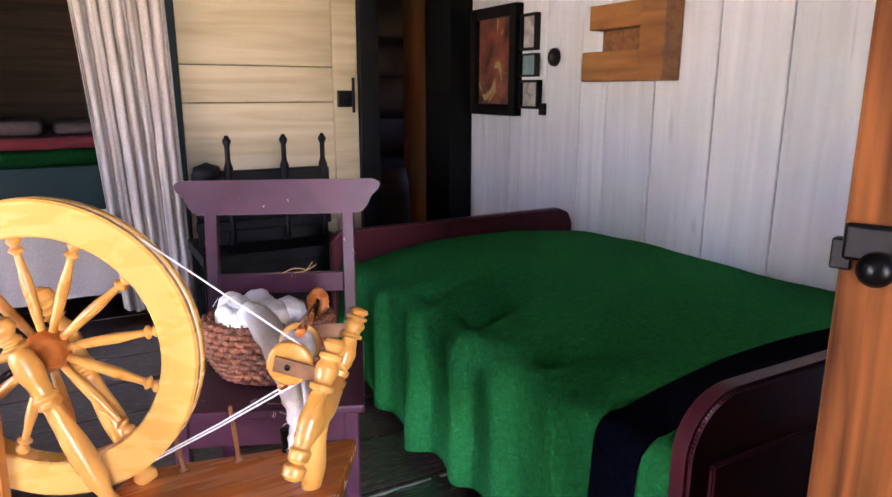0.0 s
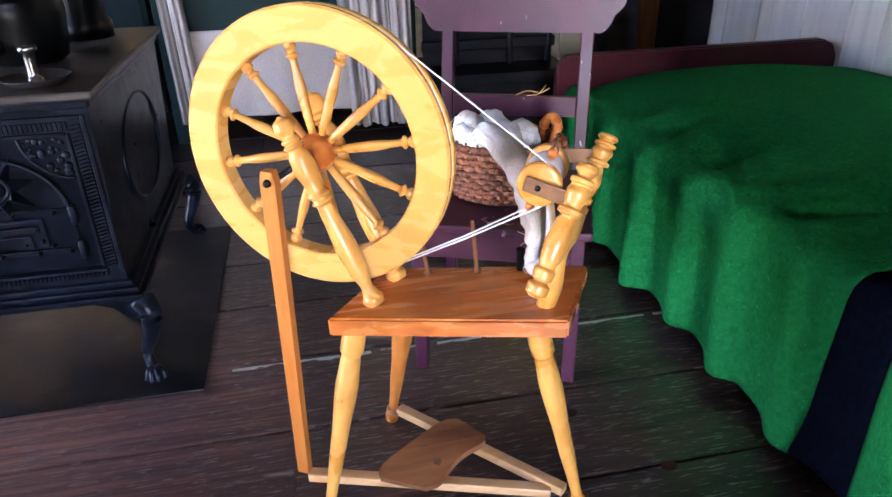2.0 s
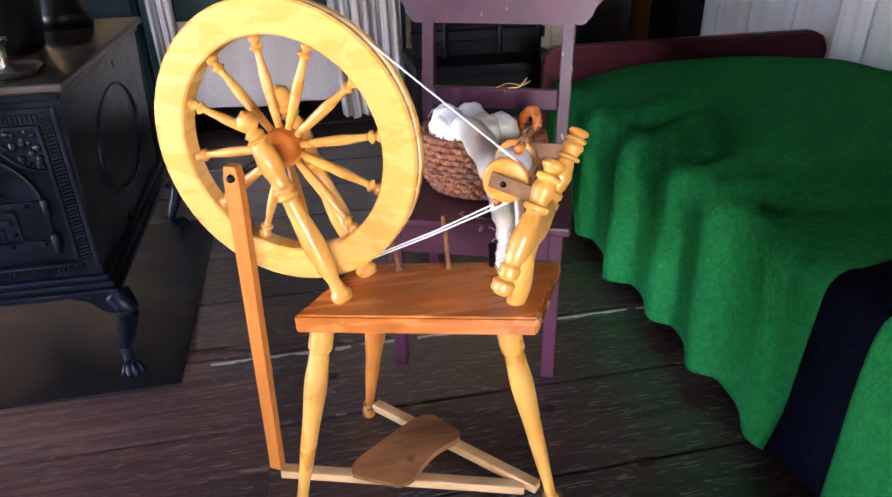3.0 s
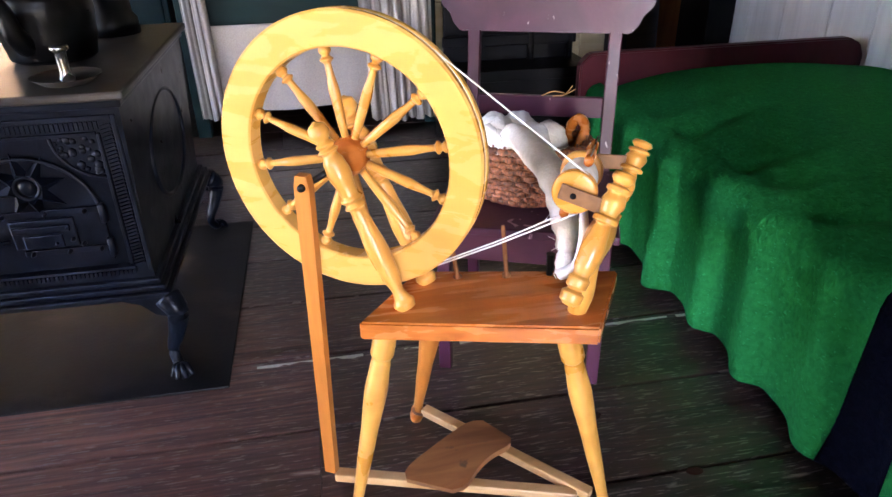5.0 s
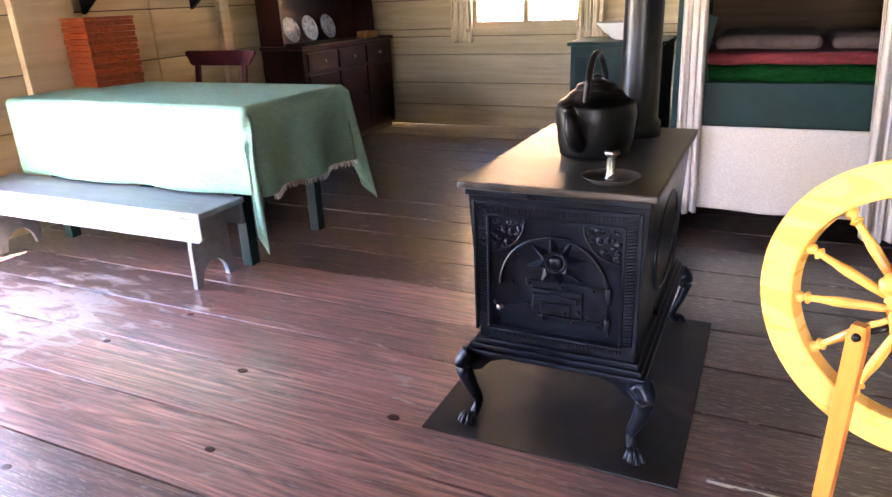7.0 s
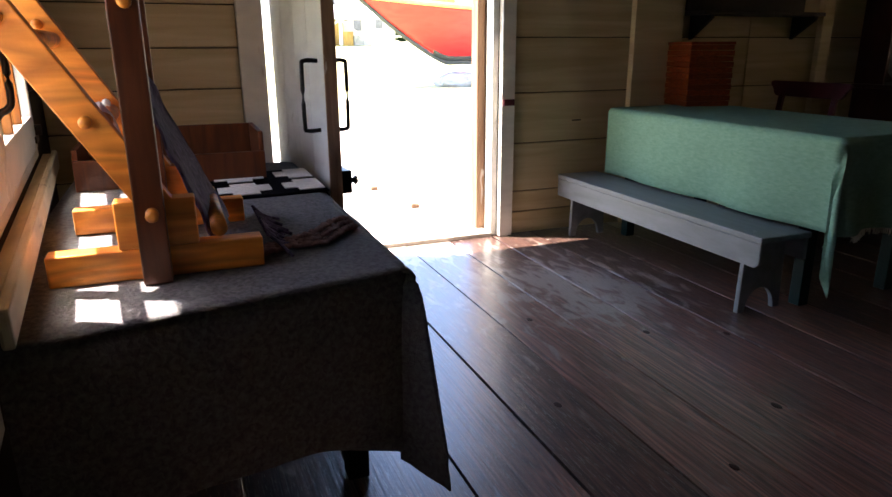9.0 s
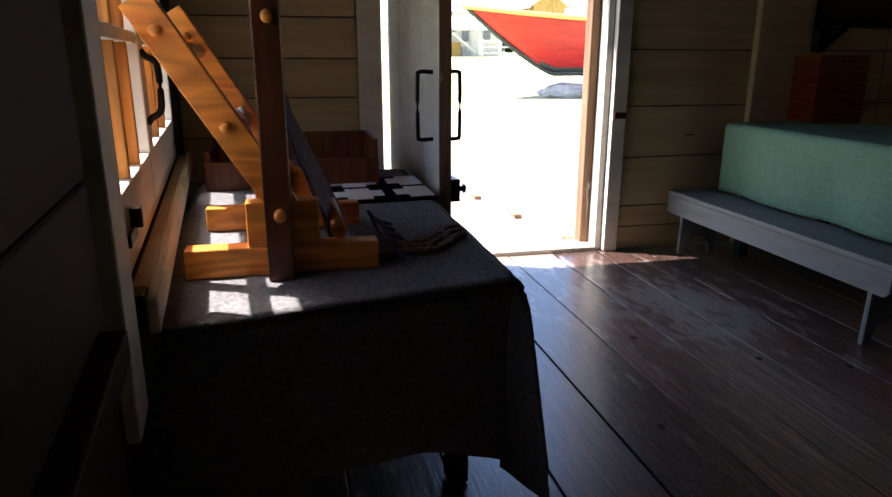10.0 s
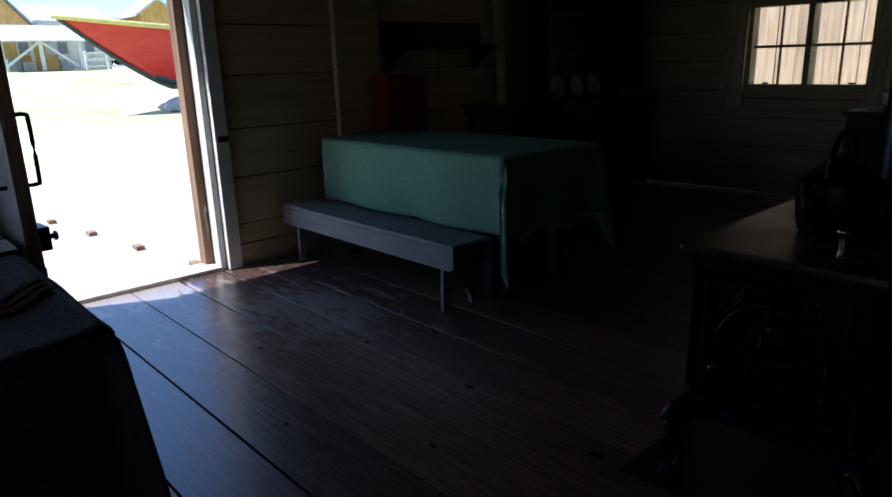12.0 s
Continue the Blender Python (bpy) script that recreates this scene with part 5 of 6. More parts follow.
cst = thing("candlestick", (-1.17, 2.135, 0.755), "low pewter chamberstick on the stove", "candlestick")
part("dish", lathe(bmesh.new(), (-1.17, 2.135, 0.7552), (-1.17, 2.135, 0.773), [(0, 0.05), (0.2, 0.055), (0.9, 0.073), (1, 0.075), (0.75, 0.07), (0.35, 0.05)], 28), IRON_TOP, cst, smooth=True)
part("socket", lathe(bmesh.new(), (-1.17, 2.135, 0.761), (-1.17, 2.135, 0.835), smoothed([(0, 0.018), (0.2, 0.012), (0.8, 0.012), (0.92, 0.02), (1, 0.019)], 3), 18), BRASS, cst, smooth=True)

# ---- table, bench and what is there ----
TX0, TX1, TY0, TY1, TZ = -4.52, -2.90, 2.75, 3.52, 0.795
table = thing("dining_table", (-3.76, 3.12, 0), "plain wooden dining table under a mint cloth", "table")
part("tabletop", B((TX0, TY0, TZ - 0.035), (TX1, TY1, TZ), bev=0.004), TREADLE, table)
for x in (TX0 + 0.08, TX1 - 0.22):
    for y in (TY0 + 0.08, TY1 - 0.12):
        part("leg", B((x, y, 0), (x + 0.06, y + 0.06, TZ - 0.036)), GREEN_P, table)


def cloth_at(u, v):
    """u: across from the bench side to the far side, v: along from the wall end to the free end; the hanging parts fold."""
    a = -0.40 + u * (TY1 - TY0 + 0.80)
    b = v * (TX1 - TX0 + 0.40)
    ly, lx = TY1 - TY0, TX1 - TX0
    dy_ = -min(0, a) + max(0, a - ly)
    db = max(0, b - lx)
    x = TX0 + min(b, lx)
    y = TY0 + min(max(a, 0), ly)
    z = TZ + 0.006 + 0.002 * nz(x * 6, y * 6)
    if a < 0:
        y -= 0.012 + 0.020 * dy_ + dy_ * 0.05 * math.sin(x * 9 + 2 * nz(x * 2, 3)) * (1 if dy_ > 0.03 else 0)
        z -= dy_
    if a > ly:
        y += 0.012 + 0.1 * dy_ + dy_ * 0.08 * math.sin(x * 11)
        z -= dy_
    if db > 0:
        x += 0.012 + 0.05 * db + db * 0.10 * math.sin(a * 16 + 1) * min(1, db * 4)
        z -= db
    if db > 0 and dy_ > 0:
        s = -1 if a < 0 else 1
        k = math.sqrt(db * dy_)
        r = max(db, dy_)
        x = TX1 + 0.012 + 0.30 * min(db, 0.4) * dy_ / (r + 1e-6) * 0.7
        y = (TY0 if s < 0 else TY1) + s * (0.012 + 0.30 * dy_ * db / (r + 1e-6) * 0.7)
        z = TZ + 0.006 - r - 0.62 * min(db, dy_)
        x += 0.02 * math.sin(14 * (db - dy_))
        y += 0.02 * math.cos(17 * (db - dy_))
    return Vector((x, y, max(z, 0.04)))


tcloth = tagged(put("tablecloth", sheet(70, 90, cloth_at, 0.003), MINT, True), "pale mint tablecloth with a fringed hem", "tablecloth")
bm = bmesh.new()
random.seed(3)
for k in range(150):
    u = 0.28 + 0.5 * k / 150
    p = cloth_at(u, 1.0)
    q = p + Vector((random.uniform(-0.004, 0.008), random.uniform(-0.006, 0.006), -random.uniform(0.018, 0.034)))
    tube(bm, [p, p.lerp(q, 0.5) + Vector((0.002, 0, 0)), q], 0.0022, 4)
tagged(part("fringe", bm, FRINGE, tcloth, "pale knotted fringe"), kind="stuff")

BX0, BX1, BZT = -4.66, -2.99, 0.385
bench = thing("bench", (-3.83, 2.63, 0), "pale grey painted bench beside the table", "bench")
part("seat", B((BX0, 2.475, BZT - 0.028), (BX1, 2.765, BZT), bev=0.006), BENCH_P, bench)
part("apron", outline([(BX0, 0.245), (BX1 - 0.03, 0.245), (BX1 - 0.004, 0.268), (BX1 - 0.004, BZT - 0.0285), (BX0, BZT - 0.0285)], 0.022, Matrix.Translation((0, 2.478, 0)), 0.003), BENCH_P, bench)
part("apron", B((BX0, 2.74, 0.255), (BX1 - 0.01, 2.76, BZT - 0.0285)), BENCH_P, bench)
for x in (BX0 + 0.12, BX1 - 0.13):
    pts = [(0, 0), (0.04, 0)] + [(0.125 - 0.085 * math.cos(a), 0.0 + 0.11 * math.sin(a)) for a in [math.pi * k / 12 for k in range(1, 12)]] + [(0.21, 0), (0.25, 0), (0.24, BZT - 0.029), (0.01, BZT - 0.029)]
    part("end_board", outline(pts, 0.026, Matrix.Translation((x + 0.02, 2.502, 0)) @ Matrix.Rotation(radians(90), 4, "Z"), 0.002), BENCH_P, bench)

rb = thing("red_basket", (-4.49, 3.38, TZ), "square red-brown woven splint basket on the table", "basket")
bm = bmesh.new()
RM2 = Matrix.Translation((-4.49, 3.38, TZ + 0.0085)) @ Matrix.Rotation(radians(-12), 4, "Z")
for k in range(11):
    z = k * 0.034
    g = 0.145 + 0.003 * (k % 2)
    for s in ((-g, -g, g, -g + 0.006), (-g, g - 0.006, g, g), (-g, -g, -g + 0.006, g), (g - 0.006, -g, g, g)):
        part("splint", B((s[0], s[1], z), (s[2], s[3], z + 0.031), RM2, 0.0015), RED_WICKER, rb)
part("lid", B((-0.15, -0.15, 0.372), (0.15, 0.15, 0.39), RM2), RED_WICKER, rb)
part("bottom", B((-0.14, -0.14, 0.0), (0.14, 0.14, 0.004), RM2, 0), RED_WICKER, rb)

CM2 = Matrix.Translation((-4.48, 3.70, 0)) @ Matrix.Rotation(radians(2), 4, "Z") @ Matrix.Translation((0.41, 0, 0.06)) @ Matrix.Diagonal((1.1, 1, 1.06, 1))
CM2.translation.z = 0.0
chair("dining_chair", CM2, MAROON, "dark red wooden chair behind the table")

# posts and the plate shelf on the west wall
for y0, y1, d in ((3.0, 3.38, 0.05), (4.62, 4.72, 0.05)):
    tagged(put("wall_post", B((XW, y0, 0), (XW + d, y1, ZC - 0.17), bev=0.006), CREAM_H), "upright board on the wall, white paint toned cream for warm light", "post", "wall posts")
sh = thing("plate_shelf", (XW + 0.05, 3.95, 1.25), "dark wooden wall shelf above the table", "shelf")
part("board", B((XW + 0.001, 3.42, 1.36), (XW + 0.2, 4.46, 1.385)), BLACK_WOOD, sh)
for y in (3.47, 4.37):
    part("bracket", outline([(0, 0), (0.19, 0.13), (0.19, 0.15), (0, 0.15)], 0.03, Matrix.Translation((XW + 0.001, y, 1.21))), BLACK_WOOD, sh)
part("back_board", B((XW + 0.001, 3.42, 1.386), (XW + 0.02, 4.46, 1.56)), BLACK_WOOD, sh)

hutch = thing("hutch", (-4.5, 5.8, 0), "dark red-brown wooden dresser with drawers and plate shelves", "dresser")
HX0, HX1, HY0, HY1 = XW + 0.012, -4.29, 5.07, 6.52
part("body", B((HX0, HY0, 0.06), (HX1, HY1, 0.86), bev=0.005), HUTCH, hutch)
part("plinth", B((HX0, HY0 + 0.02, 0), (HX1 - 0.03, HY1 - 0.02, 0.06)), HUTCH, hutch)
part("counter", B((HX0, HY0 - 0.02, 0.86), (HX1 + 0.02, HY1 + 0.02, 0.89), bev=0.006), HUTCH, hutch)
for k in range(3):
    y0 = HY0 + 0.05 + k * 0.46
    d = part("drawer", B((HX1, y0, 0.68), (HX1 + 0.015, y0 + 0.42, 0.83), bev=0.004), HUTCH, hutch)
    part("knob", lathe(bmesh.new(), (HX1 + 0.015, y0 + 0.21, 0.755), (HX1 + 0.045, y0 + 0.21, 0.755), [(0, 0.008), (0.5, 0.008), (0.8, 0.016), (1, 0.012)], 10), BRASS, d, smooth=True)
    d = part("door", B((HX1, y0, 0.12), (HX1 + 0.015, y0 + 0.42, 0.65), bev=0.004), HUTCH, hutch)
    part("knob", lathe(bmesh.new(), (HX1 + 0.015, y0 + 0.37, 0.42), (HX1 + 0.045, y0 + 0.37, 0.42), [(0, 0.008), (0.5, 0.008), (0.8, 0.016), (1, 0.012)], 10), BRASS, d, smooth=True)
part("rack_side", B((HX0, HY0, 0.891), (HX0 + 0.24, HY0 + 0.03, 1.95)), HUTCH, hutch)
part("rack_side", B((HX0, HY1 - 0.03, 0.891), (HX0 + 0.24, HY1, 1.95)), HUTCH, hutch)
part("rack_back", B((HX0, HY0 + 0.031, 0.891), (HX0 + 0.02, HY1 - 0.031, 1.95)), HUTCH, hutch)
for z in (1.28, 1.62, 1.93):
    part("rack_shelf", B((HX0 + 0.021, HY0 + 0.031, z), (HX0 + 0.23, HY1 - 0.031, z + 0.022)), HUTCH, hutch)
for y in (5.35, 5.62, 5.9):
    pl = lathe(bmesh.new(), (HX0 + 0.09, y, 1.003), (HX0 + 0.125, y, 1.013), [(0, 0.055), (0.3, 0.07), (0.9, 0.108), (1, 0.11), (0.8, 0.1), (0.4, 0.06)], 24)
    tagged(put("plate", pl, CHINA, True), "blue and white china plate on the dresser", "plate", "dresser plates")
tagged(put("tin_box", B((-4.42, 6.12, 0.8905), (-4.3, 6.3, 0.95)), CARVED), "small brown box on the dresser", "box")

# washstand left of the built-in bed
ws = thing("washstand", (-1.72, 4.95, 0), "dark green painted washstand with a white basin", "cabinet")
part("body", B((-1.98, 4.72, 0), (-1.42, 5.2, 0.90), bev=0.006), GREEN_P, ws)
part("top", B((-2.0, 4.70, 0.90), (-1.40, 5.22, 0.925), bev=0.005), GREEN_P, ws)
part("door", B((-1.95, 4.705, 0.08), (-1.45, 4.72, 0.84), bev=0.004), GREEN_P, ws)
tagged(put("wash_basin", lathe(bmesh.new(), (-1.68, 4.92, 0.9255), (-1.68, 4.92, 1.03), smoothed([(0, 0.07), (0.1, 0.09), (0.6, 0.15), (0.95, 0.185), (1, 0.19), (0.9, 0.175), (0.3, 0.09)], 3), 28), WHITE_P, True), "white enamel wash basin on the washstand", "basin")

# ---- north window ----
win1 = thing("window_1", (-2.92, YN, 0.93), "small two-sash window with cream frame", "window", kind="structure")
for x0, x1, z0, z1 in ((-3.47, -3.40, 0.93, 1.72), (-2.44, -2.37, 0.93, 1.72), (-3.40, -2.44, 1.65, 1.72), (-3.40, -2.44, 0.93, 0.985), (-2.945, -2.895, 0.985, 1.65)):
    part("frame_bar", B((x0, YN - 0.02, z0), (x1, YN + 0.10, z1)), CREAM_H, win1)
for x0, x1 in ((-3.40, -2.945), (-2.895, -2.44)):
    part("muntin", B((x0, YN + 0.04, 1.30), (x1, YN + 0.07, 1.325), bev=0.002), CREAM_H, win1)
    part("muntin", B(((x0 + x1) / 2 - 0.008, YN + 0.042, 0.985), ((x0 + x1) / 2 + 0.008, YN + 0.068, 1.65), bev=0.002), CREAM_H, win1)
    g = part("pane", B((x0, YN + 0.052, 0.985), (x1, YN + 0.056, 1.65), bev=0), glass, win1)
    g.visible_shadow = False
    part("catch", B(((x0 + x1) / 2 + 0.1 * (1 if x0 > -3 else -1), YN - 0.035, 0.99), ((x0 + x1) / 2 + 0.1 * (1 if x0 > -3 else -1) + 0.05, YN - 0.02, 1.005), bev=0.002), BLACK_IRON, win1)
part("sill", B((-3.52, YN - 0.07, 0.895), (-2.32, YN + 0.02, 0.93), bev=0.005), CREAM_H, win1)
drape("window_curtain", -3.62, -3.42, -3.66, -3.44, 1.8, 0.80, YN - 0.06, 0.02, 4, "thin cream curtain beside the window", material=SHEER, seed=5)
drape("window_curtain", -2.42, -2.18, -2.44, -2.2, 1.8, 0.80, YN - 0.06, 0.02, 4, "thin cream curtain beside the window", material=SHEER, seed=6)
tagged(put("trim_north_log", B((XW, YN - 0.035, 0.515), (-1.27, YN - 0.001, 0.69), bev=0.008), CREAM_H), "projecting cream log in the wall below the window", "trim", kind="structure")

# ---- south window, with the loom table below ----
win2 = thing("window_2", SM @ Vector((sx(-3.1), 0, 0.76)), "white two-casement window with bare wooden glazing bars", "window", kind="structure")
WX0, WXM, WX1, WZ0, WZ1 = sx(-4.02), 1.80, 2.588, 0.76, 1.72
for x0, x1, z0, z1 in ((WX0, WX0 + 0.05, WZ0, WZ1), (WX1 - 0.05, WX1, WZ0, WZ1), (WX0 + 0.05, WX1 - 0.05, WZ1 - 0.05, WZ1), (WX0 + 0.05, WX1 - 0.05, WZ0, WZ0 + 0.035)):
    part("frame_bar", B((x0, -0.12, z0), (x1, 0.0, z1), SM), WHITE_P, win2)
for a, b in ((WX0 + 0.052, WXM - 0.003), (WXM + 0.003, WX1 - 0.052)):
    cs = part("casement", B((a, -0.045, 0.80), (a + 0.055, 0.006, 1.665), SM), WHITE_P, win2)
    part("stile", B((b - 0.055, -0.045, 0.80), (b, 0.006, 1.665), SM), WHITE_P, cs)
    part("rail", B((a + 0.055, -0.043, 0.80), (b - 0.055, 0.004, 0.925), SM), WHITE_P, cs)
    part("rail", B((a + 0.055, -0.043, 1.61), (b - 0.055, 0.004, 1.665), SM), WHITE_P, cs)
    part("rail", B((a + 0.055, -0.04, 1.205), (b - 0.055, 0.0, 1.235), SM), WHITE_P, cs)
    for k in (1, 2):
        xm = a + 0.055 + (b - a - 0.11) * k / 3
        part("glazing_bar", B((xm - 0.012, -0.075, 0.925), (xm + 0.012, 0.0, 1.205), SM, 0.003), PINE_V, cs, "orange-brown bare wooden glazing bar")
        part("glazing_bar", B((xm - 0.012, -0.075, 1.235), (xm + 0.012, 0.0, 1.61), SM, 0.003), PINE_V, cs, "orange-brown bare wooden glazing bar")
    g = part("pane", B((a + 0.055, -0.026, 0.925), (b - 0.055, -0.022, 1.61), SM, 0), glass, cs)
    g.visible_shadow = False
part("sill", B((WX0 - 0.25, -0.02, 0.675), (WX1 - 0.10, 0.030, 0.735), SM, 0.006), SILL, win2, "thick worn window sill")
part("sill_lip", B((WX0 - 0.25, 0.0305, 0.672), (WX1 - 0.04, 0.052, 0.748), SM, 0.006), SILL, win2, "rounded pale sill edge")
part("sill_end", B((WX1 - 0.0995, -0.02, 0.685), (WX1 - 0.035, 0.030, 0.752), SM, 0.004), BLACK_IRON, win2, "black iron block on the sill")
HX = WXM + 0.03
hnd = tube(bmesh.new(), [SM @ Vector(p) for p in spline([(HX, 0.006, 1.19), (HX, 0.018, 1.175), (HX, 0.035, 1.165), (HX, 0.045, 1.145), (HX, 0.045, 1.05), (HX, 0.035, 1.025), (HX, 0.018, 1.015), (HX, 0.006, 1.0)], 5)], 0.009)
part("handle", hnd, BLACK_IRON, win2, "black iron window handle", True)
for x in (WX1 - 0.21, WX0 + 0.04):
    part("hinge", B((x, 0.007, 0.825), (x + 0.11, 0.014, 0.850), SM, 0.002), BLACK_IRON, win2)
    part("hinge", B((x + 0.03, 0.007, 0.8505), (x + 0.05, 0.03, 0.89), SM, 0.002), BLACK_IRON, win2)
tagged(put("trim_south_window", B((WX1 + 0.002, -0.02, 0.55), (WX1 + 0.135, 0.02, 1.8), SM), WHITE_P), "white window casing", "trim", kind="structure")
tagged(put("trim_south_ledge", B((sx(-1.92), -0.02, 0.74), (sx(-1.04), 0.035, 0.79), SM), DARK_H), "brown wall ledge beside the entrance", "trim", kind="structure")

LX0, LX1, LY0, LY1, LZ = -4.28, -2.47, -0.20, 0.75, 0.62
ltab = thing("loom_table", (-3.4, 0.3, 0), "wooden trestle table under the window", "table")
part("tabletop", B((LX0, LY0, LZ - 0.035), (LX1 - 0.07, LY1 - 0.07, LZ)), TREADLE, ltab)
part("end_board", B((LX1 - 0.069, LY0, LZ - 0.034), (LX1 + 0.03, LY0 + 0.42, LZ - 0.001)), TREADLE, ltab)
for x in (LX0 + 0.05, LX1 - 0.11):
    for y in (LY0 + 0.06, LY1 - 0.15):
        part("leg", B((x - 0.03, y - 0.03, 0), (x + 0.03, y + 0.03, LZ - 0.036)), BLACK_WOOD, ltab)
    part("stretcher", B((x - 0.02, LY0 + 0.09, 0.14), (x + 0.02, LY1 - 0.18, 0.185)), BLACK_WOOD, ltab)


def grey_at(u, v):
    a = u * (LY1 - LY0 + 0.50)           # from the window to the free edge
    b = v * (LX1 - LX0 + 0.52)           # from the far end to the near end
    ly, lx = LY1 - LY0, LX1 - LX0
    da, db = max(0, a - ly), max(0, b - lx)
    x, y = LX0 + min(b, lx) * (1 + 0.20 * max(0, ly - a) / lx), LY0 + min(a, ly)
    z = LZ + 0.008 + 0.003 * nz(x * 4, y * 4)
    R = 0.05

    def bend(d):
        if d < R * 1.57:
            t = d / R
            return R * math.sin(t), R * (1 - math.cos(t))
        return R, R + d - R * 1.57
    if da > 0 and db <= 0:
        o, dn = bend(da)
        y, z = y - R + o + 0.012 * math.sin(x * 10) * min(1, da * 4), z - dn * 0.55
    elif db > 0 and da <= 0:
        o, dn = bend(db)
        x, z = x - R + o + 0.02 * nz(y * 5, 2) * min(1, db * 4) + 0.014 * math.sin(y * 14) * db, z - dn * 0.86 + 0.03 * nz(y * 3, 5) * db - 0.22 * db * max(0.0, (a - ly + 0.3) / 0.3) ** 1.5
    elif da > 0 and db > 0:
        o1, d1 = bend(da)
        o2, d2 = bend(db)
        r = max(d1 * 0.55, d2 * 0.86)
        x, y = x - R + o2 * min(1, d2 / (d1 + 1e-5) + 0.2), y - R + o1 * min(1, d1 / (d2 + 1e-5) + 0.2) + 0.07 * min(da, db)
        z = z - r - 0.22 * db - 0.10 * min(da, db) * (1 - min(da, db))
        x += 0.30 * min(da, db)
    return Vector((x, y, max(z, 0.05)))


tagged(put("wool_table_cover", sheet(56, 80, grey_at, 0.006), GREY_WOOL, True), "dark grey wool cover hanging over the loom table", "tablecloth")

ZT = LZ + 0.0145
loom = thing("table_loom", (-2.9, 0.15, ZT), "small pine table loom with sloping arms", "loom")
for x in (-2.66, -3.16):
    part("foot", B((x - 0.03, -0.085, ZT), (x + 0.03, 0.40, ZT + 0.075)), PINE, loom)
    part("upright", B((x + 0.032, 0.118, ZT + 0.001), (x + 0.09, 0.182, 1.72)), RED_SHADE_PINE, loom, "pine upright toned red-brown as in shade")
    part("block", B((x - 0.028, 0.07, ZT + 0.0755), (x + 0.028, 0.25, ZT + 0.19)), PINE, loom)
    a, b = Vector((x - 0.0, 0.17, 0.80)), Vector((x - 0.0, -0.135, 1.30))
    arm = bar(a, b, 0.05, 0.075, PINE_V, "")
    part("arm", arm, PINE, loom)
    for t in (0.12, 0.42, 0.86):
        c = a.lerp(b, t)
        part("peg", lathe(bmesh.new(), c + Vector((-0.04, 0, 0)), c + Vector((0.055, 0, 0)), [(0, 0.014), (0.9, 0.014), (1, 0.008)], 12), PINE, loom, smooth=True)
    for z in (ZT + 0.17, 1.26):
        part("peg", lathe(bmesh.new(), (x + 0.06, 0.155, z), (x + 0.122, 0.155, z), [(0, 0.015), (0.9, 0.015), (1, 0.009)], 12), PINE, loom, smooth=True)
for y, z, r in ((-0.065, 1.19, 0.022), (0.055, 0.99, 0.024), (0.30, ZT + 0.10, 0.02), (0.155, 1.45, 0.022)):
    part("roller", lathe(bmesh.new(), (-3.16, y, z), (-2.66, y, z), [(0, r), (1, r)], 14), PINE, loom, smooth=True)


def web_at(u, v):
    x = -2.72 - 0.36 * u
    y = 0.13 + 0.165 * v + 0.05 * u * (0.5 + 0.5 * v) + 0.012 * nz(u * 6, v * 5)
    z = 1.10 - (1.10 - ZT - 0.03) * v ** 1.05 + 0.012 * nz(u * 8, v * 8, 3)
    return Vector((x, y, z))


web = tagged(put("woven_band", sheet(12, 30, web_at, 0.006), PURPLE_WEAVE, True), "purple and white woven web hanging on the loom", "textile")
bm = bmesh.new()
random.seed(8)
for k in range(16):
    x = -2.71 - 0.36 * k / 15
    tube(bm, spline([(x, 0.42, ZT + 0.06), (x + random.uniform(-0.02, 0.02), 0.45, ZT + 0.03), (x + random.uniform(-0.03, 0.05), 0.47 + random.uniform(0, 0.04), ZT + 0.006)], 4), 0.005, 6)
part("tassel_fringe", bm, PURPLE_WEAVE, web)
for k in range(3):
    q = spline([(-2.74 + 0.02 * k, 0.40, ZT + 0.012), (-2.80 + 0.03 * k, 0.48, ZT + 0.012), (-2.85 + 0.05 * k, 0.56 + 0.01 * k, ZT + 0.012), (-2.98 + 0.06 * k, 0.66, ZT + 0.012), (-2.99 + 0.05 * k, 0.70, ZT + 0.01)], 10)
    bm = bmesh.new()
    for s in range(3):
        tube(bm, [p + 0.008 * Vector((math.cos(i * 0.9 + s * 2.09), math.sin(i * 0.9 + s * 2.09), 0.5 * math.sin(i * 1.8 + s))) for i, p in enumerate(q)], 0.007, 6)
    tagged(put("yarn_braid", bm, BRAID, True), "brown plaited yarn lying on the wool cover", "yarn", "yarn braids")
bm = tube(bmesh.new(), spline([(-3.10, 0.05, 1.02), (-3.0, 0.06, 0.98), (-2.95, 0.08, 0.93), (-2.9, 0.07, 0.99), (-2.86, 0.05, 1.03)], 8), [0.012] * 33, 8)
tagged(put("yarn_hank", bm, WHITE_WEAVE, True), "hank of grey-white yarn tied to the loom", "yarn")

rug = tagged(put("table_runner", sheet(30, 30, lambda u, v: grey_at(0.36 + 0.34 * u + 0.0, 0.12 + 0.22 * v) + Vector((0, 0, 0.006)), 0.008), NAVY_WOOL, True), "black and white stepped-pattern woven mat on the table", "textile")
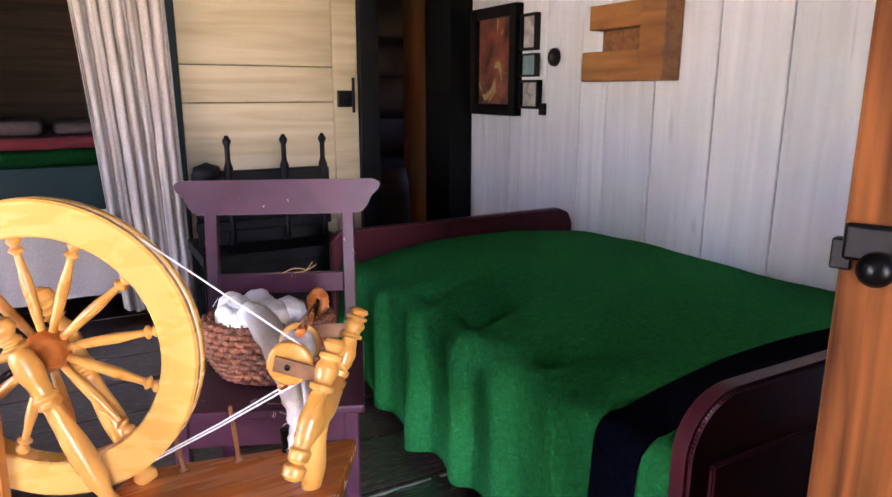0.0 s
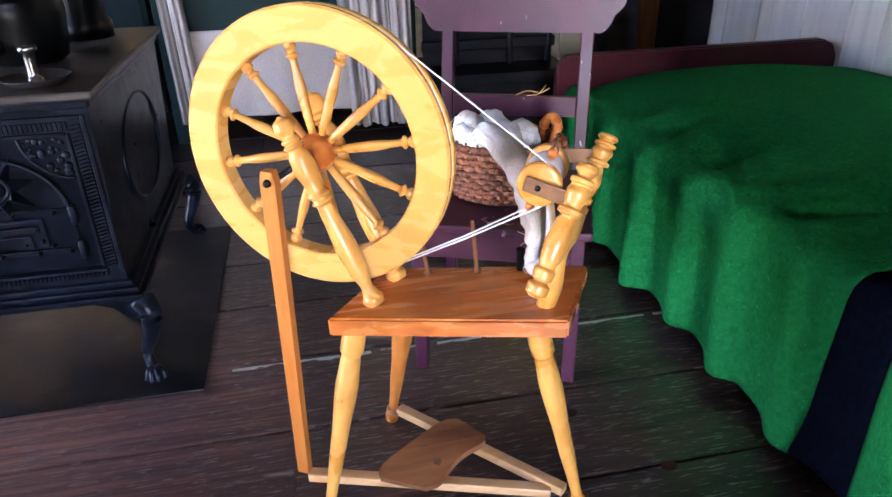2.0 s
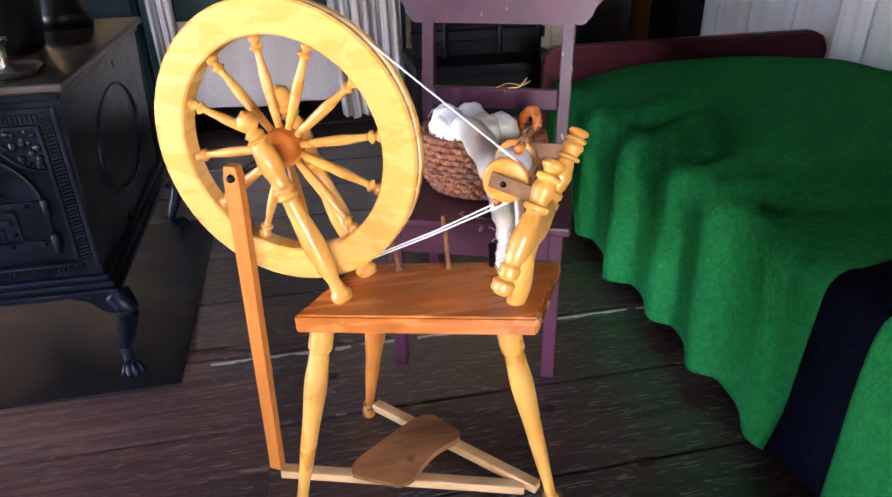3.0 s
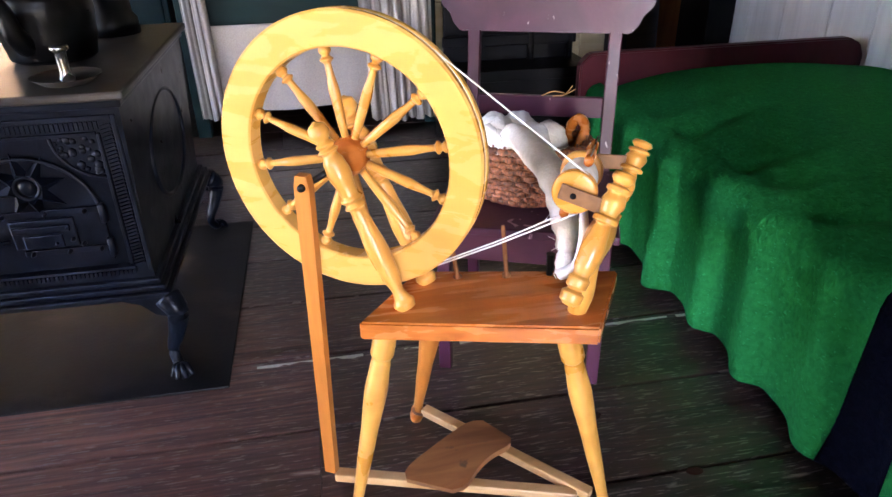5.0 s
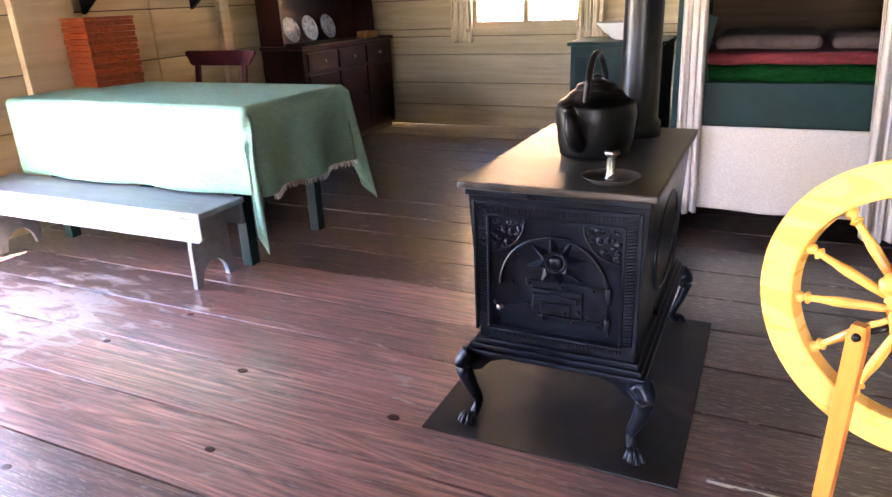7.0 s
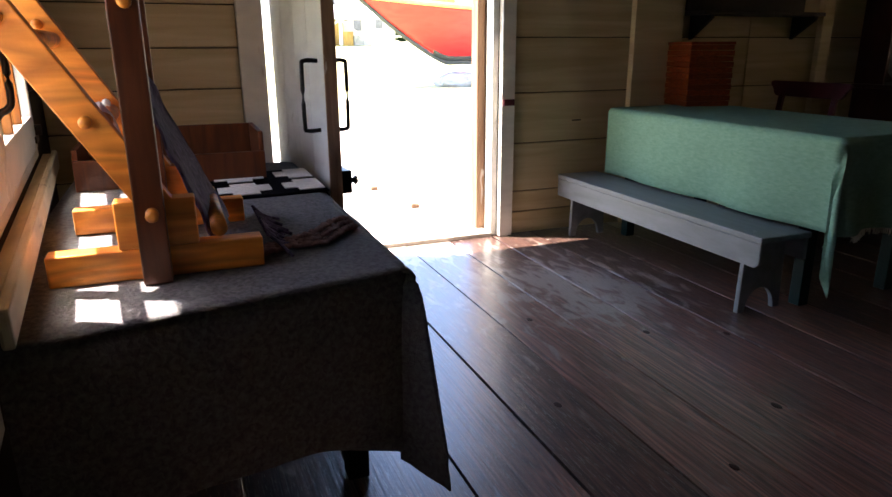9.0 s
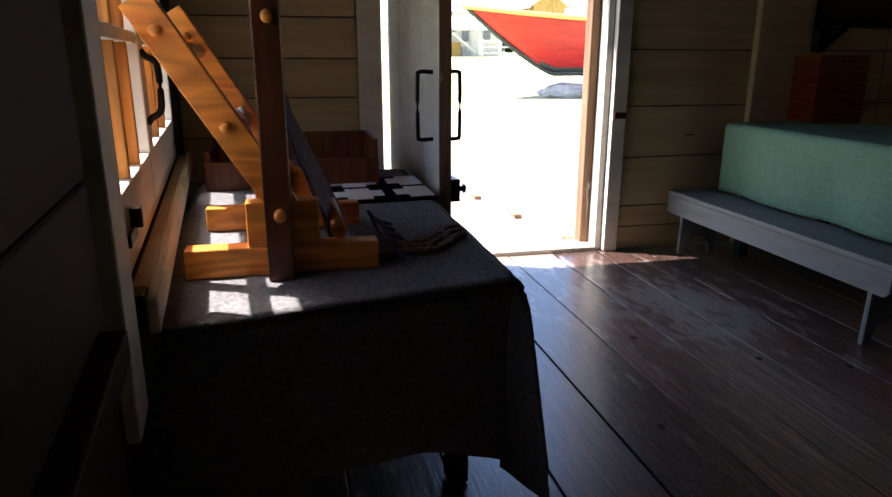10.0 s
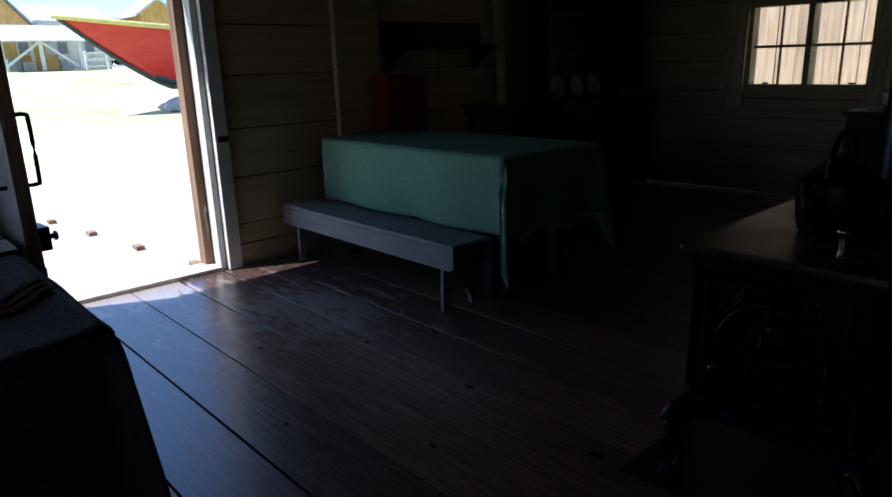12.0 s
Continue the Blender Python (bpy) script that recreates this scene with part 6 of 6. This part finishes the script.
for r0, c0 in ((0, 0), (0, 5), (5, 0), (5, 5)):
    for r, c in ((0, 1), (0, 2), (1, 0), (1, 1), (1, 2), (1, 3), (2, 0), (2, 1), (2, 2), (2, 3), (3, 1), (3, 2)):
        u0, v0 = (r0 + r + 0.5) / 10, (c0 + c + 0.5) / 10
        s = sheet(4, 4, lambda u, v: grey_at(0.36 + 0.34 * (u0 + u * 0.1), 0.12 + 0.22 * (v0 + v * 0.1)) + Vector((0.003 * nz(u * 9 + r, v * 9), 0.003 * nz(v * 7, u * 9 + c), 0.0165)), 0.003)
        part("white_block", s, WHITE_WEAVE, rug, "white woven block")
tr = thing("wooden_tray", (-4.1, 0.2, LZ), "open dark red-brown wooden tray standing on the table end", "tray")
for lo_, hi_ in (((-4.24, -0.16, 0.0), (-4.22, 0.56, 0.20)), ((-3.86, -0.16, 0.0), (-3.84, 0.56, 0.12)), ((-4.22, -0.16, 0.0), (-3.86, -0.14, 0.16)), ((-4.22, 0.54, 0.0), (-3.86, 0.56, 0.2))):
    part("side", B(lo_, hi_, Matrix.Translation((0, 0, ZT)), 0.003), RED_SHADE_PINE, tr)
part("bottom", B((-4.22, -0.14, 0.0), (-3.86, 0.54, 0.012), Matrix.Translation((0, 0, ZT)), 0), RED_SHADE_PINE, tr)

# ---- outside ----


def rise(x):
    """The green climbs gently beyond the boat."""
    return -0.30 + 1.65 * min(1.0, max(0.0, (-27.0 - x) / 14.0))


bm = sheet(120, 60, lambda u, v: Vector((-400 + 800 * u, -400 + 800 * v, rise(-400 + 800 * u))))
tagged(put("ground", bm, GRASS), "bright sunlit grass and sand", "ground", kind="structure")
tagged(put("path", B((-14, -1.5, -0.299), (XW - 0.25, 4.2, -0.285), bev=0), GRAVEL), "pale sandy yard before the door", "path", kind="structure")
porch = thing("porch", (-5.6, 1.5, -0.3), "grey plank porch outside the open door", "porch", kind="structure")
for k in range(17):
    part("plank", B((XW - 0.21 - 0.16 * (k + 1), 0.2, -0.06), (XW - 0.215 - 0.16 * k, 2.05, -0.02), bev=0.003), DECK, porch)
for k in range(4):
    cx_, cy_ = -5.02 - 0.77 * k, 1.985 - 0.11 * k
    part("cleat", B((cx_ - 0.05, cy_ - 0.03, -0.019), (cx_ + 0.05, cy_ + 0.03, 0.012), bev=0.003), WEATHERED, porch, "small weathered cleat")

boat = thing("boat", (-27, 13, -0.1), "large red wooden boat with yellow rail on the grass", "boat")


def hull_at(u, v, off=0.0):
    s = u * 9.0                      # along the boat from its bow
    keel = 0.62 + 2.45 * max(0, 1 - s / 3.6) ** 1.25
    rail = 2.62 + 0.46 * max(0, 1 - s / 5.0) ** 1.6
    half = 1.35 * (1 - max(0, 1 - s / 4.5) ** 2.2)
    z = keel + (rail - keel) * v
    w = half * (v ** 0.7)
    return Vector((-27 + w + off, 6.85 + s + 0.15 * (1 - v), z))


bm = sheet(50, 14, lambda u, v: hull_at(u, 0.04 + 0.92 * v), 0.03)
part("hull", bm, BOAT_RED, boat, "bright red hull planks", True)
bm = sheet(50, 14, lambda u, v: Vector((-54 - hull_at(u, v).x, hull_at(u, v).y, hull_at(u, v).z)), 0.03)
part("hull", bm, BOAT_RED, boat, "bright red hull planks", True)
part("rail", tube(bmesh.new(), [hull_at(k / 50, 1.0, 0.03) for k in range(51)], 0.09, 8), BOAT_YELLOW, boat, "yellow rail", True)
part("keel", tube(bmesh.new(), [hull_at(k / 60, 0.0) + Vector((0.03, 0, -0.02)) for k in range(61)], 0.085, 8), BOAT_DARK, boat, "dark keel and stem", True)
part("bottom_band", sheet(40, 3, lambda u, v: hull_at(0.33 + 0.67 * u, 0.02 + 0.09 * v, 0.015), 0.02), BOAT_DARK, boat, "dark bottom paint", True)
for k, y in enumerate((9.6, 12.5, 15)):
    bm = bmesh.new()
    puff(bm, (-26.6, y + 1.5, -0.12), 0.7, k * 5, (1.0, 1.6, 0.55))
    tagged(put("boulder", bm, ROCK), "grey boulder propping the boat", "rock", "boulders under the boat")

fence = thing("fence", (-41, 13.5, rise(-41)), "white rail fence beyond the grass", "fence")
for k in range(4):
    part("post", B((-41.1, 11.6 + 1.1 * k, rise(-41)), (-40.98, 11.72 + 1.1 * k, 2.3), bev=0.01), WHITE_P, fence)
for z in (1.45, 1.8, 2.15):
    part("rail", B((-40.975, 11.5, z), (-40.93, 15.2, z + 0.09), bev=0.01), WHITE_P, fence)


def house(name, x, y, w, d, z0, h, peak, wall_mat, roof_mat, label, gable=True):
    """A boarded house whose front faces the green; its roof's ridge runs away from it, or along its front."""
    s = thing(name, (x, y, z0), label, "house")
    part("wall", outline([(0, 0), (0, h), (w / 2, peak if gable else h), (w, h), (w, 0)], d, Matrix.Translation((x, y, z0)) @ Matrix.Rotation(radians(90), 4, "Z"), 0.0), wall_mat, s)
    if gable:
        for sgn in (-1, 1):
            r = outline([(w / 2, peak + 0.02), (w / 2, peak + 0.16), (w / 2 + sgn * (w / 2 + 0.35), h - 0.14), (w / 2 + sgn * (w / 2 + 0.35), h - 0.30)], d + 0.5, Matrix.Translation((x + 0.25, y, z0)) @ Matrix.Rotation(radians(90), 4, "Z"))
            part("roof_slope", r, roof_mat, s)
    else:
        r = sheet(1, 1, lambda u, v: Vector((x + 0.3 - (d * 0.5 + 0.3) * v, y - 0.3 + (w + 0.6) * u, z0 + h + (peak - h) * v)), 0.12)
        part("roof_slope", r, roof_mat, s)
    for k in range(2):
        wy = y + w * (0.2 + 0.4 * k)
        wd_ = part("window", B((x + 0.001, wy, z0 + 0.9), (x + 0.05, wy + 0.7, z0 + 1.9), bev=0.01), WHITE_P, s)
        part("pane", B((x + 0.051, wy + 0.08, z0 + 0.98), (x + 0.06, wy + 0.62, z0 + 1.82), bev=0), GREYROOF, wd_)
    return s


house("shed", -47, 7.6, 3.6, 5, 1.35, 1.9, 4.1, MUSTARD, GREYROOF, "mustard boarded gabled shed across the green")
house("cottage", -48, 11.3, 3.8, 5, 1.35, 2.9, 3.9, WHITE_P, PALE_ROOF, "pale cottage with a light grey roof across the green", False)
house("shed", -46, 16.6, 2.2, 3, 1.35, 3.4, 4.1, MUSTARD, PALE_ROOF, "tall narrow mustard shed behind the boat")
shelter = thing("open_shelter", (-44, 10.4, rise(-44)), "open white shelter with braced posts across the green", "shelter")
for y in (8.3, 10.2, 12.15):
    part("post", B((-44.0, y, 1.35), (-43.82, y + 0.18, 2.95), bev=0.01), WHITE_P, shelter)
    part("post", B((-46.0, y, 1.35), (-45.85, y + 0.15, 2.95), bev=0.01), WHITE_P, shelter)
for y0, y1 in ((8.4, 10.2), (12.1, 10.35)):
    part("brace", bar(Vector((-43.9, y0, 1.5)), Vector((-43.9, y1, 2.85)), 0.12, 0.12, WHITE_P, ""), WHITE_P, shelter)
for s_ in (0, 1):
    part("roof_slope", sheet(1, 1, lambda u, v: Vector((-43.5 - 1.5 * v if s_ == 0 else -46.5 + 1.5 * v, 8.1 + 4.6 * u, 2.95 + 0.8 * v)), 0.08), PALE_ROOF, shelter, "pale sunlit roof")
for k, (y, h_, c_) in enumerate(((8.8, 0.7, GREYROOF), (10.7, 0.85, MUSTARD), (11.4, 0.6, ROCK), (9.5, 0.5, ROCK))):
    tagged(put("crate", B((-45.6, y, 1.35), (-45.0, y + 0.65, 1.35 + h_), bev=0.02), c_), "box stored under the open shelter", "box", "boxes under the shelter")
random.seed(11)
bm = bmesh.new()
for k in range(160):
    c = Vector((-50.5 + random.uniform(-0.8, 0.8), 15.6 + random.gauss(0, 0.8), 1.6 + random.uniform(0, 2.9)))
    vs = bmesh.ops.create_icosphere(bm, subdivisions=1, radius=random.uniform(0.15, 0.4))["verts"]
    for v in vs:
        v.co = v.co * random.uniform(0.7, 1.2) + c
tagged(put("far_shrub", bm, LEAF), "grey-green shrub between the houses", "shrub", kind="stuff")

# board wall of the next house, seen through the north window
nh = thing("neighbour_wall", (-2.9, 10.2, -0.3), "sunlit board wall of the next house", "house")
for k in range(34):
    x = -7.2 + k * 0.26
    part("board", B((x, 10.2 - 0.02 * (k % 2), -0.3), (x + 0.25, 10.23, 3.2), bev=0.004), PLANK_OUT, nh)
part("roof", B((-7.4, 9.9, 3.2), (1.8, 12.4, 3.35)), GREYROOF, nh)

# ---- boards of floor and walls ----
board_cache = {}


def piece(lo, hi, material, parent, name="board", m=None, bev=0.004):
    lo, hi = Vector(lo), Vector(hi)
    size = tuple(round(c, 3) for c in (hi - lo))
    key = (size, material.name)
    if key not in board_cache:
        b = box(bmesh.new(), -Vector(size) / 2, Vector(size) / 2, None, 0)
        if bev:
            bmesh.ops.bevel(b, geom=b.edges[:], offset=bev, segments=1, affect="EDGES")
        me = bpy.data.meshes.new(name)
        b.to_mesh(me)
        b.free()
        me.materials.append(material)
        board_cache[key] = me
    ob = new(name, board_cache[key])
    ob.matrix_basis = (m or Matrix()) @ Matrix.Translation((lo + hi) / 2)
    ob.parent = parent
    return ob


random.seed(21)
SEAMS = [-0.87 + 0.291 * k for k in range(27)]
for k, y in enumerate(SEAMS[:-1]):
    ends = [XW - 0.02]
    x = XW - 0.02
    while x < 3.0:
        x += random.choice((3.4, 4.6, 5.2, 3.9))
        ends.append(min(x, 3.1))
    if 7 <= k <= 12:
        ends = [XW - 0.02, 3.1]
    if 1.4 < y < 2.0:
        ends = [XW - 0.02, -0.70, 3.1]
    if y < YB - 0.1:
        ends = [e for e in ends if e < XE] + [XE + 0.02]
    for a, b in zip(ends, ends[1:]):
        if b - a > 0.05:
            dz = random.choice((0, 0, 0.0015, -0.0015))
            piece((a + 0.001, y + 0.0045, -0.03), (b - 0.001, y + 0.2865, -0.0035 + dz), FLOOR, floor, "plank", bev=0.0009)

random.seed(22)
zs_n = [0, 0.145, 0.279, 0.586, 0.895, 1.224, 1.53, 1.84, ZC]
for z0, z1 in zip(zs_n, zs_n[1:]):
    y1s = [2.17, 4.0, YN - 0.02]
    for a, b in zip(y1s, y1s[1:]):
        piece((XW - 0.02, a, z0 + 0.003), (XW - 0.002, b - 0.003, z1 - 0.003), CREAM_H, wall_west)
zs_s = [0, 0.24, 0.52, 0.76, 0.965, 1.17, 1.381, 1.62, 1.9, ZC]
for z0, z1 in zip(zs_s, zs_s[1:]):
    piece((XW - 0.02, -0.36, z0 + 0.003), (XW - 0.002, 0.568, z1 - 0.003), CREAM_H, wall_west)
for z0, z1 in zip([0, 0.205, 0.42, 0.69, 0.86], [0.205, 0.42, 0.516, 0.86, 0.93]):
    piece((XW, YN, z0 + 0.003), (-1.27, YN + 0.018, z1 - 0.003), CREAM_H, wall_north)
for z0, z1 in zip([0.93, 1.2, 1.46], [1.2, 1.46, 1.72]):
    piece((XW, YN, z0 + 0.003), (-3.472, YN + 0.018, z1 - 0.003), CREAM_H, wall_north)
    piece((-2.368, YN, z0 + 0.003), (-1.27, YN + 0.018, z1 - 0.003), CREAM_H, wall_north)
for z0, z1 in zip([1.72, 2.0], [2.0, ZC]):
    piece((XW, YN, z0 + 0.003), (-1.27, YN + 0.018, z1 - 0.003), CREAM_H, wall_north)
ye = [0.0, 0.32, 0.66, 1.0, 1.3, 1.62, 1.90, 2.19, 2.49, 2.775, 2.954, 3.213, 3.53, 3.80, YB]
for a, b in zip(ye, ye[1:]):
    piece((XE + 0.002, a + 0.002, 0), (XE + 0.02, b - 0.002, ZC), WHITE_V, wall_east)
zp = [0, 0.3, 0.62, 1.058, 1.245, 1.76, ZC]
for z0, z1 in zip(zp, zp[1:]):
    piece((-0.005, YB, z0 + 0.002), (0.79, YB + 0.018, z1 - 0.002), CREAM_H, wall_partition)
piece((0.793, YB, 0), (0.937, YB + 0.018, 1.95), CREAM_H, wall_partition)
zq = [0, 0.25, 0.5, 0.74, 1.0, 1.28, 1.56, 1.72, 2.0, ZC]
for z0, z1 in zip(zq, zq[1:]):
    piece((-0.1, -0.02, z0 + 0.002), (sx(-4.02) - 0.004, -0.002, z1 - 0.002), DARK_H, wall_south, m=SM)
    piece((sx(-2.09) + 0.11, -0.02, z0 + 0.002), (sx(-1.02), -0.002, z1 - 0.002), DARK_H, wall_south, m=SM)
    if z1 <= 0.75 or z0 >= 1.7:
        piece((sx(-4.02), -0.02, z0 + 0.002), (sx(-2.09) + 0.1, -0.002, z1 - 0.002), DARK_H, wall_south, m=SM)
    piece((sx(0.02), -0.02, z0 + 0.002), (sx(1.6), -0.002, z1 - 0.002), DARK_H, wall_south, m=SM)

# worn pale board edge, knots and a split in the wall
bm = bmesh.new()
for a, b in ((-0.86, 0.42),):
    n = 90
    lo_ = [bm.verts.new((a + (b - a) * k / n, 2.020 - max(0.0, 0.010 + 0.016 * nz(k * 0.19, 3) + 0.006 * nz(k * 0.7, 8)), -0.0012)) for k in range(n + 1)]
    hi_ = [bm.verts.new((a + (b - a) * k / n, 2.0205, -0.0012)) for k in range(n + 1)]
    for k in range(n):
        if nz(k * 0.23, 5.5) > -0.28:
            bm.faces.new((lo_[k], lo_[k + 1], hi_[k + 1], hi_[k]))
part("worn_edge", bm, FRINGE, floor, "pale splintered board edge")
for x, y, r in ((-2.417, 2.012, 0.02), (-1.772, 1.962, 0.02), (-3.091, 1.996, 0.018), (-2.2, 1.62, 0.016), (-1.6, 1.55, 0.017), (-2.95, 2.3, 0.016), (-0.55, 1.9, 0.018), (-0.05, 1.66, 0.02), (0.1, 1.45, 0.018), (-2.7, 1.33, 0.018), (-3.4, 1.6, 0.018)):
    bm = lathe(bmesh.new(), (x, y, -0.004), (x, y, -0.0010), [(0, r * 0.7), (0.7, r * 0.7), (1, r * 0.4)], 16)
    for v in bm.verts:
        v.co.x = x + (v.co.x - x) * 1.5 + 0.004 * nz(v.co.x * 90, v.co.y * 90)
    part("knot", bm, HUTCH, floor)
for y0, y1, z in ((2.60, 2.665, 0.714), (3.62, 3.66, 0.99)):
    part("split", B((XW - 0.003, y0, z - 0.004), (XW + 0.0005, y1, z + 0.004), bev=0.001), JOINT, wall_west)

# straws on the chair's back rail
for k, (x0, x1, z1) in enumerate(((-0.17, -0.11, 0.652), (-0.15, -0.12, 0.66), (-0.20, -0.14, 0.640))):
    bm = tube(bmesh.new(), spline([CM @ Vector((x0, 0.40, 0.632)), CM @ Vector(((x0 + x1) / 2, 0.398, 0.637 + 0.004 * k)), CM @ Vector((x1, 0.405, z1))], 4), 0.0013, 5)
    tagged(put("straw", bm, PALE), "pale straw caught on the purple chair rail", "straw", "straws on the chair")
